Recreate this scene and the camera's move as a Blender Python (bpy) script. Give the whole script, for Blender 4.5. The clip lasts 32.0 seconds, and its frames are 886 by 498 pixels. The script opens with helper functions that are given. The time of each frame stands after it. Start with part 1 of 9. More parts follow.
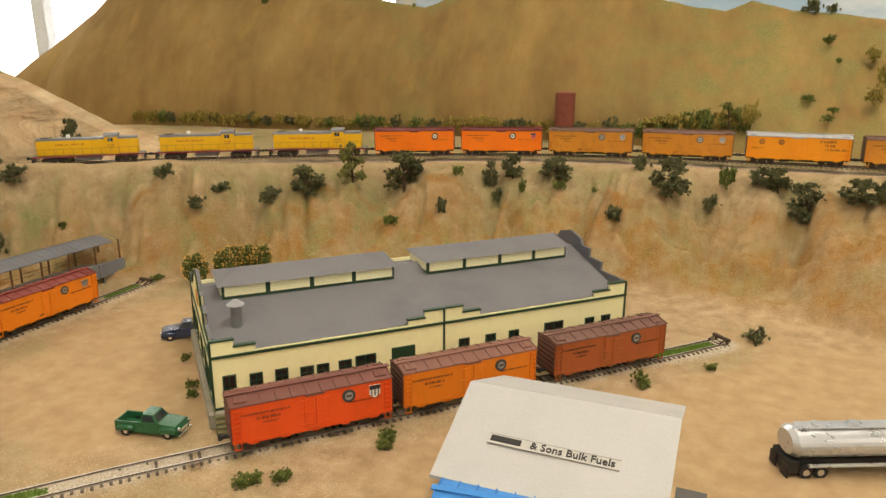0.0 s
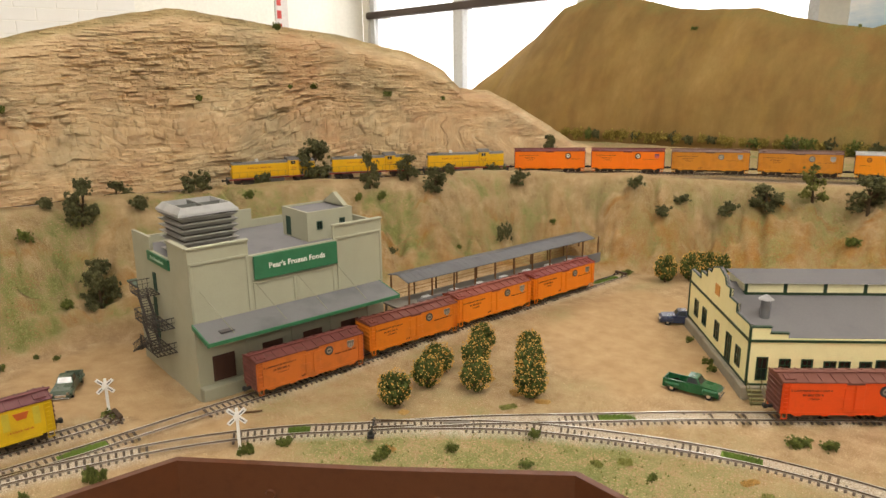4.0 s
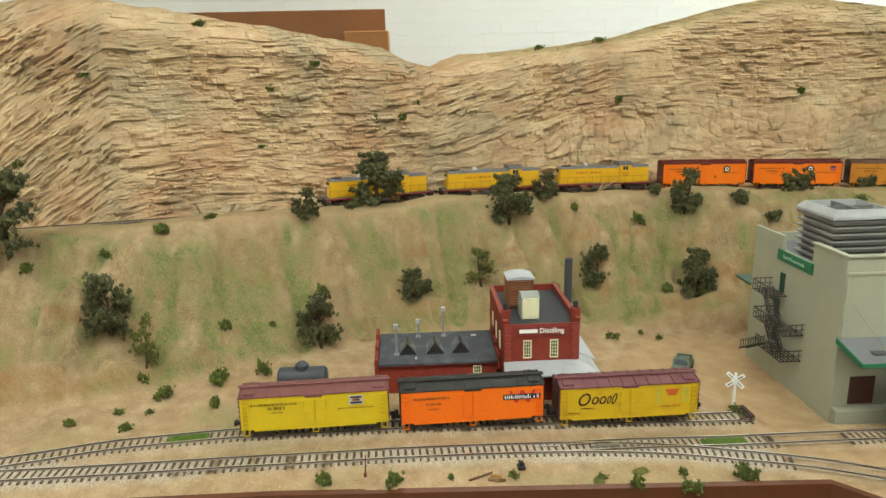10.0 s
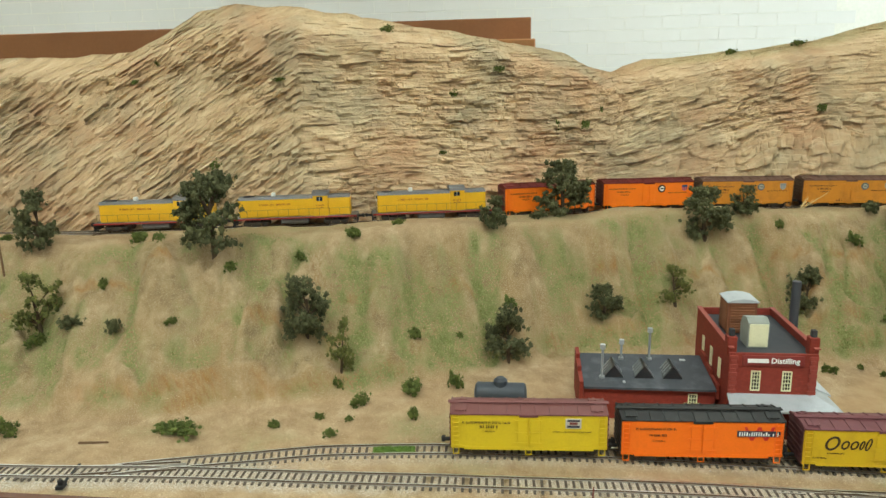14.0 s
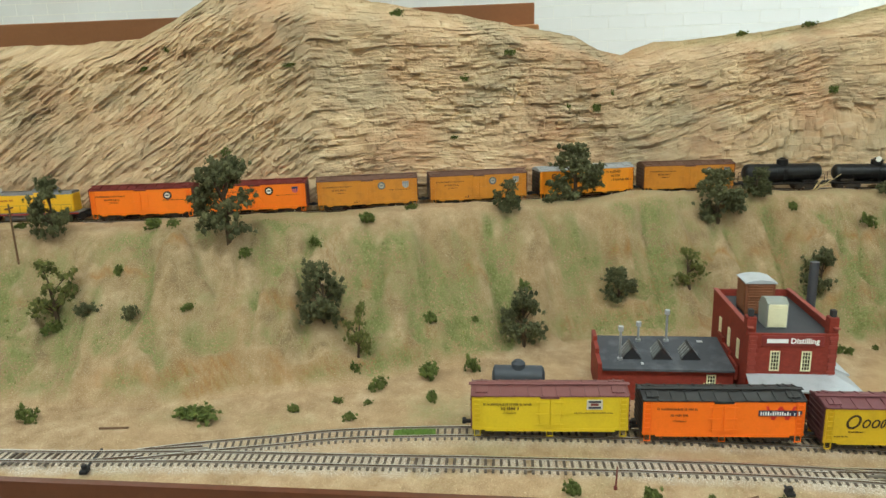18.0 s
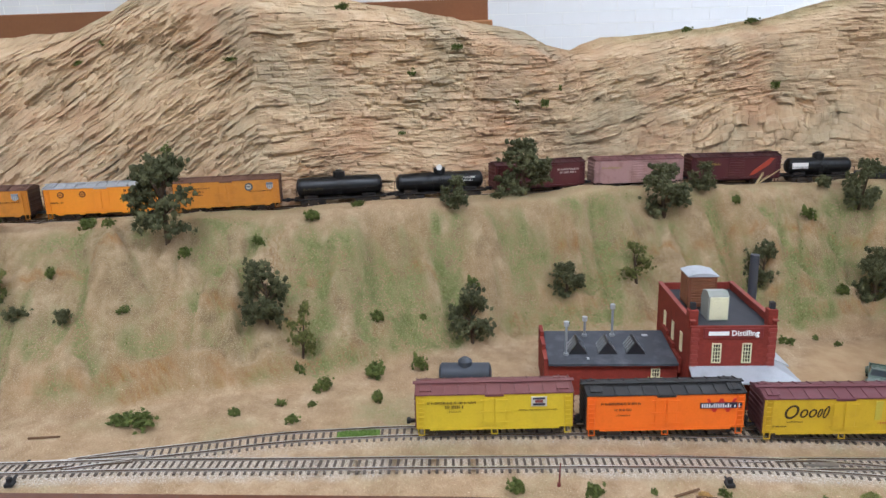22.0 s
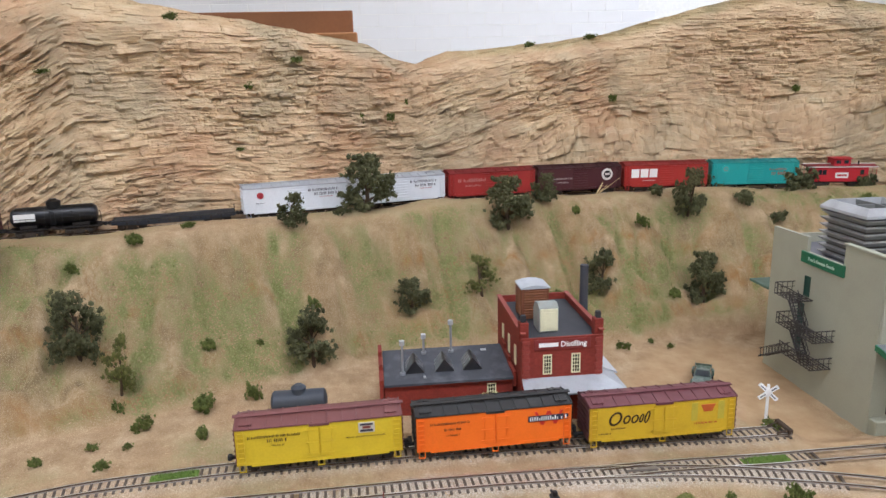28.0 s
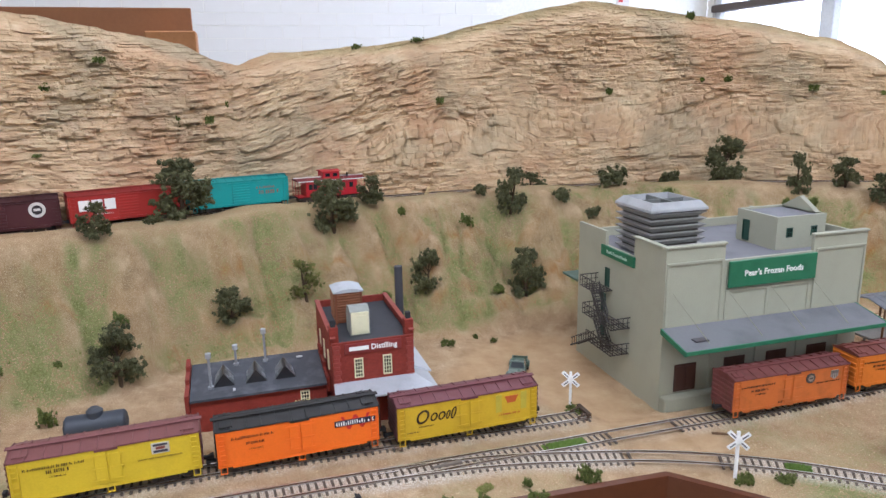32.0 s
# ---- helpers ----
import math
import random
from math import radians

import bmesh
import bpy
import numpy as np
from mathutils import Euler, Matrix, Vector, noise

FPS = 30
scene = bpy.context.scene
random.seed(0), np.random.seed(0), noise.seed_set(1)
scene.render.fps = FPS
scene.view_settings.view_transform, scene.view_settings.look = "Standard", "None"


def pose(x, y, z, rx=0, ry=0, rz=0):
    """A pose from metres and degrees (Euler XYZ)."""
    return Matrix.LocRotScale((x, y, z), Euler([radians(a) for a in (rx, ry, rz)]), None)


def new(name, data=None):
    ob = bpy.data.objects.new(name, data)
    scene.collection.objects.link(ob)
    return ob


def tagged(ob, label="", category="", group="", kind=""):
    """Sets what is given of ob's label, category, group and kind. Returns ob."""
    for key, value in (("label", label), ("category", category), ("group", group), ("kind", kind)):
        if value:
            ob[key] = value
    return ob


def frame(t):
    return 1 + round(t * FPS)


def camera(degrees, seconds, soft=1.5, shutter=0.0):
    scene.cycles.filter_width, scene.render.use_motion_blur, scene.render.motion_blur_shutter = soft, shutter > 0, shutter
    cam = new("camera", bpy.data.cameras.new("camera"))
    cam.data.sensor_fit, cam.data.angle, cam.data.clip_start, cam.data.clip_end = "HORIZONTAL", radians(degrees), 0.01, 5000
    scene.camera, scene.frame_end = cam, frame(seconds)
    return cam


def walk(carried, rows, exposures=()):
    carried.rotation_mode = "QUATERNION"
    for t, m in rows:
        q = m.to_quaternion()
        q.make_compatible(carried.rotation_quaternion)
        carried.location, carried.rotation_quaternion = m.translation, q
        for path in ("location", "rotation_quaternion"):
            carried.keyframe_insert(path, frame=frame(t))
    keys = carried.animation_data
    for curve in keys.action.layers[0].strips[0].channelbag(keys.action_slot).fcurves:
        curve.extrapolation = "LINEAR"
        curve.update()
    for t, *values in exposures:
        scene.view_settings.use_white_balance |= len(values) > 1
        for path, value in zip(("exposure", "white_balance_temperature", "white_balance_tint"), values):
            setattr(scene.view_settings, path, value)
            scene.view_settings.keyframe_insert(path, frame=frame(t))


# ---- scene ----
cam = camera(64.8, 32.0)
METRES, EYE, TILT, LEAN, TURN = 0.84, 0.331, 0.0, 0.0, 22.6
ROWS = [
    (0.0, 0.0, 0.0, 0.0, 0.07, -15.61, -0.24),
    (0.5, 0.001, -0.1021, 0.0076, 3.02, -15.85, -0.31),
    (1.0, -0.0243, -0.1626, 0.0091, 3.0, -15.92, -0.49),
    (1.5, -0.0645, -0.1775, 0.0099, 5.45, -16.1, -0.2),
    (2.0, -0.0988, -0.1909, 0.0158, 10.16, -15.34, 0.36),
    (2.5, -0.1195, -0.206, 0.0163, 15.18, -14.97, 0.7),
    (3.0, -0.1506, -0.2161, 0.0139, 19.43, -14.88, 0.74),
    (3.5, -0.1892, -0.2304, 0.0171, 23.16, -14.71, 0.68),
    (4.0, -0.2197, -0.2405, 0.0241, 26.73, -14.22, 0.65),
    (4.5, -0.2421, -0.2491, 0.0274, 30.14, -13.84, 0.63),
    (6.5, -0.316, -0.283, 0.024, 39.96, -13.48, 0.34),
    (7.0, -0.3488, -0.3016, 0.0159, 44.88, -14.01, 0.83),
    (7.5, -0.3568, -0.3142, 0.0197, 50.07, -14.24, 1.37),
    (8.0, -0.3655, -0.3211, 0.0222, 53.43, -14.25, 1.27),
    (8.5, -0.384, -0.3423, 0.0216, 56.66, -14.24, 1.27),
    (9.0, -0.3939, -0.3565, 0.0235, 59.56, -14.18, 1.28),
    (9.5, -0.3966, -0.37, 0.0238, 62.18, -14.15, 1.32),
    (10.0, -0.3978, -0.3825, 0.0259, 64.55, -14.13, 1.29),
    (10.5, -0.401, -0.3916, 0.0262, 66.89, -13.99, 1.3),
    (11.0, -0.4124, -0.4185, 0.0311, 69.05, -13.78, 1.19),
    (11.5, -0.4287, -0.4401, 0.0321, 70.67, -13.17, 1.12),
    (12.0, -0.4505, -0.459, 0.0263, 72.13, -12.95, 1.18),
    (12.5, -0.4637, -0.4646, 0.0229, 72.61, -12.86, 1.17),
    (13.0, -0.4739, -0.4685, 0.02, 72.8, -12.95, 1.08),
    (13.5, -0.4817, -0.4754, 0.0194, 73.25, -13.0, 1.12),
    (14.0, -0.4868, -0.4811, 0.0187, 73.87, -13.08, 1.22),
    (14.5, -0.491, -0.4878, 0.0147, 74.62, -13.26, 1.37),
    (16.5, -0.496, -0.5037, 0.0113, 73.64, -13.81, 1.42),
    (17.0, -0.4983, -0.5025, 0.0107, 73.67, -14.03, 1.49),
    (17.5, -0.4965, -0.5024, 0.0113, 73.76, -14.05, 1.58),
    (18.0, -0.4925, -0.5019, 0.0119, 73.77, -13.97, 1.68),
    (18.5, -0.489, -0.5021, 0.013, 73.3, -14.03, 1.63),
    (19.0, -0.488, -0.4992, 0.0126, 73.05, -14.03, 1.67),
    (19.5, -0.492, -0.4982, 0.0123, 72.8, -14.06, 1.67),
    (20.0, -0.4973, -0.4962, 0.0096, 72.44, -14.15, 1.68),
    (20.5, -0.5004, -0.4945, 0.0095, 72.2, -14.17, 1.71),
    (21.0, -0.4995, -0.4908, 0.0094, 72.07, -14.29, 1.78),
    (21.5, -0.4983, -0.4841, 0.0093, 71.36, -14.33, 1.72),
    (22.0, -0.4978, -0.4787, 0.0093, 70.49, -14.37, 1.59),
    (22.5, -0.498, -0.4726, 0.0088, 69.75, -14.37, 1.57),
    (23.0, -0.4949, -0.4694, 0.0101, 68.73, -14.41, 1.44),
    (23.5, -0.4896, -0.4672, 0.011, 68.06, -14.33, 1.48),
    (24.0, -0.4879, -0.4642, 0.011, 67.63, -14.17, 1.54),
    (24.5, -0.4913, -0.4615, 0.0105, 67.18, -14.05, 1.59),
    (25.0, -0.4928, -0.4524, 0.0098, 66.65, -13.98, 1.64),
    (25.5, -0.4939, -0.4436, 0.0096, 65.75, -13.82, 1.58),
    (27.5, -0.4973, -0.4147, 0.0099, 62.28, -13.72, 1.43),
    (28.0, -0.4938, -0.4028, 0.01, 61.17, -13.68, 1.41),
    (28.5, -0.4844, -0.3853, 0.0102, 58.87, -13.68, 1.19),
    (29.0, -0.4759, -0.374, 0.0113, 56.38, -13.69, 0.96),
    (29.5, -0.4701, -0.3698, 0.012, 54.85, -13.7, 0.98),
    (30.0, -0.4677, -0.3653, 0.0115, 53.56, -13.71, 1.0),
    (30.5, -0.4672, -0.3564, 0.0113, 52.65, -13.71, 1.05),
    (31.0, -0.4642, -0.3479, 0.0088, 52.01, -13.72, 1.17),
    (31.5, -0.4559, -0.3403, 0.0108, 51.09, -13.81, 1.12),
    (32.0, -0.4527, -0.3378, 0.0111, 50.49, -13.84, 1.1),
]
walk(cam, [(t, pose(0, 0, EYE, TILT, LEAN, TURN) @ pose(METRES * x, METRES * y, METRES * z, 90 + pitch, roll, yaw)) for t, x, y, z, yaw, pitch, roll in ROWS],
     exposures=[(0, 0.20, 7350, 12), (4, 0.23, 7100, 14), (6.5, 0.30, 6750, 9), (9, 0.40, 6400, 2), (12, 0.38, 5950, -3), (14, 0.38, 5900, -4), (19, 0.37, 5650, -1), (21, 0.38, 5260, 13), (23, 0.38, 5220, 16), (25.5, 0.38, 5260, 18), (28, 0.38, 5480, 18), (32, 0.41, 5280, 19)])

# ---- world, room light ----
world = bpy.data.worlds.new("sky")
scene.world = world
world.use_nodes = True
wn = world.node_tree.nodes
sky = wn.new("ShaderNodeTexSky")
sky.sky_type, sky.sun_disc = "NISHITA", False
sky.sun_elevation, sky.sun_rotation = radians(50), radians(200)
world.node_tree.links.new(sky.outputs[0], wn["Background"].inputs[0])
wn["Background"].inputs[1].default_value = 0.12


def area(name, m, sx, sy, watts, colour):
    data = bpy.data.lights.new(name, "AREA")
    data.shape, data.size, data.size_y, data.energy, data.color = "RECTANGLE", sx, sy, watts, colour
    ob = new(name, data)
    ob.matrix_world = m
    return ob


FLOOR_Z, CEIL_Z = -1.05, 2.05
WEST, EAST, SOUTH, NORTH = -4.4, 4.2, -5.2, 2.7
LAMP_AT = [(-2.9, -3.2), (-2.9, 0.4), (0.4, -3.6), (0.15, -0.9), (0.45, 0.75), (3.0, -2.8), (3.0, 0.2)]
for lx, ly in LAMP_AT:
    area("ceiling_tube_light", pose(lx, ly, CEIL_Z - 0.09), 0.3, 1.8, 27, (1.0, 0.97, 0.90))
area("window_daylight", pose(-2.75, NORTH - 0.05, 1.15, -90, 0, 0), 2.8, 1.4, 20, (0.95, 0.98, 1.0))

# ---- materials ----
def lin(code):
    out = []
    for i in (0, 2, 4):
        v = int(code[i:i + 2], 16) / 255
        out.append(v / 12.92 if v <= 0.04045 else ((v + 0.055) / 1.055) ** 2.4)
    return (*out, 1)


class Nodes:
    """Short way to write node trees."""

    def __init__(self, name):
        self.m = bpy.data.materials.new(name)
        self.m.use_nodes = True
        self.t = self.m.node_tree
        self.b = self.t.nodes["Principled BSDF"]

    def put(self, sock, v):
        if isinstance(v, bpy.types.NodeSocket):
            self.t.links.new(v, sock)
        else:
            sock.default_value = v

    def coord(self, kind="Object"):
        return self.t.nodes.new("ShaderNodeTexCoord").outputs[kind]

    def attr(self, name, out="Fac"):
        n = self.t.nodes.new("ShaderNodeAttribute")
        n.attribute_name = name
        return n.outputs[out]

    def noise(self, vec, scale, detail=4.0, rough=0.55, out="Fac"):
        n = self.t.nodes.new("ShaderNodeTexNoise")
        self.put(n.inputs["Vector"], vec)
        n.inputs["Scale"].default_value, n.inputs["Detail"].default_value = scale, detail
        n.inputs["Roughness"].default_value = rough
        return n.outputs[out]

    def stretch(self, vec, x, y, z):
        n = self.t.nodes.new("ShaderNodeMapping")
        self.put(n.inputs["Vector"], vec)
        n.inputs["Scale"].default_value = (x, y, z)
        return n.outputs[0]

    def ramp(self, fac, stops):
        n = self.t.nodes.new("ShaderNodeValToRGB")
        self.put(n.inputs[0], fac)
        e = n.color_ramp.elements
        while len(e) < len(stops):
            e.new(0.5)
        for el, (p, c) in zip(e, stops):
            el.position, el.color = p, c
        return n.outputs[0]

    def span(self, fac, a, b, c=0.0, d=1.0):
        n = self.t.nodes.new("ShaderNodeMapRange")
        n.inputs[1].default_value, n.inputs[2].default_value = a, b
        n.inputs[3].default_value, n.inputs[4].default_value = c, d
        self.put(n.inputs[0], fac)
        return n.outputs[0]

    def math(self, op, a, b=0.0):
        n = self.t.nodes.new("ShaderNodeMath")
        n.operation = op
        self.put(n.inputs[0], a)
        self.put(n.inputs[1], b)
        return n.outputs[0]

    def mix(self, fac, a, b, how="MIX"):
        n = self.t.nodes.new("ShaderNodeMix")
        n.data_type, n.blend_type = "RGBA", how
        self.put(n.inputs[0], fac)
        self.put(n.inputs[6], a)
        self.put(n.inputs[7], b)
        return n.outputs[2]

    def bump(self, height, strength, distance):
        n = self.t.nodes.new("ShaderNodeBump")
        n.inputs["Strength"].default_value, n.inputs["Distance"].default_value = strength, distance
        self.put(n.inputs["Height"], height)
        self.put(self.b.inputs["Normal"], n.outputs[0])

    def random(self):
        return self.t.nodes.new("ShaderNodeObjectInfo").outputs["Random"]

    def done(self, colour, rough=0.6, metal=0.0, spec=0.4):
        self.put(self.b.inputs["Base Color"], colour)
        self.put(self.b.inputs["Roughness"], rough)
        self.b.inputs["Metallic"].default_value = metal
        self.b.inputs["Specular IOR Level"].default_value = spec
        return self.m


def shade(c, k):
    return (*(min(1, v * k) for v in c[:3]), 1)


MATS = {}


def paint(code, rough=0.5, dirt="5a4632", amount=0.25, metal=0.0, spec=0.4, coarse=70.0, fine=700.0, vary=0.0):
    """Paint, plastic or metal with stains at two scales; kept by its numbers, so that alike parts share it."""
    key = (code, rough, dirt, amount, metal, spec, coarse, vary)
    if key in MATS:
        return MATS[key]
    n = Nodes("paint_" + code)
    base = lin(code)
    c = n.coord()
    big, small = n.noise(c, coarse, 5, 0.6), n.noise(c, fine, 3)
    col = n.mix(n.span(small, 0.3, 0.75), shade(base, 0.94), shade(base, 1.04))
    if vary:
        col = n.mix(n.math("MULTIPLY", n.random(), vary), col, shade(base, 0.55))
    col = n.mix(n.span(big, 0.48, 0.78, 0, amount), col, lin(dirt))
    n.bump(small, 0.07, 0.0003)
    MATS[key] = n.done(col, n.span(big, 0.3, 0.8, rough - 0.08, min(1, rough + 0.15)), metal, spec)
    return MATS[key]


def ground_mat():
    n = Nodes("scenic_ground")
    c = n.coord()
    grass, lot, track, slope = n.attr("grass"), n.attr("lot"), n.attr("gravel"), n.attr("slope")
    n1, n2, n3, n4 = n.noise(c, 9, 6, 0.6), n.noise(c, 45, 5, 0.6), n.noise(c, 420, 4, 0.7), n.noise(c, 950, 3, 0.75)
    tan = n.ramp(n2, [(0.3, lin("9f8462")), (0.5, lin("b69b77")), (0.72, lin("cab18f"))])
    tan = n.mix(n.span(n1, 0.45, 0.75, 0, 0.5), tan, lin("b8986f"))
    tan = n.mix(n.math("MULTIPLY", slope, n.span(n1, 0.38, 0.60, 0.35, 0.9)), tan, n.ramp(n2, [(0.32, lin("7f7051")), (0.5, lin("9a8763")), (0.68, lin("b6a17e"))]))
    run = n.attr("run", "Vector")
    fibre = n.noise(n.stretch(run, 40, 13, 0), 1.0, 6, 0.7)
    wash = n.noise(n.stretch(run, 11, 7, 0), 1.0, 5, 0.6)
    tan = n.mix(n.math("MULTIPLY", slope, n.span(wash, 0.46, 0.64, 0, 0.35)), tan, lin("b08e62"))
    tan = n.mix(n.math("MULTIPLY", slope, n.span(fibre, 0.53, 0.68, 0, 0.45)), tan, lin("c2ad88"))
    tan = n.mix(n.math("MULTIPLY", slope, n.span(fibre, 0.45, 0.33, 0, 0.4)), tan, lin("967549"))
    # Creases put into the colour: ochre-brown line, then a painted lit edge beside it.
    painted_crease = n.noise(n.stretch(run, 12, 9, 0), 1.0, 5, 0.6)
    where = n.math("MULTIPLY", slope, n.span(n.noise(n.stretch(run, 5, 6, 0), 1.0, 3), 0.46, 0.58))
    tan = n.mix(n.math("MULTIPLY", where, n.span(n.math("ABSOLUTE", n.math("SUBTRACT", painted_crease, 0.52)), 0.0, 0.014, 0.45, 0.0)), tan, lin("8c6636"))
    tan = n.mix(n.math("MULTIPLY", where, n.span(n.math("ABSOLUTE", n.math("SUBTRACT", painted_crease, 0.548)), 0.0, 0.012, 0.28, 0.0)), tan, lin("cdb48c"))
    speck = n.mix(n.span(n4, 0.54, 0.66, 0, 0.8), tan, lin("efdcb8"))
    speck = n.mix(n.span(n4, 0.46, 0.36, 0, 0.75), speck, lin("866a48"))
    tan = n.mix(n.span(lot, 0.0, 1.0, 0.6, 0.0), tan, speck)
    ochre = n.math("MULTIPLY", n.attr("ochre"), n.span(n.noise(n.stretch(c, 1, 1, 0.45), 26, 6, 0.65), 0.36, 0.62))
    tan = n.mix(ochre, tan, n.ramp(n3, [(0.3, lin("8f6434")), (0.7, lin("b58a52"))]))
    smooth = n.ramp(n2, [(0.3, lin("b4966e")), (0.7, lin("c4a780"))])
    tan = n.mix(n.math("MULTIPLY", lot, 0.85), tan, smooth)
    gfac = n.math("MULTIPLY", grass, n.span(n.math("ADD", n.math("MULTIPLY", n3, 0.6), n.math("MULTIPLY", n2, 0.4)), 0.44, 0.52))
    green = n.ramp(n3, [(0.3, lin("586234")), (0.5, lin("7e824e")), (0.7, lin("a8a272"))])
    col = n.mix(gfac, tan, green)
    grey = n.ramp(n4, [(0.36, lin("8f8574")), (0.5, lin("c4b9a6")), (0.62, lin("ebe3d4"))])
    col = n.mix(n.math("MULTIPLY", track, n.span(n3, 0.3, 0.6, 0.5, 1.0)), col, grey)
    n.bump(n.math("ADD", n4, n.math("ADD", n.math("MULTIPLY", n3, 1.8), n.math("MULTIPLY", n.noise(c, 110, 5, 0.7), 3.0))), 0.75, 0.0018)
    return n.done(col, 0.95, 0, 0.1)


def strata_mat():
    n = Nodes("rock_strata")
    v, c = n.attr("strata", "Vector"), n.coord()
    bands = n.noise(n.stretch(v, 20, 60, 0), 1.0, 6, 0.65)
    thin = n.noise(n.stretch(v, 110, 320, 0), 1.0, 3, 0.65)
    patch, fine = n.noise(c, 7, 4, 0.6), n.noise(c, 600, 4, 0.7)
    col = n.ramp(bands, [(0.28, lin("b0977a")), (0.45, lin("c7ab86")), (0.58, lin("d3ba94")), (0.72, lin("e0cda9"))])
    col = n.mix(n.span(patch, 0.48, 0.64, 0, 0.6), col, lin("b9906c"))
    col = n.mix(n.span(n.noise(c, 9, 5), 0.47, 0.64, 0, 0.6), col, lin("a1977c"))
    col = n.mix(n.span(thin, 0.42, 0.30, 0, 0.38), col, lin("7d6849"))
    # Paints a highlight into the colour on the upper part of jutting thin slabs.
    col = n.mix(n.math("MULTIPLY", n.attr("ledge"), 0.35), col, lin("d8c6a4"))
    col = n.mix(n.math("MULTIPLY", n.attr("grass"), n.span(fine, 0.35, 0.6)), col, lin("7e8348"))
    n.bump(n.math("ADD", thin, n.math("MULTIPLY", fine, 0.6)), 0.7, 0.003)
    return n.done(col, 0.95, 0, 0.1)


def mountain_mat():
    n = Nodes("painted_plaster_mountain")
    c = n.coord()
    streak = n.noise(n.stretch(c, 6, 3, 2.4), 1.0, 8, 0.68)
    n2, n3 = n.noise(c, 5, 5, 0.6), n.noise(c, 260, 4, 0.7)
    col = n.ramp(streak, [(0.25, lin("715834")), (0.42, lin("82673e")), (0.56, lin("927648")), (0.75, lin("a98c59"))])
    col = n.mix(n.span(n2, 0.46, 0.70, 0, 0.5), col, lin("7d5f36"))
    green = n.ramp(n3, [(0.3, lin("6e6a3d")), (0.6, lin("857d4d")), (0.75, lin("96895a"))])
    col = n.mix(n.math("MULTIPLY", n.attr("grass"), n.span(n.noise(c, 14, 6, 0.65), 0.36, 0.62)), col, green)
    col = n.mix(n.span(n.noise(n.stretch(c, 16, 4, 5), 1.0, 6, 0.7), 0.54, 0.74, 0, 0.4), col, lin("a18347"))
    n.bump(n.math("ADD", streak, n.math("MULTIPLY", n3, 0.5)), 0.5, 0.005)
    return n.done(col, 0.9, 0, 0.15)


def leaf_mat(name, dark, light, dots=None, share=0.5):
    n = Nodes(name)
    isl = n.t.nodes.new("ShaderNodeNewGeometry").outputs["Random Per Island"]
    fine = n.noise(n.coord(), 500, 3)
    col = n.mix(n.span(n.math("ADD", n.math("MULTIPLY", isl, 0.6), n.math("MULTIPLY", fine, 0.5)), 0.25, 0.8), lin(dark), lin(light))
    col = n.mix(n.math("MULTIPLY", n.random(), 0.35), col, shade(lin(light), 0.8))
    n.bump(fine, 0.6, 0.001)
    return n.done(col, 0.9, 0, 0.1)


def brick_wall_mat():
    n = Nodes("white_painted_block")
    c = n.coord()
    col = n.mix(n.span(n.noise(c, 3, 5), 0.4, 0.7, 0, 0.35), lin("dddbd5"), lin("cecac0"))
    n.bump(n.noise(c, 120, 4), 0.3, 0.004)
    return n.done(col, 0.6)


def model_brick_mat():
    n = Nodes("red_model_brick")
    c = n.coord()
    b = n.t.nodes.new("ShaderNodeTexBrick")
    n.put(b.inputs["Vector"], n.stretch(n.coord("UV"), 1, 1, 1))
    b.inputs["Color1"].default_value, b.inputs["Color2"].default_value = lin("7d2f24"), lin("8f3a2c")
    b.inputs["Mortar"].default_value = lin("6b3026")
    b.inputs["Scale"].default_value = 1.0
    b.inputs["Brick Width"].default_value, b.inputs["Row Height"].default_value, b.inputs["Mortar Size"].default_value = 0.0026, 0.0009, 0.00012
    col = n.mix(n.span(n.noise(c, 60, 5), 0.5, 0.75, 0, 0.4), b.outputs["Color"], lin("56231b"))
    n.bump(n.noise(c, 900, 3), 0.2, 0.0003)
    return n.done(col, 0.7, 0, 0.25)


def glow_mat(name, colour, strength):
    n = Nodes(name)
    n.b.inputs["Emission Color"].default_value = colour
    n.b.inputs["Emission Strength"].default_value = strength
    return n.done(colour, 0.9)


def glass_mat():
    n = Nodes("window_glass")
    n.b.inputs["Transmission Weight"].default_value = 1.0
    return n.done((0.95, 0.97, 1, 1), 0.02, 0, 0.5)


GROUND, STRATA, MOUNTAIN = ground_mat(), strata_mat(), mountain_mat()
OAK = leaf_mat("dark_oak_foliage", "383a26", "6e6e4c")
OLIVE = leaf_mat("olive_foliage", "454a28", "7d7d45")
BUSH = leaf_mat("green_bush_foliage", "39431f", "737b40")
CITRUS = leaf_mat("citrus_foliage", "323d1e", "5a6636")
FRUIT = leaf_mat("orange_fruit", "b8802f", "e6bd70")
BLOOM = leaf_mat("yellow_bloom", "b8b06a", "e0dc9c")
DRYBUSH = leaf_mat("dry_yellow_foliage", "665a2c", "a3924c")
MOSS = leaf_mat("bright_turf", "4c662b", "728a3e")
BARK = paint("4b3b29", 0.9)
BRICK = model_brick_mat()
BLOCK = brick_wall_mat()
GLASS = glass_mat()


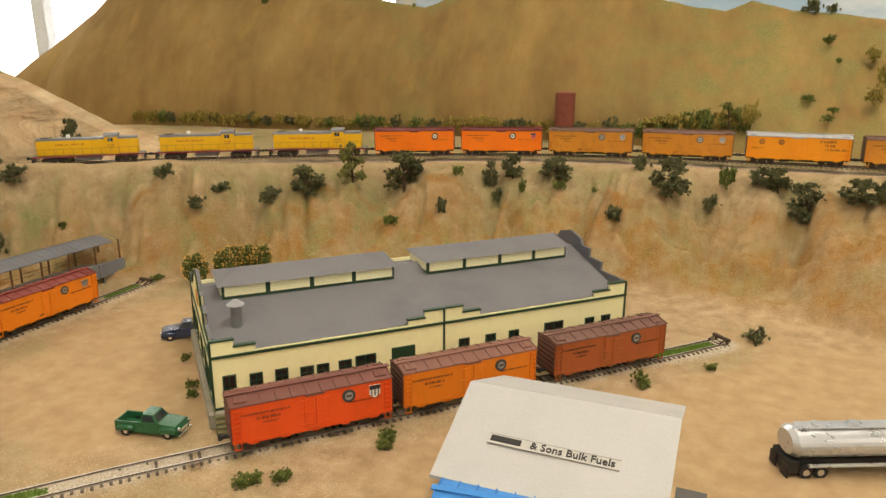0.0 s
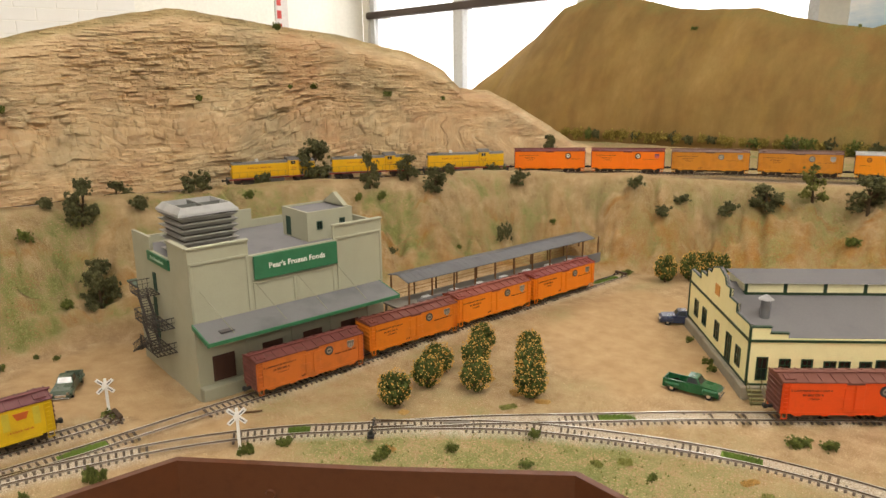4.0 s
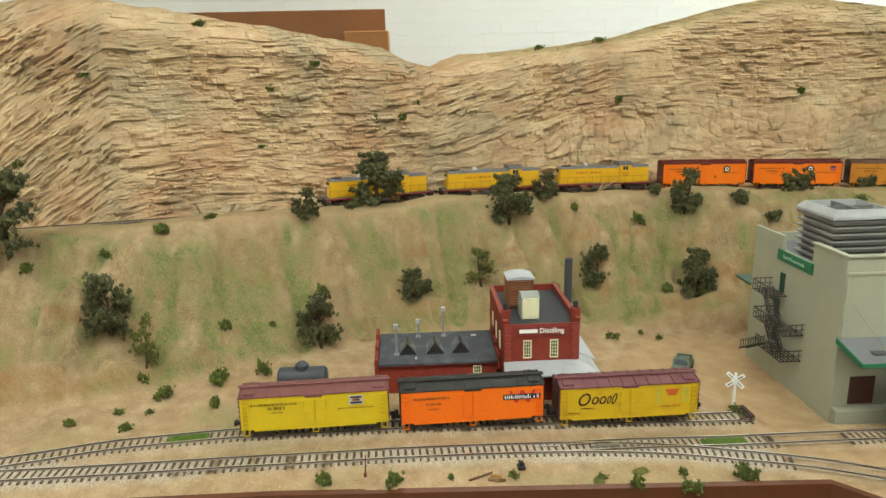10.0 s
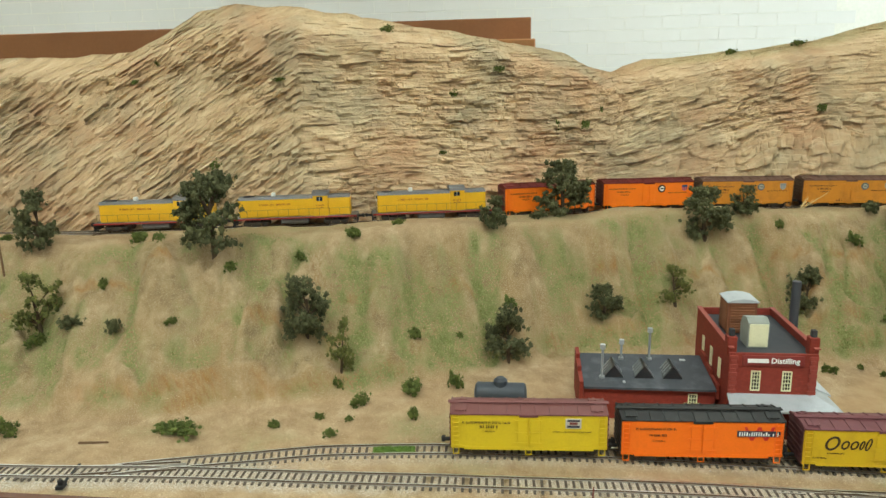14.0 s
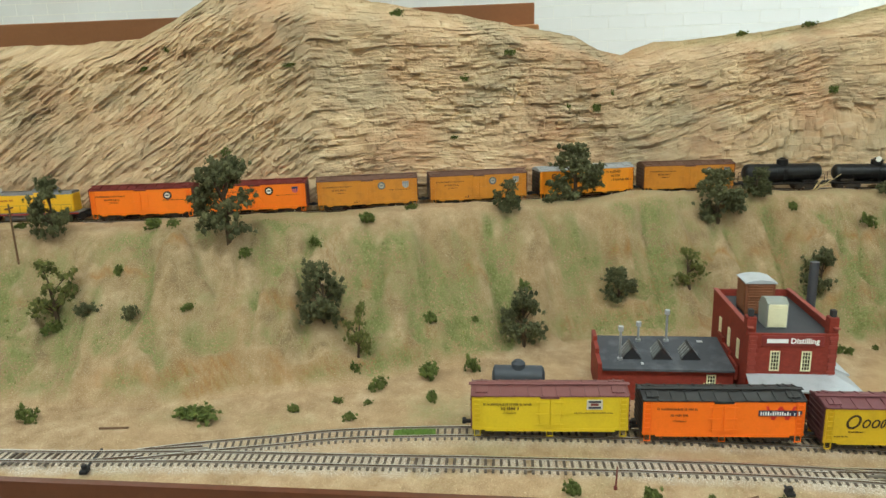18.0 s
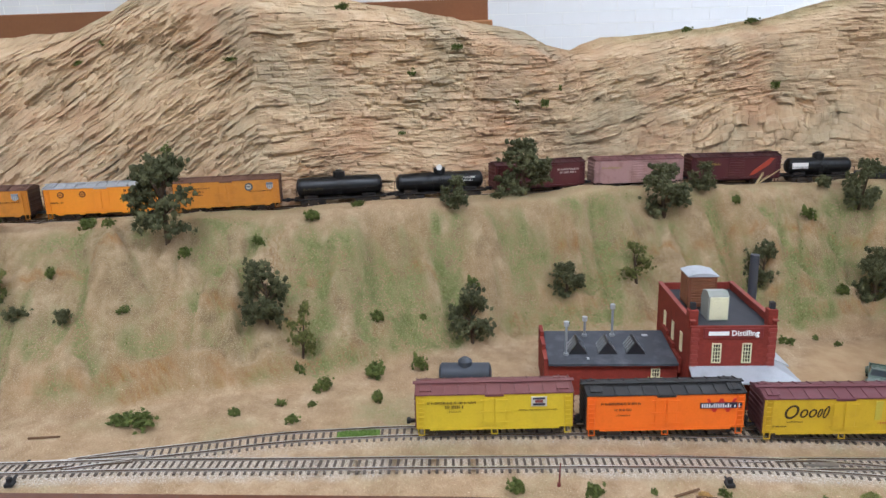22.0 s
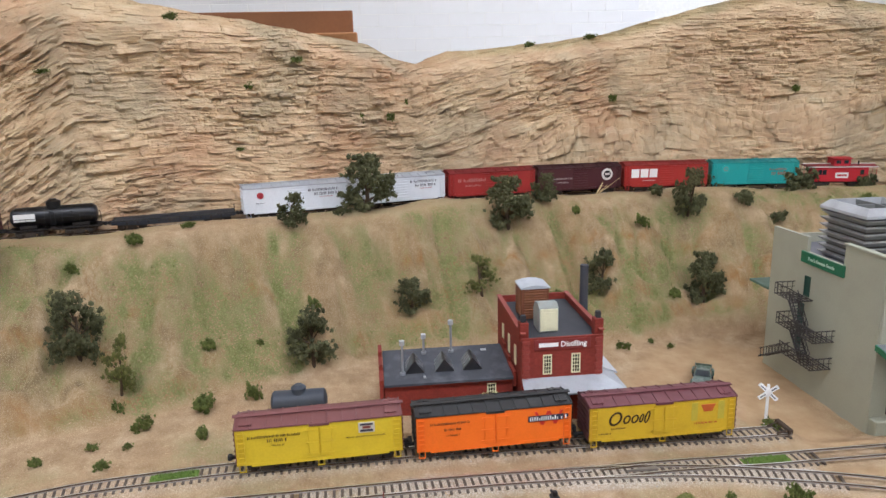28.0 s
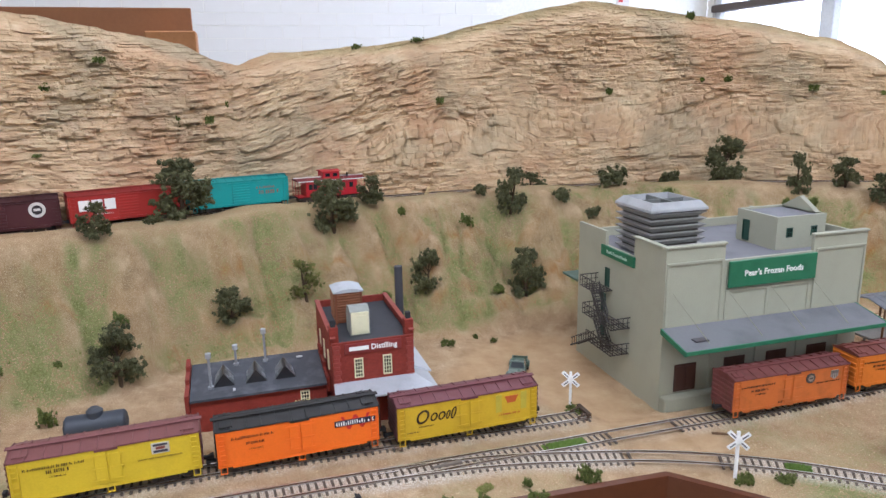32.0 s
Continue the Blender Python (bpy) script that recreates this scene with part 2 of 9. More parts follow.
def rail_mat():
    """Polished running surface on top, dull brown sides."""
    n = Nodes("rail_metal")
    c = n.coord()
    sep = n.t.nodes.new("ShaderNodeSeparateXYZ")
    n.put(sep.inputs[0], n.coord("Normal"))
    top = n.span(sep.outputs[2], 0.6, 0.85)
    grime = n.noise(c, 40, 4)
    col = n.mix(top, lin("55432f"), n.mix(n.span(grime, 0.45, 0.7, 0, 0.6), lin("dedad2"), lin("a89b88")))
    n.put(n.b.inputs["Metallic"], n.math("MULTIPLY", top, 0.85))
    m = n.done(col, n.span(top, 0, 1, 0.7, 0.38))
    n.put(n.b.inputs["Metallic"], n.math("MULTIPLY", top, 0.85))
    return m


RAIL = rail_mat()
TIE = paint("564a3d", 0.95, "94887a", 0.6, vary=0.3)
BLACK = paint("1c1b1a", 0.6, "4a3f33", 0.3)
FASCIA = paint("5b331c", 0.45, "3d2313", 0.3)

# ---- building blocks ----
class Shape:
    """Collects boxes, tubes and prisms into one mesh."""

    def __init__(self):
        self.v, self.f, self.uv = [], [], False

    def add(self, verts, faces, m=None):
        o = len(self.v)
        self.v += [tuple(m @ Vector(p)) if m else tuple(p) for p in verts]
        self.f += [tuple(o + i for i in f) for f in faces]
        return self

    def box(self, x0, x1, y0, y1, z0, z1, m=None):
        v = [(x, y, z) for z in (z0, z1) for y in (y0, y1) for x in (x0, x1)]
        return self.add(v, [(0, 2, 3, 1), (4, 5, 7, 6), (0, 1, 5, 4), (2, 6, 7, 3), (0, 4, 6, 2), (1, 3, 7, 5)], m)

    def cbox(self, x0, x1, y0, y1, z0, z1, b, m=None):
        """A box with chamfered edges."""
        b = min(b, (x1 - x0) / 2.5, (y1 - y0) / 2.5, (z1 - z0) / 2.5)
        bm = bmesh.new()
        bmesh.ops.create_cube(bm, size=1)
        for p in bm.verts:
            p.co = Vector(((x0 + x1) / 2 + p.co.x * (x1 - x0), (y0 + y1) / 2 + p.co.y * (y1 - y0), (z0 + z1) / 2 + p.co.z * (z1 - z0)))
        bmesh.ops.bevel(bm, geom=bm.edges[:], offset=b, segments=1, affect="EDGES")
        bm.verts.index_update()
        self.add([p.co for p in bm.verts], [[p.index for p in f.verts] for f in bm.faces], m)
        bm.free()
        return self

    def tube(self, a, b, r, r2=None, n=8, caps=True):
        a, b = Vector(a), Vector(b)
        r2 = r if r2 is None else r2
        q = (b - a).to_track_quat("Z", "Y")
        ring = [q @ Vector((math.cos(2 * math.pi * i / n), math.sin(2 * math.pi * i / n), 0)) for i in range(n)]
        v = [a + p * r for p in ring] + [b + p * r2 for p in ring]
        f = [(i, (i + 1) % n, n + (i + 1) % n, n + i) for i in range(n)]
        if caps:
            f += [tuple(range(n))[::-1], tuple(range(n, 2 * n))]
        return self.add(v, f)

    def prism(self, outline, axis, lo, hi, m=None):
        """An outline in two axes, pulled along the third. axis: x gives (y, z), y gives (x, z), z gives (x, y)."""
        def put(p, d):
            return (d, p[0], p[1]) if axis == "x" else (p[0], d, p[1]) if axis == "y" else (p[0], p[1], d)
        n = len(outline)
        v = [put(p, lo) for p in outline] + [put(p, hi) for p in outline]
        f = [(i, (i + 1) % n, n + (i + 1) % n, n + i) for i in range(n)] + [tuple(range(n))[::-1], tuple(range(n, 2 * n))]
        return self.add(v, f, m)

    def ball(self, c, rx, ry, rz, n=10, k=6):
        v = [(c[0], c[1], c[2] - rz)]
        for j in range(1, k):
            t = math.pi * j / k - math.pi / 2
            v += [(c[0] + rx * math.cos(t) * math.cos(2 * math.pi * i / n), c[1] + ry * math.cos(t) * math.sin(2 * math.pi * i / n), c[2] + rz * math.sin(t)) for i in range(n)]
        v.append((c[0], c[1], c[2] + rz))
        f = [(0, 1 + (i + 1) % n, 1 + i) for i in range(n)]
        for j in range(k - 2):
            o = 1 + j * n
            f += [(o + i, o + (i + 1) % n, o + n + (i + 1) % n, o + n + i) for i in range(n)]
        o = 1 + (k - 2) * n
        f += [(o + i, o + (i + 1) % n, len(v) - 1) for i in range(n)]
        return self.add(v, f)

    def mesh(self, name, material, smooth=False, uv=False):
        me = bpy.data.meshes.new(name)
        me.from_pydata(self.v, [], self.f)
        bm = bmesh.new()
        bm.from_mesh(me)
        bmesh.ops.recalc_face_normals(bm, faces=bm.faces)
        if uv:
            lay = bm.loops.layers.uv.new("UVMap")
            for f in bm.faces:
                up = abs(f.normal.z) > 0.7
                side = abs(f.normal.x) > abs(f.normal.y)
                for lo in f.loops:
                    c = lo.vert.co
                    lo[lay].uv = (c.x, c.y) if up else (c.y, c.z) if side else (c.x, c.z)
        bm.to_mesh(me)
        bm.free()
        if smooth:
            me.shade_smooth()
            me.set_sharp_from_angle(angle=radians(40))
        me.materials.append(material)
        return me


def part(name, shape, material, parent, label="", smooth=False, uv=False, m=None):
    data = shape if isinstance(shape, bpy.types.Mesh) else shape.mesh(name, material, smooth, uv)
    ob = new(name, data)
    ob.parent = parent
    if m is not None:
        ob.matrix_basis = m
    if label:
        ob["label"] = label
    return ob


def thing(name, m, label, category, group="", kind=""):
    ob = new(name)
    ob.empty_display_size = 0.02
    ob.matrix_basis = m
    return tagged(ob, label, category, group, kind)


def solo(name, shape, material, label, category, group="", kind="", m=None, smooth=False, uv=False):
    ob = part(name, shape, material, None, "", smooth, uv, m)
    return tagged(ob, label, category, group, kind)


def words(text, size, material, name="lettering"):
    """Raised letters as a mesh, centred, in the x z plane, facing -y."""
    cu = bpy.data.curves.new(name, "FONT")
    cu.body, cu.size, cu.align_x, cu.align_y, cu.extrude, cu.resolution_u = text, size, "CENTER", "CENTER", 0.0003, 2
    cu.offset = size * 0.012
    tmp = bpy.data.objects.new(name, cu)
    scene.collection.objects.link(tmp)
    me = bpy.data.meshes.new_from_object(tmp.evaluated_get(bpy.context.evaluated_depsgraph_get()))
    bpy.data.objects.remove(tmp)
    bpy.data.curves.remove(cu)
    me.transform(pose(0, 0, 0, 90))
    me.materials.clear()
    me.materials.append(material)
    return me


# ---- plan curves ----
def spline(points, n=20):
    p = np.array(points, float)
    q = np.vstack([2 * p[0] - p[1], p, 2 * p[-1] - p[-2]])
    out = []
    for i in range(1, len(q) - 2):
        a, b, c, d = q[i - 1:i + 3]
        for k in range(n):
            u = k / n
            out.append(0.5 * (2 * b + (c - a) * u + (2 * a - 5 * b + 4 * c - d) * u * u + (3 * b - a - 3 * c + d) * u ** 3))
    out.append(p[-1])
    return np.array(out)


def lengths(c):
    return np.r_[0, np.cumsum(np.linalg.norm(np.diff(c, axis=0), axis=1))]


UPPER = spline([(3.2, 1.235), (2.4, 1.24), (1.6, 1.243), (0.8, 1.245), (0.2, 1.243), (0, 1.237), (-0.15, 1.232), (-0.31, 1.217), (-0.46, 1.178),
                (-0.62, 1.118), (-0.79, 1.035), (-0.98, 0.905), (-1.11, 0.78), (-1.21, 0.62), (-1.29, 0.45), (-1.34, 0.27), (-1.36, 0.12),
                (-1.362, -0.02), (-1.35, -0.15), (-1.325, -0.30), (-1.29, -0.44), (-1.25, -0.55), (-1.215, -0.68), (-1.185, -0.82),
                (-1.155, -0.99), (-1.13, -1.17), (-1.10, -1.5), (-1.07, -2.2), (-1.06, -3.2), (-1.06, -4.6)])
UPPER_S = lengths(UPPER)
UT = np.gradient(UPPER, axis=0)
UT /= np.linalg.norm(UT, axis=1)[:, None]
UN = np.stack([-UT[:, 1], UT[:, 0]], 1)
RAIL_Z = 0.165


def rail_z(s):
    """Height of the upper line's rail heads: it dips along the curve."""
    return np.interp(s, [0, 2.9, 3.28, 3.43, 3.6, 3.87, 4.1, 4.4, 4.75, 5.1, 5.4, 5.7, 6.0, 6.35, 9], [0.166, 0.166, 0.164, 0.161, 0.158, 0.1535, 0.151, 0.149, 0.148, 0.1495, 0.153, 0.157, 0.1585, 0.1565, 0.156])


def upper_at(s, d=0.0):
    x, y = np.interp(s, UPPER_S, UPPER[:, 0]), np.interp(s, UPPER_S, UPPER[:, 1])
    nx, ny = np.interp(s, UPPER_S, UN[:, 0]), np.interp(s, UPPER_S, UN[:, 1])
    return x + nx * d, y + ny * d


def flat_z(y):
    """Height of the flat scenery, which dips a little in the middle."""
    return np.interp(y, [-1.2, -0.6, -0.45, -0.13, 0.1, 0.35, 1], [0.009, 0.009, 0.007, -0.0062, -0.0088, 0.001, 0.0025])


GRID = np.random.RandomState(7).rand(256, 256)


def vnoise(x, y, seed=0):
    x, y = np.asarray(x, float) + seed * 17.3, np.asarray(y, float) + seed * 9.1
    xi, yi = np.floor(x).astype(int), np.floor(y).astype(int)
    fx, fy = x - xi, y - yi
    fx, fy = fx * fx * (3 - 2 * fx), fy * fy * (3 - 2 * fy)
    a, b = GRID[xi % 256, yi % 256], GRID[(xi + 1) % 256, yi % 256]
    c, d = GRID[xi % 256, (yi + 1) % 256], GRID[(xi + 1) % 256, (yi + 1) % 256]
    return (a * (1 - fx) + b * fx) * (1 - fy) + (c * (1 - fx) + d * fx) * fy - 0.5


def fbm(x, y, seed=0, octaves=4):
    return sum(vnoise(x * 2 ** k, y * 2 ** k, seed + k) / 2 ** k for k in range(octaves))


def smooth01(x):
    x = np.clip(x, 0, 1)
    return x * x * (3 - 2 * x)


FOOT_S = [2.2, 2.61, 3.02, 3.19, 3.32, 3.56, 3.86, 4.13, 4.31, 4.72, 5.02, 5.29, 5.46, 5.79, 5.90, 6.06, 6.14, 6.29, 6.40]
FOOT_W = [0.40, 0.39, 0.319, 0.262, 0.235, 0.234, 0.228, 0.229, 0.228, 0.283, 0.269, 0.246, 0.257, 0.214, 0.218, 0.265, 0.275, 0.293, 0.283]


def near_upper(x, y):
    """Arc length of the nearest point of the upper line and the distance from it, positive towards the aisle."""
    shp = np.shape(x)
    x, y = np.ravel(x), np.ravel(y)
    pick = np.where((UPPER_S > 1.8) & (UPPER_S < 7.6))[0][::2]
    cx, cy = UPPER[pick, 0], UPPER[pick, 1]
    s, d = np.empty(len(x)), np.empty(len(x))
    for i in range(0, len(x), 20000):
        dx, dy = x[i:i + 20000, None] - cx, y[i:i + 20000, None] - cy
        k = (dx * dx + dy * dy).argmin(1)
        r = np.arange(len(k))
        t, nrm = UT[pick][k], UN[pick][k]
        s[i:i + 20000] = UPPER_S[pick][k] + dx[r, k] * t[:, 0] + dy[r, k] * t[:, 1]
        d[i:i + 20000] = dx[r, k] * nrm[:, 0] + dy[r, k] * nrm[:, 1]
    return s.reshape(shp), d.reshape(shp)


LEDGES = ((0.38, 30, 0.005, None), (0.55, 31, 0.008, None), (0.74, 32, 0.011, None), (0.90, 33, 0.012, None), (0.80, 34, 0.013, (4.74, 5.02)), (0.66, 35, 0.010, (4.98, 5.24)), (0.86, 36, 0.012, (5.20, 5.44)), (0.93, 37, 0.011, (5.98, 6.28)))


def ledge(s, d, at, seed, near):
    """Height of a broken lip on the slope, as a share of the fall, and where along the line it stands out."""
    lip = at + 0.10 * fbm(s * 7, d * 0, seed) + 0.02 * fbm(s * 50, d * 0, seed + 5)
    if near:
        return lip, smooth01((s - near[0]) / 0.05) * smooth01((near[1] - s) / 0.05)
    return lip, smooth01((fbm(s * 6.5, d * 0, seed + 9) - 0.02) / 0.10)


def ground_z(x, y):
    s, d = near_upper(x, y)
    w = np.interp(s, FOOT_S, FOOT_W)
    e = np.interp(s, [3.0, 3.9, 4.3, 5.2, 5.8, 6.4], [0.05, 0.055, 0.085, 0.095, 0.10, 0.11])
    rough = fbm(s * 7, d * 4, 3)
    w2, e2 = w + 0.03 * fbm(s * 5, d * 0, 5), e + 0.02 * fbm(s * 9, d * 0, 8)
    f = np.clip((d - e2) / (w2 - e2), 0, 1)
    fall = 1 - (0.55 * f + 0.45 * smooth01(f))
    gully = fbm(s * 11 + 0.3 * fbm(s * 4, d * 6, 12), d * 2.2, 21, 3)
    z0 = flat_z(y)
    berm = np.interp(s, [3.9, 4.1, 4.25, 4.6, 5.0, 5.5, 6.5], [0.002, 0.012, 0.020, 0.022, 0.0215, 0.0215, 0.0225])
    top = rail_z(s) - 0.011 + berm * smooth01((d - 0.024) / 0.035) * (0.95 + 0.5 * fbm(s * 7, d * 3, 14)) * smooth01((0.22 - d) / 0.1)
    z = z0 + (top - z0) * fall
    body = np.sin(math.pi * np.clip(f * 1.03, 0, 1))
    cut = np.abs(fbm(s * 8 + 0.5 * fbm(s * 3, d * 5, 61), d * 1.2, 71, 2))
    z = z + body * (0.050 * gully + 0.026 * rough - 0.022 * smooth01((0.09 - cut) / 0.09) + 0.017 * fbm(s * 30, d * 24, 77, 4) + 0.009 * fbm(s * 62, d * 55, 78, 3))
    shelf = smooth01((f - 0.62) / 0.12) * smooth01((1.0 - f) / 0.05)
    spur = np.abs(fbm(s * 5.5 + 0.25 * fbm(s * 9, d * 9, 15), d * 0.8, 91, 2))
    crease = np.abs(fbm(s * 17 + 0.5 * fbm(s * 11, d * 12, 44), d * 9, 47, 3))
    z = z + body * 0.012 * (smooth01(crease / 0.10) - 0.5)
    z = z + body * (0.034 * smooth01(spur / 0.22) - 0.017)
    for s0, bend in ((6.305, -0.35), (6.063, 0.0), (5.912, 0.0), (5.70, 0.1), (5.42, -0.1)):
        z = z - 0.009 * np.exp(-((s - s0 - bend * (d - 0.22) - 0.006 * np.sin(d * 60)) / 0.011) ** 2) * smooth01(f * (1 - f) * 8)
    for at, seed, tall, near in LEDGES:
        lip, where = ledge(s, d, at, seed, near)
        z = z + tall * where * (smooth01((f - lip + 0.14) / 0.14) * (f < lip) + smooth01((lip + 0.012 - f) / 0.012) * (f >= lip)) * (f < 1)
    z = z + shelf * 0.010 * (0.5 + fbm(s * 9, d * 0, 83)) * np.interp(s, [3.0, 3.6, 4.4, 5.2, 7], [1.4, 1.2, 1.0, 1.0, 0.7])
    z = z + 0.0012 * fbm(x * 60, y * 60, 33, 3) + 0.003 * fbm(x * 9, y * 9, 40, 2) * smooth01((d - w2) / 0.05)
    yard = smooth01((-0.805 - x) / 0.04) * smooth01((y + 0.16) / 0.12) * smooth01((0.45 - y) / 0.15) * (f >= 1)
    z = z - 0.009 * yard
    back = smooth01((-d - 0.05) / 0.3)
    return z + 0.004 * back, s, d, f


def in_aisle(x, y, pad=0.0):
    return (x > -0.712 + pad) & (y < 0.195 - pad) & ((x + 0.712) * 0.26 - (y + 0.065) * 0.27 > pad * 0.375)


def sheet(name, x, y, z, keep, material, attrs, vectors=()):
    """A grid of points as one mesh."""
    h, w = x.shape
    idx = np.arange(h * w).reshape(h, w)
    quads = np.stack([idx[:-1, :-1], idx[:-1, 1:], idx[1:, 1:], idx[1:, :-1]], -1).reshape(-1, 4)
    quads = quads[keep.reshape(-1)]
    used = np.unique(quads)
    back = np.full(h * w, -1)
    back[used] = np.arange(len(used))
    me = bpy.data.meshes.new(name)
    co = np.stack([x, y, z], -1).reshape(-1, 3)[used]
    me.vertices.add(len(used))
    me.vertices.foreach_set("co", co.ravel())
    me.loops.add(len(quads) * 4)
    me.loops.foreach_set("vertex_index", back[quads].ravel())
    me.polygons.add(len(quads))
    me.polygons.foreach_set("loop_start", np.arange(0, len(quads) * 4, 4))
    me.update(calc_edges=True)
    for key, val in attrs.items():
        a = me.attributes.new(key, "FLOAT", "POINT")
        a.data.foreach_set("value", np.ravel(val)[used].astype(np.float32))
    for key, val in dict(vectors).items():
        a = me.attributes.new(key, "FLOAT_VECTOR", "POINT")
        a.data.foreach_set("vector", val.reshape(-1, 3)[used].astype(np.float32).ravel())
    me.shade_smooth()
    me.materials.append(material)
    return me

# ---- lower track lines ----
MAIN = spline([(-0.742, -1.34), (-0.748, -1.005), (-0.757, -0.846), (-0.760, -0.69), (-0.768, -0.48), (-0.775, -0.36), (-0.777, -0.27), (-0.772, -0.19),
               (-0.756, -0.11), (-0.733, -0.04), (-0.694, 0.037), (-0.644, 0.107), (-0.573, 0.197), (-0.492, 0.285), (-0.394, 0.392), (-0.2, 0.603),
               (-0.034, 0.782), (0.012, 0.833)])
FUEL = spline([(-0.62, 0.138), (-0.542, 0.212), (-0.453, 0.272), (-0.363, 0.318), (-0.277, 0.346), (-0.17, 0.366), (0.0, 0.388), (0.3, 0.41)])
PLANT = spline([(-0.777, -0.30), (-0.784, -0.2), (-0.787, -0.09), (-0.788, 0.02), (-0.786, 0.2), (-0.78, 0.45), (-0.777, 0.64), (-0.775, 0.735)])
STILL = spline([(-0.757, -0.90), (-0.772, -0.85), (-0.789, -0.78), (-0.803, -0.725), (-0.811, -0.665), (-0.817, -0.60), (-0.824, -0.45), (-0.832, -0.25),
                (-0.835, -0.078)])
LOWER = {"main": MAIN, "fuel": FUEL, "plant": PLANT, "still": STILL}


def near_line(x, y, line):
    d = np.full(np.shape(x), 9.0)
    for cx, cy in line[::3]:
        d = np.minimum(d, np.hypot(x - cx, y - cy))
    return d


# ---- scenery sheet ----
STEP = 0.004
gx, gy = np.meshgrid(np.arange(-1.72, 0.62, STEP), np.arange(-1.40, 1.90, STEP))
gz, gs, gd, gf = ground_z(gx, gy)
line_d = np.minimum.reduce([near_line(gx, gy, c) for c in (MAIN, FUEL)])
side_d = np.minimum.reduce([near_line(gx, gy, c) for c in (PLANT, STILL)])
all_d = np.minimum(line_d, side_d)
flatness = smooth01((all_d - 0.012) / 0.02)
gz = np.where(gf >= 1, flat_z(gy) + (gz - flat_z(gy)) * flatness, gz)
buried = smooth01((gy - 0.12) / 0.1) * smooth01((fbm(gx * 12, gy * 12, 58) + 0.16) / 0.1)
gz = gz + (0.0033 + 0.0006 * buried) * smooth01((0.019 - all_d) / 0.008) * (1 - smooth01((0.045 - np.abs(gy + 0.043)) / 0.01)) * (gf >= 1)
slope = np.clip(gf * (1 - gf) * 6, 0, 1)
wide = fbm(gx * 6, gy * 6, 51)
dry = np.interp(gs, [3.2, 3.7, 4.3, 4.6, 5.3, 7], [0.2, 0.35, 0.5, 0.8, 0.9, 0.9])
soft = gz.copy()
for _ in range(60):
    soft = (soft + np.roll(soft, 1, 0) + np.roll(soft, -1, 0) + np.roll(soft, 1, 1) + np.roll(soft, -1, 1)) / 5
hollow = np.clip((soft - gz) / 0.004, -1, 1)
grass = np.clip((0.40 + 1.4 * fbm(gs * 7, gd * 9, 60) + 1.8 * fbm(gs * 22, gd * 24, 64)) * dry, 0, 0.9) * smooth01(slope * 1.5)
grass += (0.40 * hollow + 1.5 * fbm(gs * 45, gd * 45, 68, 3)) * dry * smooth01(slope * 1.5)
grass += smooth01((0.16 - gd) / 0.1) * smooth01((gd - 0.03) / 0.03) * (0.5 + 0.8 * wide) * dry
for gully_s, bend in ((6.305, -0.35), (6.063, 0.0), (5.912, 0.0), (5.70, 0.1), (5.42, -0.1)):
    grass += np.exp(-((gs - gully_s - bend * (gd - 0.22) - 0.006 * np.sin(gd * 60)) / (0.009 + 0.005 * wide)) ** 2) * smooth01(slope * 2) * (0.9 + 2.2 * fbm(gs * 30, gd * 26, 66))
front = (gf >= 1) & (gx > -0.76) & (gy > -0.1)
aisle_side = (gx > np.interp(gy, MAIN[:, 1], MAIN[:, 0]) + 0.012) & (gy < np.interp(gx, FUEL[:, 0], FUEL[:, 1]) - 0.012)
lawn = smooth01((0.36 - gy) / 0.05) * np.where(aisle_side, 1, 0.12) * smooth01((gy + 0.02) / 0.1) * front
grass += np.where(lawn > 0, (1.25 + 1.6 * wide) * lawn, 0)
grass += np.where(gf >= 1, np.clip(0.05 + 0.9 * fbm(gx * 14, gy * 14, 70), 0, 0.6) * smooth01((0.11 - all_d) / 0.04), 0)
grass += np.where((gd < -0.03), 0.55 + wide, 0) * smooth01((4.4 - gs) / 0.2)


def blob(cx, cy, r):
    return smooth01((r - np.hypot(gx - cx, gy - cy) * (1 + 0.25 * vnoise(gx * 20, gy * 20, 4))) / (0.35 * r))


lot = np.maximum.reduce([blob(-0.56, 0.52, 0.19), blob(-0.05, 0.55, 0.26), blob(0.2, 0.7, 0.25), blob(-0.9, -0.11, 0.13), blob(-1.0, -0.05, 0.12), blob(-0.77, -0.03, 0.07),
                         blob(-0.66, 0.6, 0.12)]) * (gf >= 1) * smooth01((all_d - 0.035) / 0.03 + np.where((gy < 0.05) & (gy > -0.1), 1, 0))
grass = np.clip(grass, 0, 2) * (1 - 0.9 * lot)
gravel = smooth01((0.024 - line_d + 0.012 * wide) / 0.012) * 0.9 + smooth01((0.024 - side_d) / 0.01) * 0.35
gravel = np.clip(gravel, 0, 1) * np.where((gy > -0.085) & (gy < 0.0), 0.15, 1)
gravel = np.maximum(gravel, smooth01((0.03 - np.abs(gd)) / 0.01) * 0.5)
lips = np.zeros_like(gf)
for at, seed, tall, near in LEDGES:
    lip, where = ledge(gs, gd, at, seed, near)
    lips = np.maximum(lips, (0.95 if near else 0.7) * where * np.exp(-((gf - lip - 0.010) / 0.015) ** 2))
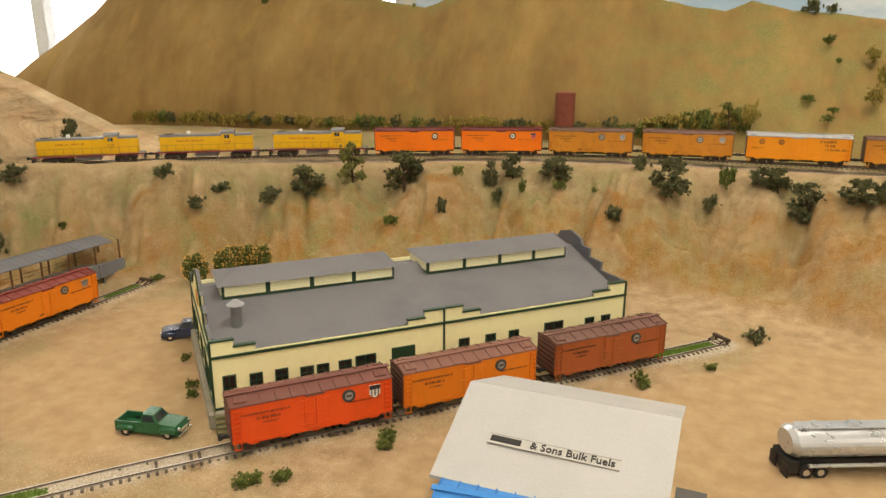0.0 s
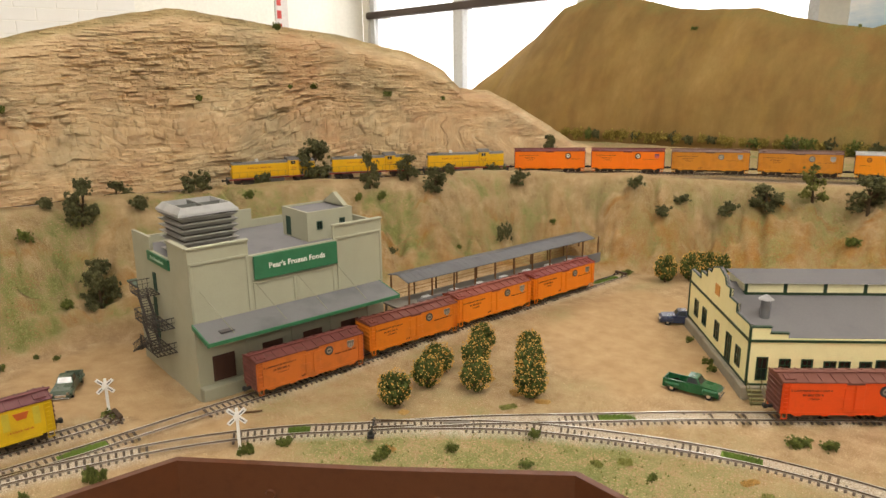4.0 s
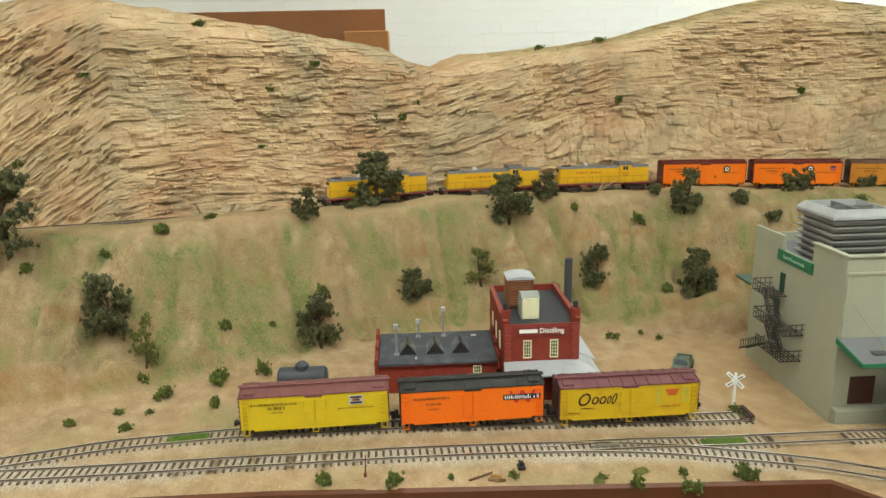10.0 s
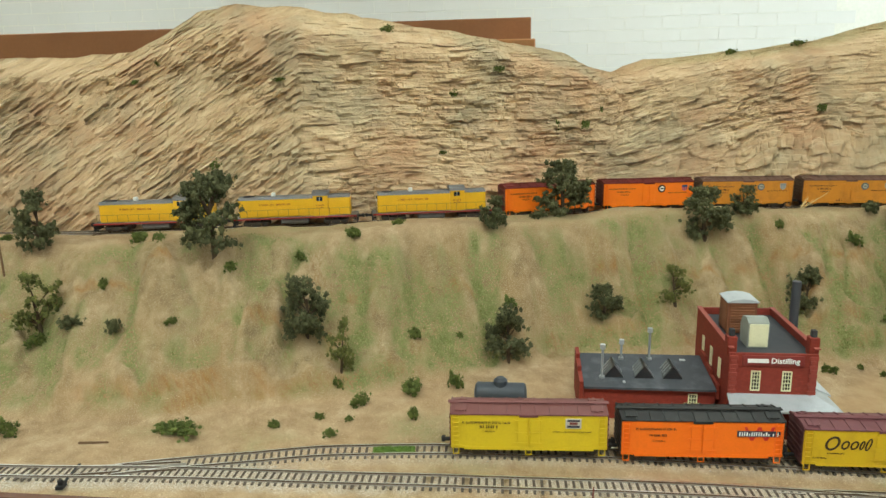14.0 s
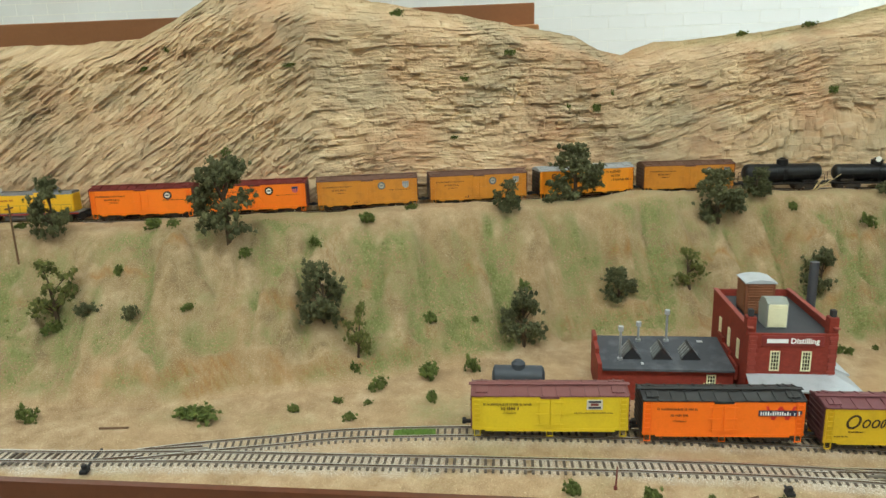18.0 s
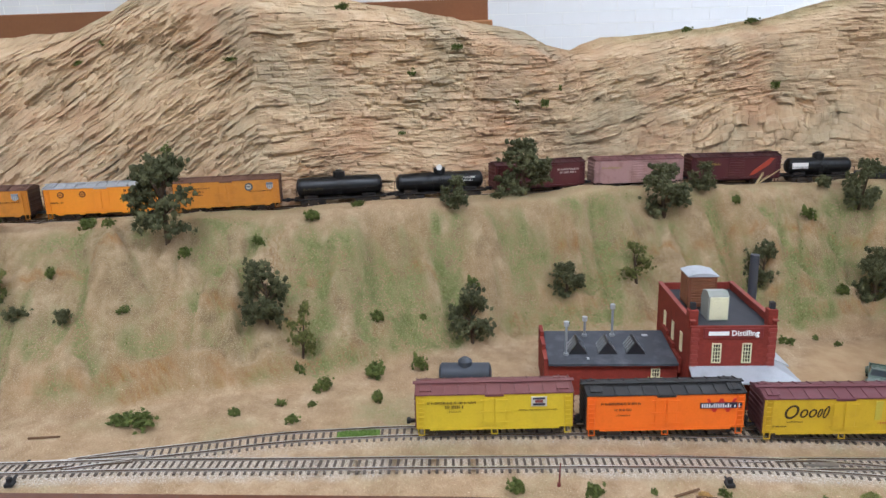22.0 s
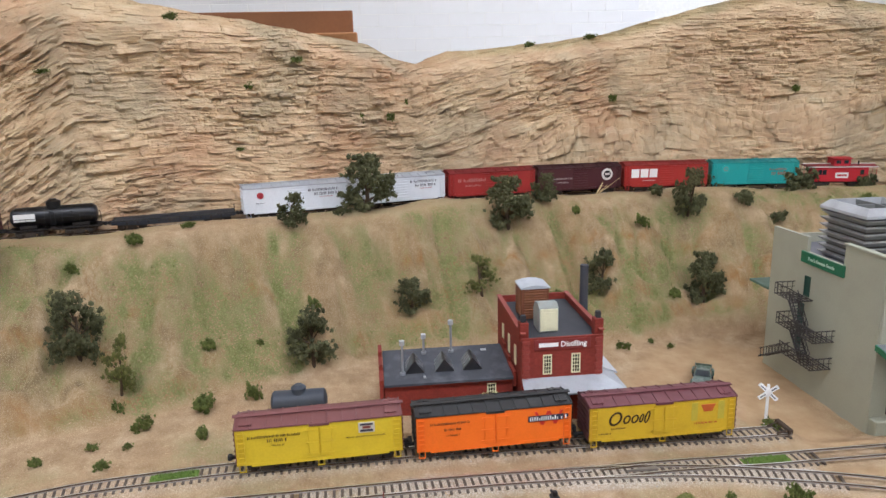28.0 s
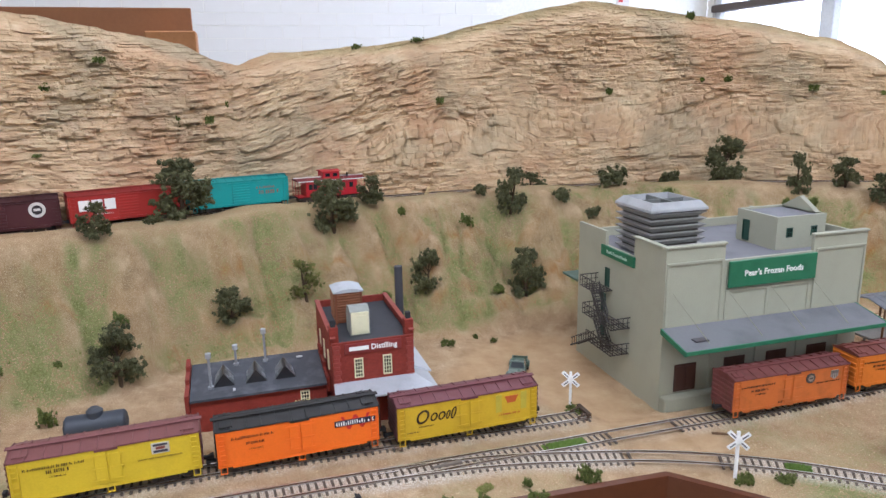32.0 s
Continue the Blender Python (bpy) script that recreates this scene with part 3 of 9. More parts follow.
ochre = np.clip(lips * 1.3 + np.interp(gs, [3.0, 3.6, 4.3, 4.8, 5.3], [1.0, 1.0, 0.7, 0.25, 0.0]) * smooth01(slope * 1.6) * smooth01((gf - 0.25) / 0.4) + 0.5 * np.interp(gs, [4.4, 5.0], [1, 0.1]) * np.exp(-((gf - 0.9) / 0.1) ** 2) * (slope > 0), 0, 1)
cx, cy = gx[:-1, :-1] + STEP / 2, gy[:-1, :-1] + STEP / 2
ground = new("ground", sheet("ground", gx, gy, gz, ~in_aisle(cx, cy, -0.003), GROUND, {"grass": grass, "lot": lot, "gravel": gravel, "slope": slope, "ochre": ochre}, {"run": np.stack([gs, gd, gz], -1)}))
tagged(ground, "tan sandy scenery base with sparse green turf and a steep embankment", "ground", kind="structure")


def height_at(x, y):
    i, j = int(round((y + 1.40) / STEP)), int(round((x + 1.72) / STEP))
    return float(gz[max(0, min(gz.shape[0] - 1, i)), max(0, min(gz.shape[1] - 1, j))])


# ---- layered rock mountain behind the upper line ----
CREST_S = [4.20, 4.29, 4.35, 4.40, 4.45, 4.50, 4.53, 4.60, 4.71, 4.86, 5.04, 5.18, 5.33, 5.47, 5.58, 5.63, 5.67, 5.71, 5.78, 5.91, 6.02, 6.12, 6.24, 6.30, 6.36, 6.41, 6.52, 6.70, 7.2]
CREST_Z = [0.15, 0.19, 0.235, 0.278, 0.312, 0.316, 0.354, 0.395, 0.424, 0.452, 0.478, 0.447, 0.406, 0.391, 0.385, 0.365, 0.376, 0.397, 0.413, 0.433, 0.449, 0.467, 0.476, 0.465, 0.43, 0.408, 0.402, 0.40, 0.38]
MS_STEP = 0.0024
ms, mv = np.meshgrid(np.arange(4.2, 7.1, MS_STEP), np.linspace(0, 1, 360))
crest = np.interp(ms, CREST_S, CREST_Z) + 0.006 * fbm(ms * 20, ms * 0, 3)
mz = 0.125 + (crest - 0.125) * mv
off = np.interp(ms, [4.0, 4.3, 4.7, 5.2, 5.6, 6.0, 6.6], [-0.10, -0.085, -0.082, -0.058, -0.036, -0.028, -0.028])
lean = 0.055 * mv ** 1.3 + 0.05 * smooth01((mv - 0.86) / 0.14)
lift = np.interp(ms, [4.2, 4.8, 5.1, 5.35, 5.62, 5.75, 6.0, 6.14, 6.23, 7.2], [0.40, 0.395, 0.39, 0.385, 0.375, 0.375, 0.375, 0.37, 0.315, -0.32])
warp = 0.016 * fbm(ms * 4, mz * 5, 80) + 0.0022 * fbm(ms * 22, mz * 30, 84)
fold = 0.20 * np.clip(5.66 - ms, 0, 0.34) * smooth01((mv - 0.18) / 0.4)
q = mz - lift - fold + warp


def slabs(th, ln, seed):
    """Broken flat slabs: how far each juts out, the height inside its layer, and its own number."""
    ql = q / th + 0.45 * vnoise(ms * 3.1, mz * 5, seed) + 0.30 * vnoise(ms * 14, mz * 20, seed + 9) + seed * 0.37
    layer = np.floor(ql).astype(int)
    pos = ms / ln * (0.6 + 0.9 * GRID[layer % 256, (seed * 7) % 256]) + 31 * GRID[layer % 256, (seed * 5 + 3) % 256] + 0.5 * vnoise(ms * 20, mz * 30, seed + 4)
    cell = np.floor(pos).astype(int)
    own = GRID[(layer * 3 + seed) % 256, (cell * 5 + layer) % 256]
    taper = 1 - np.abs(2 * (pos - cell) - 1) ** 9
    tip = 0.75 + 0.5 * (pos - cell) * np.where(own * 7 % 1 > 0.5, 1, -1)
    return own * taper * tip, ql - layer, own


big, bf, bo = slabs(0.013, 0.060, 1)
mid, mf, mo = slabs(0.0060, 0.036, 2)
fine, ff, fo = slabs(0.0033, 0.020, 3)
worn = 0.45 + 0.55 * smooth01((fbm(ms * 9, mz * 12, 101) + 0.12) / 0.2)
relief = 0.0070 * (big - 0.4) * (1.15 - 0.4 * bf) + 0.0092 * worn * (mid - 0.4) * (1.2 - 0.6 * mf) + 0.0062 * worn * (fine - 0.4) * (1.15 - 0.5 * ff) + 0.018 * fbm(ms * 4.5, mz * 5, 95) + 0.003 * fbm(ms * 60, mz * 90, 97, 2)
calm = np.interp(ms, [4.2, 4.5, 4.9, 7.2], [0.35, 0.6, 1, 1])
grass_m = np.clip(smooth01((mv - 0.93) / 0.05) * np.interp(ms, [4.3, 5.1, 5.5, 5.65, 7], [0.2, 0.5, 0.6, 0.1, 0.1]), 0, 1)
dm = off - lean + relief * calm * (1 - 0.6 * smooth01((mv - 0.92) / 0.08))
mx, my = upper_at(ms, dm)
roll = 24
rx, ry, rz, rs = [mx], [my], [mz], [mv]
for k in range(1, roll + 1):
    u = k / roll
    bx, by = upper_at(ms[-1], dm[-1] - 0.30 * u)
    rx.append(bx[None]), ry.append(by[None]), rz.append((crest[-1] - (crest[-1] - 0.12) * u ** 1.6 + 0.004 * fbm(ms[-1] * 25, ms[-1] * 0 + u * 6, 5))[None]), rs.append(np.ones_like(bx)[None])


def tail(a, fill):
    return np.vstack([a, np.repeat(fill, roll, 0)])


sx, sy, sz = np.vstack(rx), np.vstack(ry), np.vstack(rz)
strata = np.stack([tail(ms, ms[-1:]), tail(q, q[-1:]), tail(mz, mz[-1:])], -1)
# "ledge" masks the slab tops that get the painted highlight.
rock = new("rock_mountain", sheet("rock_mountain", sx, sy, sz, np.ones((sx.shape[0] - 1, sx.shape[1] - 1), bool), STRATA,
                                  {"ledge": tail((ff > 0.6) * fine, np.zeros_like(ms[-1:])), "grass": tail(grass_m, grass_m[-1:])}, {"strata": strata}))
rock.data.shade_flat()
tagged(rock, "tan layered sandstone mountain of carved plaster with thin ledges", "mountain", kind="structure")



def on_rock(x, y, z, ms=ms, mz=mz, dm=dm, crest=crest):
    """The point of the rock face at the same length along the line and the same height."""
    s, d = near_upper(np.array([x]), np.array([y]))
    j = int(np.clip(round((s[0] - 4.2) / MS_STEP), 0, ms.shape[1] - 1))
    i = int(np.abs(mz[:, j] - z).argmin())
    px_, py_ = upper_at(s[0], dm[i, j] + 0.001)
    return float(px_), float(py_), float(min(z, crest[-1, j] - 0.002))


# ---- smooth painted mountain at the back ----
BROWN_X = [-2.75, -2.45, -2.2, -2.02, -1.85, -1.73, -1.6, -1.43, -1.29, -1.15, -1.05, -0.95, -0.84, -0.76, -0.65, -0.45, -0.25, -0.19, -0.10, -0.05, 0.0, 0.08, 0.18, 0.35, 0.7, 1.3]
BROWN_Z = [0.1, 0.15, 0.27, 0.37, 0.475, 0.56, 0.585, 0.565, 0.525, 0.515, 0.51, 0.48, 0.455, 0.442, 0.48, 0.52, 0.48, 0.45, 0.43, 0.422, 0.442, 0.42, 0.412, 0.39, 0.42, 0.40]
bx, bv = np.meshgrid(np.arange(-2.75, 1.3, 0.01), np.linspace(0, 1, 70))
btop = np.interp(bx, BROWN_X, BROWN_Z) + 0.006 * fbm(bx * 14, bx * 0, 7)
base_y = np.interp(bx, [-2.7, -1.5, -0.5, -0.2, 0.1, 1.3], [1.30, 1.45, 1.52, 1.46, 1.36, 1.34])
base_z = np.interp(bx, [-2.7, -1.2, 1.3], [0.09, 0.12, 0.135])
steep = np.interp(bx, [-2.7, -0.4, 0.0, 1.3], [0.5, 0.5, 1.0, 1.0])
bz = base_z + (btop - base_z) * np.where(bv < 1, bv ** np.interp(bx, [-0.4, 0], [0.9, 1.0]), 1)
by_ = base_y + (1.70 - base_y) * bv ** np.interp(bx, [-0.4, 0.0], [1.5, 1.0]) + 0.07 * fbm(bx * 3.5, bz * 2.2, 9, 3) * (1 - bv ** 4) + 0.006 * fbm(bx * 20, bz * 14, 19, 3) * (1 - bv ** 4)
bgrass = np.clip(np.interp(bx, [-2.7, -0.35, -0.1, 1.3], [0.12, 0.2, 0.75, 0.95]) + 0.6 * smooth01((bv - 0.88) / 0.1) + 0.5 * np.exp(-((bx + 0.72 + 0.08 * bv) / 0.05) ** 2) + 0.8 * np.exp(-((bx + 0.16 - 0.22 * bv) / 0.025) ** 2), 0, 1)
back_y = np.linspace(1.70, 1.85, 6)[1:, None] + 0 * bx[:1]
back_z = btop[:1] - np.linspace(0, 0.25, 6)[1:, None]
mount = new("painted_mountain", sheet("painted_mountain", np.vstack([bx, np.repeat(bx[:1], 5, 0)]), np.vstack([by_, back_y]), np.vstack([bz, back_z]),
                                      np.ones((74, bx.shape[1] - 1), bool), MOUNTAIN, {"grass": np.vstack([bgrass, np.repeat(bgrass[-1:], 5, 0)])}))


def on_mount(x, z, bz=bz, by_=by_):
    """The point of the painted mountain's face at that x and height."""
    j = int(np.clip(round((x + 2.75) / 0.01), 0, bz.shape[1] - 1))
    return x, float(by_[np.abs(bz[:, j] - z).argmin(), j]) - 0.004, z


tagged(mount, "brown and ochre painted plaster mountain with a grassy shoulder", "mountain", kind="structure")

# ---- decks that carry the upper line beyond the scenery ----
deck_mat = paint("a08058", 0.9, "7a6a45", 0.5, coarse=8)
for x0, x1, y0, y1, z1 in ((0.6, 3.5, 1.0, 1.9, 0.1555), (-1.72, -0.72, -4.9, -1.39, 0.1455)):
    solo("scenery_deck", Shape().box(x0, x1, y0, y1, 0.10, z1), deck_mat, "bare tan deck that carries the upper line", "deck", kind="structure")

# ---- fascia round the aisle ----
fascia_line = [(-0.712, -1.42), (-0.712, -0.065), (-0.442, 0.195), (0.62, 0.195)]
for (ax, ay), (bx2, by2) in zip(fascia_line, fascia_line[1:]):
    run, ang = math.hypot(bx2 - ax, by2 - ay), math.degrees(math.atan2(by2 - ay, bx2 - ax))
    m = pose(ax, ay, 0, 0, 0, ang)
    za, zb = float(flat_z(ay)) + 0.003, float(flat_z(by2)) + 0.003
    mid = (min(max(-0.55, ay), by2) - ay) / max(1e-6, by2 - ay) * run if by2 - ay > 0.3 else run / 2
    zm = float(flat_z(ay + (by2 - ay) * mid / run)) + 0.003
    board = solo("fascia_board", Shape().prism([(-0.002, -0.42), (run + 0.002, -0.42), (run + 0.002, zb), (mid, zm), (-0.002, za)], "y", -0.001, 0.006), FASCIA, "dark brown hardboard fascia along the aisle edge", "fascia", kind="structure", m=m)
    for k in range(max(2, int(run / 0.16))):
        part("bolt_head", Shape().tube((0.09 + k * 0.16, -0.001, -0.035), (0.09 + k * 0.16, -0.003, -0.035), 0.005, 0.004, 12), FASCIA, board, smooth=True)
skirt = paint("2a2622", 0.9)
for x0, x1, y0, y1 in ((-0.74, -0.72, -4.9, -0.05), (-0.4, 3.5, 0.22, 0.24)):
    solo("table_skirt", Shape().box(x0, x1, y0, y1, FLOOR_Z, -0.43), skirt, "dark cloth skirt below the layout", "skirt", kind="structure")

# ---- the room ----
room_paint = paint("e4e1d6", 0.7, "cfc9b8", 0.3, coarse=3, fine=60)
floor_mat = paint("8c8576", 0.5, "6d675b", 0.4, coarse=2, fine=50)
solo("floor", Shape().box(WEST - 0.2, EAST + 0.2, SOUTH - 0.2, NORTH + 0.2, FLOOR_Z - 0.1, FLOOR_Z), floor_mat, "worn grey concrete floor", "floor", kind="structure")
solo("ceiling", Shape().box(WEST - 0.2, EAST + 0.2, SOUTH - 0.2, NORTH + 0.2, CEIL_Z, CEIL_Z + 0.1), room_paint, "plain off-white ceiling", "ceiling", kind="structure")
wall_w = solo("wall_west", Shape().box(WEST - 0.2, WEST - 0.0022, SOUTH, NORTH, FLOOR_Z, CEIL_Z), room_paint, "white painted concrete block wall", "wall", kind="structure")
solo("wall_east", Shape().box(EAST, EAST + 0.2, SOUTH, NORTH, FLOOR_Z, CEIL_Z), room_paint, "plain off-white wall", "wall", kind="structure")
solo("wall_south", Shape().box(WEST, EAST, SOUTH - 0.2, SOUTH, FLOOR_Z, CEIL_Z), room_paint, "plain off-white wall", "wall", kind="structure")
WIN0, WIN1, SILL, HEAD = -4.34, -1.30, 0.10, 1.85
solo("wall_north", Shape().box(WEST, WIN0, NORTH, NORTH + 0.2, FLOOR_Z, CEIL_Z).box(WIN1, EAST, NORTH, NORTH + 0.2, FLOOR_Z, CEIL_Z)
              .box(WIN0, WIN1, NORTH, NORTH + 0.2, FLOOR_Z, SILL).box(WIN0, WIN1, NORTH, NORTH + 0.2, HEAD, CEIL_Z), room_paint, "off-white wall with a wide steel window", "wall", kind="structure")
frame_mat, dark_bar = paint("dcdfe0", 0.4), paint("4a3d35", 0.5)
window = thing("window_1", pose(0, 0, 0), "wide steel-framed window, bright with daylight", "window", kind="structure")
fr = Shape().box(WIN0, WIN0 + 0.05, NORTH + 0.02, NORTH + 0.10, SILL, HEAD).box(WIN1 - 0.05, WIN1, NORTH + 0.02, NORTH + 0.10, SILL, HEAD)
fr.box(WIN0, WIN1, NORTH + 0.02, NORTH + 0.10, SILL, SILL + 0.05).box(WIN0, WIN1, NORTH + 0.02, NORTH + 0.10, HEAD - 0.05, HEAD)
part("window_frame", fr, frame_mat, window)
part("transom_bar", Shape().cbox(WIN0, WIN1, NORTH - 0.02, NORTH + 0.06, 0.715, 0.76, 0.006), dark_bar, window, "dark brown horizontal window bar")
edges = [WIN0, -3.40, -2.45, WIN1]
for xm in edges[1:-1]:
    part("mullion", Shape().cbox(xm - 0.045, xm + 0.045, NORTH + 0.0, NORTH + 0.09, SILL, HEAD, 0.006), frame_mat, window)
for xa, xb in zip(edges, edges[1:]):
    pane = part("pane", Shape().box(xa + 0.05, xb - 0.05, NORTH + 0.05, NORTH + 0.056, SILL, HEAD), GLASS, window)
    pane.visible_shadow = False
solo("window_backdrop", Shape().box(-6.5, 1.0, NORTH + 1.2, NORTH + 1.22, -1.5, 4), glow_mat("bright_overcast_sky", (1, 1, 1, 1), 3.0), "bright white overcast daylight outside", "backdrop", kind="structure")
brick = Shape().cbox(0.004, 0.008, 0.0015, 0.2015, 0.0015, 0.0655, 0.001).mesh("brick", BLOCK)
rest = Shape()
for row in range(46):
    for col in range(32):
        y, z = SOUTH + 0.05 + col * 0.203 + (0.1015 if row % 2 else 0), FLOOR_Z + 0.01 + row * 0.067
        if y + 0.205 > 1.25:
            continue
        if -2.3 < y and 0.28 < z < 1.0:
            part("brick", brick, None, wall_w, m=pose(WEST - 0.008, y, z))
        else:
            rest.box(WEST - 0.008, WEST, y + 0.003, y + 0.200, z + 0.003, z + 0.064)
tagged(part("bricks", rest, BLOCK, wall_w), kind="stuff")
solo("wall_notice", Shape().cbox(WEST - 0.006, WEST + 0.004, 2.02, 2.11, 0.60, 0.85, 0.001), paint("c9c2bb", 0.5), "white notice with a red bar on the wall", "sign")
for k in range(3):
    part("red_bar", Shape().box(WEST + 0.004, WEST + 0.006, 2.03, 2.06, 0.62 + k * 0.08, 0.67 + k * 0.08), paint("b8382e", 0.5), bpy.data.objects["wall_notice"], "red printed bar")
board_mat = paint("8a5a32", 0.55, "6f4526", 0.3, coarse=4, fine=80)
board = solo("backdrop_board", Shape().cbox(-3.12, -3.10, -4.2, -0.505, -0.3, 0.605, 0.003), board_mat, "long brown hardboard panel behind the rock mountain", "panel")
part("end_box", Shape().cbox(-3.10, -2.95, -0.66, -0.49, 0.30, 0.515, 0.004), paint("a5713f", 0.6), board, "lighter cardboard box end")
part("support_leg", Shape().box(-3.14, -3.08, -0.7, -0.64, FLOOR_Z, -0.3).box(-3.14, -3.08, -4.0, -3.94, FLOOR_Z, -0.3), board_mat, board)


def sky_panel_mat():
    n = Nodes("painted_sky")
    c = n.coord()
    cloud = n.noise(n.stretch(c, 2, 2, 5), 1.3, 6, 0.6)
    return n.done(n.mix(n.span(cloud, 0.45, 0.65), lin("a9c4da"), lin("eef1f2")), 0.8)


solo("sky_backdrop", Shape().cbox(-0.95, 3.5, 2.05, 2.07, -0.2, 1.25, 0.004), sky_panel_mat(), "pale blue painted sky panel with soft clouds", "backdrop", kind="structure")
for lx, ly in LAMP_AT:
    lamp = thing("ceiling_light", pose(lx, ly, CEIL_Z), "long white fluorescent ceiling fitting", "ceiling light", "room ceiling lights")
    part("housing", Shape().cbox(-0.17, 0.17, -0.92, 0.92, -0.07, 0, 0.01), frame_mat, lamp)
    part("reflector", Shape().cbox(-0.20, 0.20, -0.94, 0.94, -0.012, -0.002, 0.003), frame_mat, lamp)

# ---- rolling stock: x runs to the front, y to the left, z up from the rail head ----
TRUCK = paint("2e2a26", 0.7, "6b563c", 0.45)
WHEEL = paint("4a4038", 0.5, "6b563c", 0.4, 0.5)
UNDER = paint("26221f", 0.8, "5f4c36", 0.4)


def bars(shape, a0, a1, z0, z1, y, n=1, seed=1):
    """A row of small letter-like bars between a0 and a1, counted along the side as it is read."""
    rnd = random.Random(seed)
    a, h = a0, z1 - z0
    while a < a1 - 1e-6:
        w = min(h * rnd.uniform(0.2, 0.34), a1 - a)
        low, high = rnd.choice(((0, 1), (0, 1), (0, 1), (0, 0.6)))
        shape.box(-(a + w), -a, y, y + 0.0003, z0 + h * low, z0 + h * high)
        a += w + h * (0.30 if rnd.random() > 0.15 else 0.8)
    return shape


SHARED = {}


def shared(key, make):
    if key not in SHARED:
        SHARED[key] = make()
    return SHARED[key]


def truck_frame():
    s = Shape()
    for y in (-0.0125, 0.0125):
        s.cbox(-0.0165, 0.0165, y - 0.0012, y + 0.0012, 0.0055, 0.0085, 0.0005)
        s.cbox(-0.006, 0.006, y - 0.0013, y + 0.0013, 0.002, 0.0065, 0.0006)
        for x in (-0.0125, 0.0125):
            s.cbox(x - 0.0025, x + 0.0025, y - 0.0016, y + 0.0016, 0.0035, 0.0085, 0.0006)
    s.box(-0.003, 0.003, -0.012, 0.012, 0.006, 0.010)
    return s.mesh("truck", TRUCK)


def wheelset():
    s = Shape().tube((0, -0.011, 0.0055), (0, 0.011, 0.0055), 0.0012)
    for y in (-0.0085, 0.0085):
        s.tube((0, y - 0.0012, 0.0055), (0, y + 0.0012, 0.0055), 0.0055, n=14)
    return s.mesh("wheelset", WHEEL, True)


def running_gear(car, reach, couple, z=0.0):
    for x in (-reach, reach):
        t = part("truck", shared("truck", truck_frame), None, car, m=pose(x, 0, z))
        for dx in (-0.0125, 0.0125):
            part("wheelset", shared("wheelset", wheelset), None, t, m=pose(dx, 0, 0))
    for sgn in (-1, 1):
        s = Shape().cbox(min(couple * sgn, (couple + 0.008) * sgn), max(couple * sgn, (couple + 0.008) * sgn), -0.0015, 0.0015, 0.0085, 0.0115, 0.0004)
        s.cbox((couple + 0.008) * sgn - 0.0018, (couple + 0.008) * sgn + 0.0018, -0.0028, 0.0028, 0.008, 0.0125, 0.0006)
        part("coupler", s, BLACK, car)


def ladder(x, y, z0, z1, w, n, out):
    s = Shape()
    for dx in (-w / 2, w / 2):
        s.box(x + dx - 0.0003, x + dx + 0.0003, min(y, y + out), max(y, y + out), z0, z1)
    for k in range(n):
        z = z0 + (z1 - z0) * (k + 0.5) / n
        s.box(x - w / 2, x + w / 2, min(y + out * 0.4, y + out), max(y + out * 0.4, y + out), z - 0.0004, z + 0.0004)
    return s


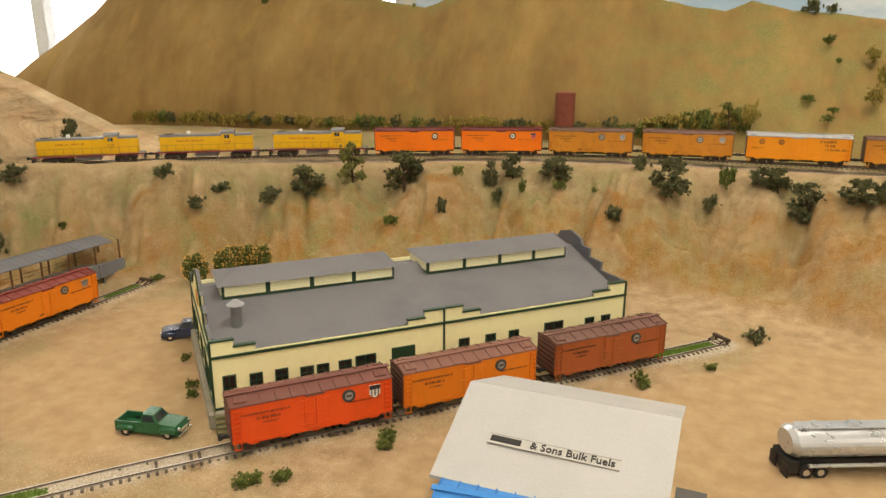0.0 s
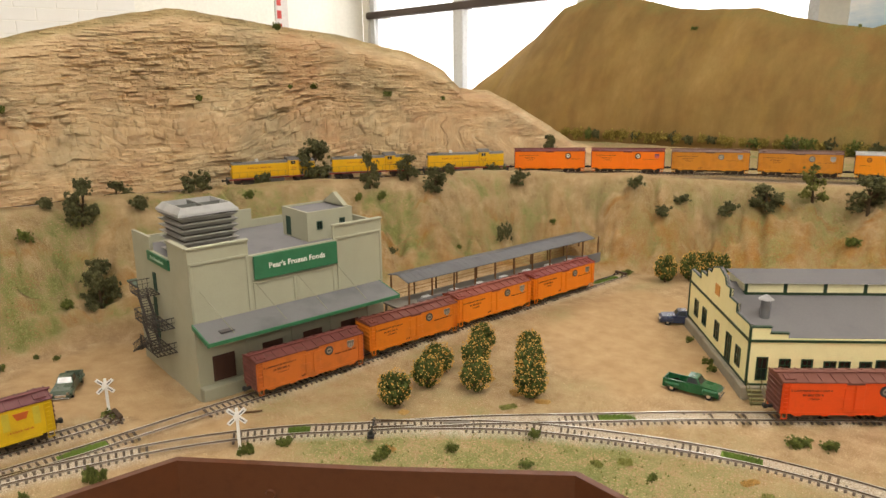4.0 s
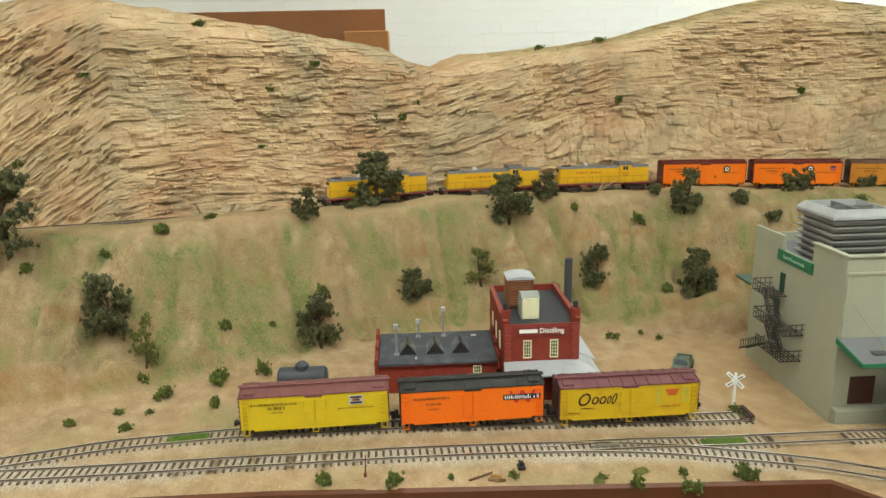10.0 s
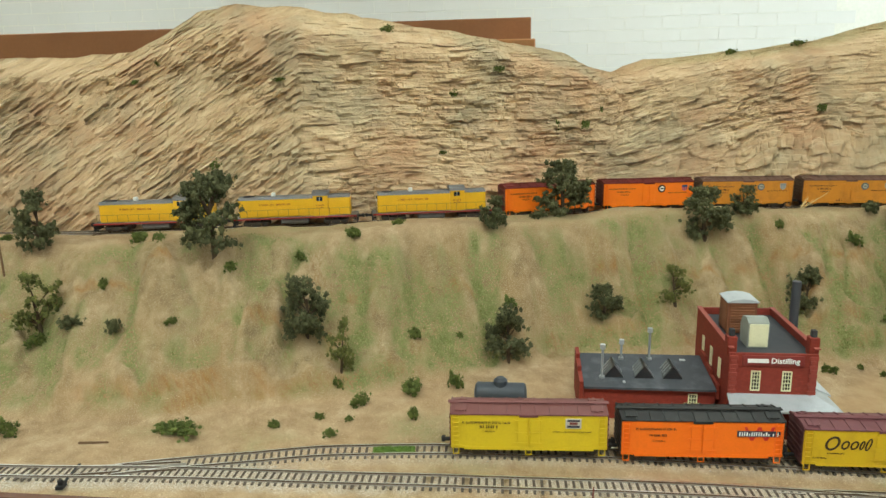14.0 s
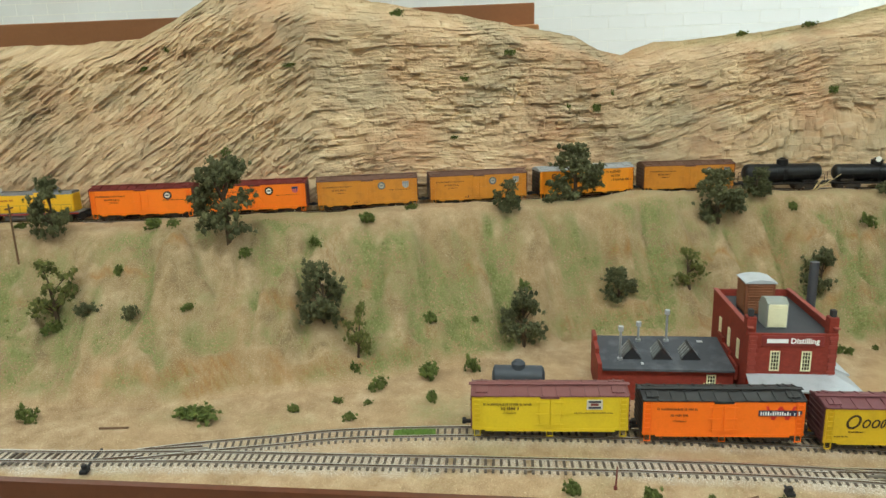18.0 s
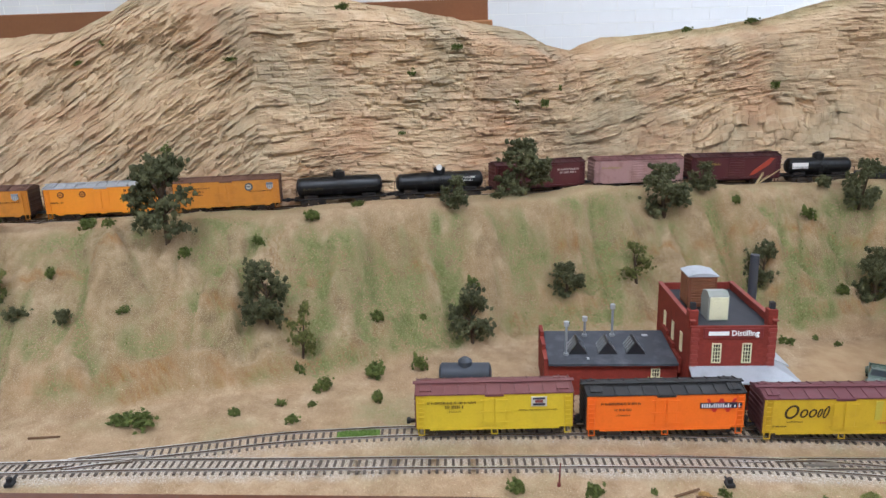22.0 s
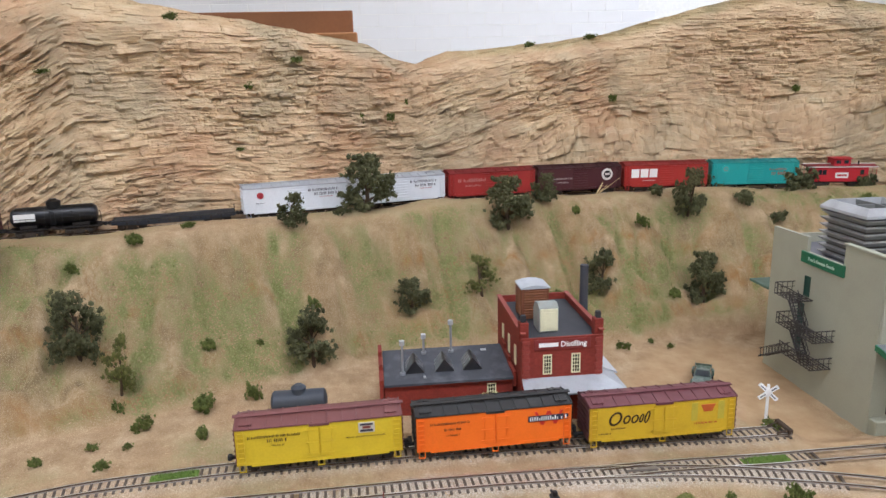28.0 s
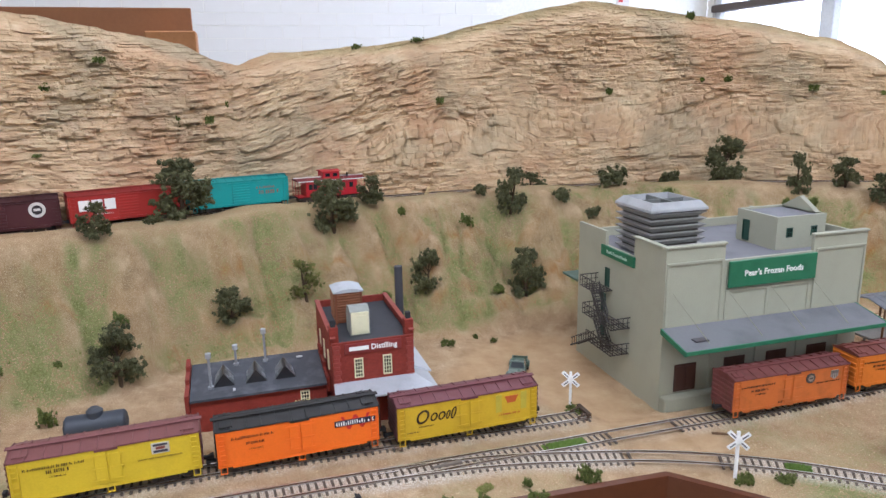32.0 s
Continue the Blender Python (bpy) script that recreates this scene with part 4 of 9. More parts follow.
def house_car(name, label, body, roof, ends=None, kind="reefer", half=0.0705, door=None, marks=(), discs=(), walkway=None, fade=0.25, group="", trim=None, doorway=None, tabs=True):
    """A boxcar or refrigerator car. marks: (a0, a1, z0, z1, colour) rows of lettering; discs: (a, z, radius, rim, centre)."""
    car = thing(name, pose(0, 0, 0), label, "rail car", group)
    W, Z0, Z1 = 0.0165, 0.0085, 0.043
    bm, rm = paint(body, 0.45, "6b4a2a", fade), paint(roof, 0.6, "4a3a30", fade)
    em = paint(ends or body, 0.5, "4a3628", fade + 0.1)
    tm = paint(trim or body, 0.5, "4a3628", fade)
    part("underframe", Shape().cbox(-half, half, -0.013, 0.013, 0.0075, 0.0115, 0.001).box(-half * 0.55, half * 0.55, -0.004, 0.004, 0.004, 0.009).tube((0.01, 0.006, 0.006), (0.024, 0.006, 0.006), 0.003), UNDER, car)
    shell = Shape()
    if doorway:
        d0, d1 = -doorway[1], -doorway[0]
        shell.cbox(-half, d0, -W, W, Z0 + 0.002, Z1, 0.0005).cbox(d1, half, -W, W, Z0 + 0.002, Z1, 0.0005)
        shell.box(d0, d1, -W, W, Z1 - 0.004, Z1 - 0.0002).box(d0, d1, -W, W, Z0 + 0.002, Z0 + 0.005).box(d0, d1, -W, -W + 0.001, Z0, Z1 - 0.001)
    else:
        shell.cbox(-half, half, -W, W, Z0 + 0.002, Z1, 0.0005)
    for sy in (-1, 1):
        y0, y1 = sorted((sy * (W - 0.0006), sy * (W + 0.0004)))
        shell.box(-half + 0.012, half - 0.012, y0, y1, Z0, Z0 + 0.003)
        shell.box(-half, -half + 0.012, y0, y1, Z0 + 0.0015, Z0 + 0.004).box(half - 0.012, half, y0, y1, Z0 + 0.0015, Z0 + 0.004)
        if kind == "reefer" and tabs:
            for k in range(5):
                x = -half * 0.75 + k * half * 0.375
                shell.box(x - 0.0035, x + 0.0035, y0, y1, Z0 - 0.0012, Z0 + 0.001)
    part("body", shell, bm, car)
    if doorway:
        # Near-black block fills the doorway and stands in for the shade inside.
        part("interior", Shape().box(d0 - 0.0002, d1 + 0.0002, -W + 0.0012, W - 0.003, Z0 + 0.0052, Z1 - 0.0042), paint("1c1916", 0.95), car, "near-black block painted as the shade inside the open car")
    for sx in (-1, 1):
        e = Shape()
        x0, x1 = sorted((sx * (half - 0.0002), sx * (half + 0.0006)))
        outer = [(sx * (half + 0.0006), Z0 + 0.001)]
        for k in range(6):
            z = Z0 + 0.004 + k * 0.0052
            outer += [(sx * (half + 0.0006), z), (sx * (half + 0.0013), z + 0.0006), (sx * (half + 0.0013), z + 0.0016), (sx * (half + 0.0006), z + 0.0022)]
        outer += [(sx * (half + 0.0006), Z1 + 0.001), (sx * (half - 0.0002), Z1 + 0.001), (sx * (half - 0.0002), Z0 + 0.001)]
        part("end_wall", Shape().prism(outer, "y", -W + 0.0004, W - 0.0004), em, car)
        e.add([(sx * half, -W, Z1), (sx * half, W, Z1), (sx * half, 0, Z1 + 0.0045), (sx * (half + 0.0006), -W, Z1), (sx * (half + 0.0006), W, Z1), (sx * (half + 0.0006), 0, Z1 + 0.0045)],
              [(0, 1, 2), (3, 5, 4), (0, 2, 5, 3), (1, 4, 5, 2), (0, 3, 4, 1)])
        part("end_gable", e, em, car)
    r = Shape().prism([(-W - 0.0008, Z1 - 0.0002), (W + 0.0008, Z1 - 0.0002), (W + 0.0008, Z1 + 0.0008), (0, Z1 + 0.0045), (-W - 0.0008, Z1 + 0.0008)], "x", -half - 0.0008, half + 0.0008)
    n = 11
    for k in range(n + 1):
        x = -half + 2 * half * k / n
        for sy in (-1, 1):
            r.add([(x - 0.0005, sy * 0.003, Z1 + 0.0038), (x + 0.0005, sy * 0.003, Z1 + 0.0038), (x + 0.0005, sy * (W + 0.0008), Z1 + 0.0008), (x - 0.0005, sy * (W + 0.0008), Z1 + 0.0008),
                   (x - 0.0004, sy * 0.003, Z1 + 0.0048), (x + 0.0004, sy * 0.003, Z1 + 0.0048), (x + 0.0004, sy * (W + 0.0008), Z1 + 0.0017), (x - 0.0004, sy * (W + 0.0008), Z1 + 0.0017)],
                  [(4, 5, 6, 7), (0, 1, 5, 4), (3, 2, 6, 7), (0, 4, 7, 3), (1, 2, 6, 5)])
    part("roof", r, rm, car)
    part("roof_walk", Shape().cbox(-half - 0.003, half + 0.003, -0.0028, 0.0028, Z1 + 0.0048, Z1 + 0.0056, 0.0002)
         .box(-half - 0.001, -half + 0.002, -0.002, 0.002, Z1 + 0.003, Z1 + 0.005).box(half - 0.002, half + 0.001, -0.002, 0.002, Z1 + 0.003, Z1 + 0.005), paint(walkway or roof, 0.7), car)
    if kind == "reefer":
        for sx in (-1, 1):
            for sy in (-1, 1):
                part("ice_hatch", Shape().cbox(-0.0055, 0.0055, -0.0042, 0.0042, 0, 0.0016, 0.0004).box(-0.001, 0.001, -0.0052, 0.0052, 0.0014, 0.0021),
                     rm, car, m=pose(sx * (half - 0.009), sy * 0.009, Z1 + 0.0024, sy * -14, 0, 0))
    dm = paint(door or body, 0.45, "6b4a2a", fade)
    if kind == "reefer":
        for sy in (-1, 1):
            y0, y1 = sorted((sy * (W + 0.0002), sy * (W + 0.0016)))
            part("eave_plate", Shape().cbox(-0.0085, 0.0085, y0, y1, Z1 - 0.0018, Z1 + 0.0008, 0.0003), rm, car)
    for sy in (-1, 1):
        y0, y1 = sorted((sy * W, sy * (W + 0.0009)))
        yl, yh = sorted((sy * (W + 0.0006), sy * (W + 0.0013)))
        if kind == "reefer":
            for sx in (-1, 1):
                d = Shape().cbox(min(0.0003 * sx, 0.0098 * sx), max(0.0003 * sx, 0.0098 * sx), y0, y1, Z0 + 0.004, Z1 - 0.002, 0.0003)
                for z in (0.015, 0.0255, 0.037):
                    d.box(min(0.002 * sx, 0.0125 * sx), max(0.002 * sx, 0.0125 * sx), yl, yh, z, z + 0.0011)
                d.box(min(0.0008 * sx, 0.0016 * sx), max(0.0008 * sx, 0.0016 * sx), yl, yh, Z0 + 0.005, Z1 - 0.004)
                part("door", d, dm, car)
        else:
            shift = doorway[1] + 0.0015 if doorway and sy > 0 else -0.0125
            cxd = -shift - 0.0125 if doorway and sy > 0 else 0
            face = [(sy * (W + 0.0008), Z0 + 0.003)]
            for k in range(7):
                z = Z0 + 0.006 + k * 0.0038
                face += [(sy * (W + 0.0008), z), (sy * (W + 0.0014), z + 0.0004), (sy * (W + 0.0014), z + 0.0010), (sy * (W + 0.0008), z + 0.0014)]
            face += [(sy * (W + 0.0008), Z1 - 0.002), (sy * W, Z1 - 0.002), (sy * W, Z0 + 0.003)]
            d = Shape().prism(face, "x", cxd - 0.0125, cxd + 0.0125)
            part("sliding_door", d, dm, car)
            part("door_track", Shape().box(-0.036, 0.02, min(sy * W, sy * (W + 0.0014)), max(sy * W, sy * (W + 0.0014)), Z1 - 0.0022, Z1 - 0.0012)
                 .box(-0.036, 0.02, min(sy * W, sy * (W + 0.0014)), max(sy * W, sy * (W + 0.0014)), Z0 + 0.0022, Z0 + 0.003), dm, car)
        for sx in (-1, 1):
            part("ladder", ladder(sx * (half - 0.0045), sy * W, Z0 + 0.002, Z1 - 0.001, 0.0055, 7, sy * 0.0012), tm, car)
            y = sy * (W - 0.0003)
            st = Shape()
            for dx in (-0.0026, 0.0026):
                st.box(sx * (half - 0.0045) + dx - 0.0004, sx * (half - 0.0045) + dx + 0.0004, y - 0.0004, y + 0.0004, Z0 - 0.0045, Z0 + 0.002)
            st.box(sx * (half - 0.0045) - 0.003, sx * (half - 0.0045) + 0.003, y - 0.0004, y + 0.0004, Z0 - 0.0049, Z0 - 0.0041)
            part("stirrup_step", st, tm, car)
    for i, (a0, a1, z0, z1, colour) in enumerate(marks):
        part("lettering", bars(Shape(), a0, a1, z0, z1, W + (0.0006 if kind == "reefer" else 0.0006), seed=i + len(name)), paint(colour, 0.6, amount=0.1), car, "small printed lettering")
    for a, z, rad, rim, mid in discs:
        d = part("emblem", Shape().tube((-a, W, z), (-a, W + 0.0011, z), rad, n=20), paint(rim, 0.6, amount=0.1), car, "round printed emblem")
        part("emblem_centre", Shape().tube((-a, W + 0.001, z), (-a, W + 0.0014, z), rad * 0.62, n=20), paint(mid, 0.6, amount=0.1), d)
        part("emblem_bar", Shape().box(-a - rad * 0.4, -a + rad * 0.4, W + 0.0013, W + 0.0017, z - rad * 0.12, z + rad * 0.2), paint(rim, 0.6, amount=0.1), d)
    running_gear(car, half - 0.025, half)
    return car


def shield(car, a, z, w, h, top, bottom):
    """A small two-coloured shield on the car's side."""
    W = 0.0165
    d = part("shield", Shape().prism([(-a - w, z + h), (-a + w, z + h), (-a + w, z - h * 0.4), (-a, z - h), (-a - w, z - h * 0.4)], "y", W, W + 0.0010), paint(bottom, 0.6, amount=0.1), car, "printed shield emblem")
    part("shield_band", Shape().box(-a - w, -a + w, W + 0.0009, W + 0.0013, z + h * 0.35, z + h), paint(top, 0.6, amount=0.1), d)
    for k in range(3):
        x = -a - w * 0.6 + k * w * 0.6
        part("shield_stripe", Shape().box(x - w * 0.1, x + w * 0.1, W + 0.0009, W + 0.0013, z - h * 0.6, z + h * 0.3), paint(top, 0.6, amount=0.1), d)


def tank_car(label, panel=None, badge=None, marks=(), length=0.128, radius=0.0135, group=""):
    car = thing("tank_car", pose(0, 0, 0), label, "rail car", group)
    half = length / 2
    zc = 0.013 + radius
    black = paint("161617", 0.35, "3c352c", 0.25)
    s = Shape()
    n, prof = 24, [(-half, 0.35), (-half + 0.001, 0.65), (-half + 0.0035, 0.9), (-half + 0.007, 1.0), (half - 0.007, 1.0), (half - 0.0035, 0.9), (half - 0.001, 0.65), (half, 0.35)]
    for (xa, ra), (xb, rb) in zip(prof, prof[1:]):
        s.tube((xa, 0, zc), (xb, 0, zc), ra * radius, rb * radius, n, False)
    s.tube((-half - 0.0002, 0, zc), (-half, 0, zc), 0.2 * radius, 0.35 * radius, n, True).tube((half, 0, zc), (half + 0.0002, 0, zc), 0.35 * radius, 0.2 * radius, n, True)
    part("tank", s, black, car, smooth=True)
    for x in (-half * 0.6, -half * 0.2, half * 0.2, half * 0.6):
        part("tank_band", Shape().tube((x - 0.0006, 0, zc), (x + 0.0006, 0, zc), radius + 0.0003, n=24), black, car, smooth=True)
    dome = part("dome", Shape().tube((0, 0, zc + radius * 0.8), (0, 0, zc + radius + 0.006), 0.0085, n=20).tube((0, 0, zc + radius + 0.006), (0, 0, zc + radius + 0.008), 0.0085, 0.005, 20), black, car, smooth=True)
    part("hatch_cover", Shape().tube((0, 0, zc + radius + 0.008), (0, 0, zc + radius + 0.0092), 0.004, n=14), black, dome)
    part("frame", Shape().cbox(-half - 0.004, half + 0.004, -0.011, 0.011, 0.0085, 0.0115, 0.0006).box(-half, half, -0.0155, 0.0155, 0.0105, 0.0115).cbox(-half + 0.01, -half + 0.03, -0.009, 0.009, 0.0115, 0.016, 0.001)
         .cbox(half - 0.03, half - 0.01, -0.009, 0.009, 0.0115, 0.016, 0.001), UNDER, car)
    for sy in (-1, 1):
        rl = Shape().tube((-half, sy * 0.0155, 0.025), (half, sy * 0.0155, 0.025), 0.0004, n=5)
        for k in range(6):
            x = -half + 2 * half * k / 5
            rl.tube((x, sy * 0.0155, 0.0115), (x, sy * 0.0155, 0.025), 0.0004, n=5)
        part("handrail", rl, BLACK, car)
        part("dome_ladder", ladder(0, sy * 0.0145, 0.0115, zc + radius * 0.7, 0.005, 6, sy * 0.001), BLACK, car)
    white = paint("e8e6e0", 0.5, amount=0.1)
    if panel:
        a0, a1, z0, z1 = panel
        part("placard", Shape().box(-a1, -a0, radius - 0.0008, radius + 0.0008, z0, z1), white, car, "white printed placard")
    if badge:
        part("badge", Shape().tube((-badge[0], 0.008, badge[1]), (-badge[0], 0.0092, badge[1]), 0.0042, n=16), white, car, "round white badge")
    for i, (a0, a1, z0, z1, c) in enumerate(marks):
        part("lettering", bars(Shape(), a0, a1, z0, z1, radius - 0.0002, seed=i + 3), paint(c, 0.6, amount=0.1), car, "small printed lettering")
    running_gear(car, half - 0.022, half + 0.004)
    return car


def flat_car(group=""):
    car = thing("flat_car", pose(0, 0, 0), "empty black flat car with a weathered deck", "rail car", group)
    half = 0.077
    part("deck", Shape().cbox(-half, half, -0.0165, 0.0165, 0.0125, 0.0142, 0.0003), paint("2f2d2b", 0.8, "6a6257", 0.5), car)
    plank = Shape().cbox(-0.0016, 0.0016, -0.016, 0.016, 0, 0.0004, 0.0001).mesh("deck_plank", paint("2a2d33", 0.8, "5b564d", 0.5, vary=0.5))
    for k in range(40):
        part("deck_plank", plank, None, car, m=pose(-half + 0.0035 + k * (2 * half - 0.007) / 39, 0, 0.0142))
    for sy in (-1, 1):
        y0, y1 = sorted((sy * 0.015, sy * 0.0168))
        part("side_sill", Shape().prism([(-half, 0.0128), (-half, 0.0095), (-half * 0.5, 0.007), (half * 0.5, 0.007), (half, 0.0095), (half, 0.0128)], "y", y0, y1), paint("23272e", 0.6, "5b4a38", 0.3), car)
        for k in range(12):
            x = -half + 0.006 + k * (2 * half - 0.012) / 11
            part("stake_pocket", Shape().cbox(x - 0.0012, x + 0.0012, min(sy * 0.0166, sy * 0.0178), max(sy * 0.0166, sy * 0.0178), 0.0092, 0.0125, 0.0002), UNDER, car)
    part("brake_wheel", Shape().tube((-half + 0.001, 0.008, 0.014), (-half + 0.001, 0.008, 0.021), 0.0005, n=6).tube((-half + 0.0005, 0.008, 0.021), (-half + 0.0016, 0.008, 0.021), 0.003, n=14), BLACK, car)
    part("centre_sill", Shape().box(-half * 0.8, half * 0.8, -0.004, 0.004, 0.005, 0.0125), UNDER, car)
    running_gear(car, half - 0.024, half)
    return car


def locomotive(group=""):
    car = thing("diesel_locomotive", pose(0, 0, 0), "yellow diesel road switcher with a grey roof and red sill stripe", "locomotive", group)
    half = 0.087
    yel, gry = paint("e0ad1c", 0.4, "8a6a20", 0.15), paint("6f6d6b", 0.55, "4a4744", 0.3)
    red, blk = paint("8e2a22", 0.5), paint("2b2a2a", 0.7, "5f4c36", 0.3)
    part("frame", Shape().cbox(-half, half, -0.0165, 0.0165, 0.0118, 0.0142, 0.0004), paint("6a6866", 0.6), car)
    part("sill_stripe", Shape().box(-half + 0.001, half - 0.001, 0.0165, 0.0169, 0.0120, 0.0140).box(-half + 0.001, half - 0.001, -0.0169, -0.0165, 0.0112, 0.0142), red, car, "thin red stripe along the sill")
    part("fuel_tank", Shape().cbox(-0.018, 0.022, -0.0135, 0.0135, 0.004, 0.0118, 0.002), gry, car)
    w = 0.0112
    part("long_hood", Shape().cbox(-0.026, half - 0.008, -w, w, 0.0142, 0.0405, 0.0012), yel, car)
    part("short_hood", Shape().cbox(-half + 0.009, -0.046, -w, w, 0.0142, 0.0405, 0.0012), yel, car)
    part("hood_roof", Shape().prism([(-w - 0.0002, 0.0392), (w + 0.0002, 0.0392), (w - 0.002, 0.0428), (-w + 0.002, 0.0428)], "x", -0.026, half - 0.0085), gry, car)
    part("hood_roof", Shape().prism([(-w - 0.0002, 0.0392), (w + 0.0002, 0.0392), (w - 0.002, 0.0428), (-w + 0.002, 0.0428)], "x", -half + 0.0095, -0.046), gry, car)
    cab = part("cab", Shape().cbox(-0.0465, -0.0255, -0.0140, 0.0140, 0.0142, 0.0445, 0.0006), yel, car)
    part("cab_roof", Shape().prism([(-0.0148, 0.0430), (0.0148, 0.0430), (0.0135, 0.0468), (0.006, 0.0488), (-0.006, 0.0488), (-0.0135, 0.0468)], "x", -0.0475, -0.0245), gry, cab)
    glass = paint("20262c", 0.1, amount=0.0, spec=0.6)
    for sy in (-1, 1):
        for x in (-0.0350,):
            y0, y1 = sorted((sy * 0.0139, sy * 0.0144))
            part("cab_window", Shape().box(x - 0.0042, x + 0.0042, y0, y1, 0.0355, 0.0415), glass, cab)
            part("window_post", Shape().box(x - 0.0004, x + 0.0004, y0 + 0.0003 * (sy > 0), y1 + 0.0004 * (sy > 0), 0.0355, 0.0415), paint("b9b5ac", 0.5), cab)
        for k in range(9):
            x = -0.018 + k * 0.0105
            y0, y1 = sorted((sy * w, sy * (w + 0.0004)))
            part("hood_door", Shape().cbox(x - 0.0046, x + 0.0046, y0, y1, 0.0165, 0.0285, 0.0002), yel, car)
        rail = Shape().tube((-half + 0.01, sy * 0.016, 0.0255), (half - 0.006, sy * 0.016, 0.0255), 0.0003, n=5)
        for k in range(12):
            x = -half + 0.01 + k * (2 * half - 0.016) / 11
            rail.tube((x, sy * 0.016, 0.0142), (x, sy * 0.016, 0.0255), 0.0003, n=5)
        part("handrail", rail, paint("8a7a3a", 0.5), car)
        for sx in (-1, 1):
            st = Shape()
            for k in range(4):
                st.box(sx * (half - 0.003) - 0.003, sx * (half - 0.003) + 0.003, sy * 0.0135 - 0.003, sy * 0.0135 + 0.003, 0.003 + k * 0.0028, 0.0036 + k * 0.0028)
            part("step", st, blk, car)
    part("lettering", bars(bars(Shape(), -0.050, -0.030, 0.031, 0.0335, w + 0.0001, seed=4), -0.026, -0.006, 0.031, 0.0335, w + 0.0001, seed=5), red, car, "red printed lettering")
    part("lettering", bars(bars(Shape(), 0.030, 0.041, 0.0285, 0.0305, 0.0141, seed=6), 0.031, 0.040, 0.0250, 0.0270, 0.0141, seed=7), red, cab, "red printed lettering")
    part("exhaust_stack", Shape().cbox(0.028, 0.0335, -0.003, 0.003, 0.0425, 0.0478, 0.0005), paint("dcdcd8", 0.4), car, "pale exhaust stack")
    part("radiator_fan", Shape().tube((half - 0.022, 0, 0.0428), (half - 0.022, 0, 0.0436), 0.008, n=18), blk, car)
    part("bell", Shape().tube((half - 0.03, -0.004, 0.0428), (half - 0.03, -0.004, 0.0455), 0.002, 0.0012, 10), paint("8a7a4a", 0.4), car)
    part("number_box", Shape().cbox(half - 0.0085, half - 0.0065, -0.006, 0.006, 0.034, 0.039, 0.0004), paint("30302e", 0.3), car)
    part("headlight", Shape().tube((half - 0.008, 0, 0.0315), (half - 0.0062, 0, 0.0315), 0.0022, n=12), paint("d8d4c8", 0.2), car)
    for x in (half - 0.0002, -half + 0.0002):
        part("pilot", Shape().box(x - 0.0006, x + 0.0006, -0.015, 0.015, 0.003, 0.0135), blk, car)
    running_gear(car, 0.056, half)
    return car


def caboose(group=""):
    car = thing("caboose", pose(0, 0, 0), "bright red wooden caboose with a white-edged roof and cupola", "rail car", group)
    red, roofm = paint("b3202a", 0.45, "6b1a1a", 0.2), paint("b0202a", 0.5)
    white = paint("e6e4de", 0.5, amount=0.1)
    part("body", Shape().cbox(-0.041, 0.041, -0.0155, 0.0155, 0.0105, 0.0345, 0.0005), red, car)
    part("roof", Shape().prism([(-0.0175, 0.0345), (0.0175, 0.0345), (0.0175, 0.0355), (0, 0.0385), (-0.0175, 0.0355)], "x", -0.054, 0.054), paint("7d2a2c", 0.6), car)
    part("roof_edge", Shape().box(-0.054, 0.054, 0.0172, 0.0182, 0.0343, 0.0356).box(-0.054, 0.054, -0.0182, -0.0172, 0.0343, 0.0356), white, car, "white roof edge")
    part("roof_walk", Shape().cbox(-0.056, 0.056, -0.0025, 0.0025, 0.0385, 0.0393, 0.0002), white, car)
    cup = part("cupola", Shape().cbox(-0.013, 0.013, -0.0135, 0.0135, 0.036, 0.0475, 0.0005), red, car)
    part("cupola_roof", Shape().prism([(-0.0155, 0.0475), (0.0155, 0.0475), (0.0155, 0.0482), (0, 0.050), (-0.0155, 0.0482)], "x", -0.0155, 0.0155), roofm, cup)
    glass = paint("20242a", 0.1, amount=0.0, spec=0.6)
    for sy in (-1, 1):
        for x in (-0.006, 0.006):
            y0, y1 = sorted((sy * 0.0134, sy * 0.0139))
            part("cupola_window", Shape().box(x - 0.0035, x + 0.0035, y0, y1, 0.040, 0.0452), glass, cup)
        for x in (-0.031, 0.027, 0.034):
            y0, y1 = sorted((sy * 0.0154, sy * 0.0159))
            part("window", Shape().box(x - 0.003, x + 0.003, y0, y1, 0.022, 0.030), glass, car)
    part("emblem", Shape().cbox(-0.010, 0.010, 0.0154, 0.0160, 0.0165, 0.0255, 0.003), white, car, "white rounded emblem")
    part("emblem_bar", Shape().box(-0.0075, 0.0075, 0.0159, 0.0163, 0.0195, 0.0225), red, car)
    part("underframe", Shape().cbox(-0.054, 0.054, -0.013, 0.013, 0.0085, 0.0108, 0.0005), UNDER, car)
    for sx in (-1, 1):
        pl = Shape().cbox(min(sx * 0.041, sx * 0.054), max(sx * 0.041, sx * 0.054), -0.0155, 0.0155, 0.0105, 0.0115, 0.0003)
        for y in (-0.0145, 0, 0.0145):
            pl.tube((sx * 0.0535, y, 0.0115), (sx * 0.0535, y, 0.0345), 0.0004, n=5)
        pl.tube((sx * 0.0535, -0.0145, 0.0225), (sx * 0.0535, 0.0145, 0.0225), 0.0004, n=5)
        part("end_platform", pl, red, car)
    part("smoke_pipe", Shape().tube((-0.028, 0.006, 0.036), (-0.028, 0.006, 0.044), 0.0012), BLACK, car)
    running_gear(car, 0.033, 0.054)
    return car


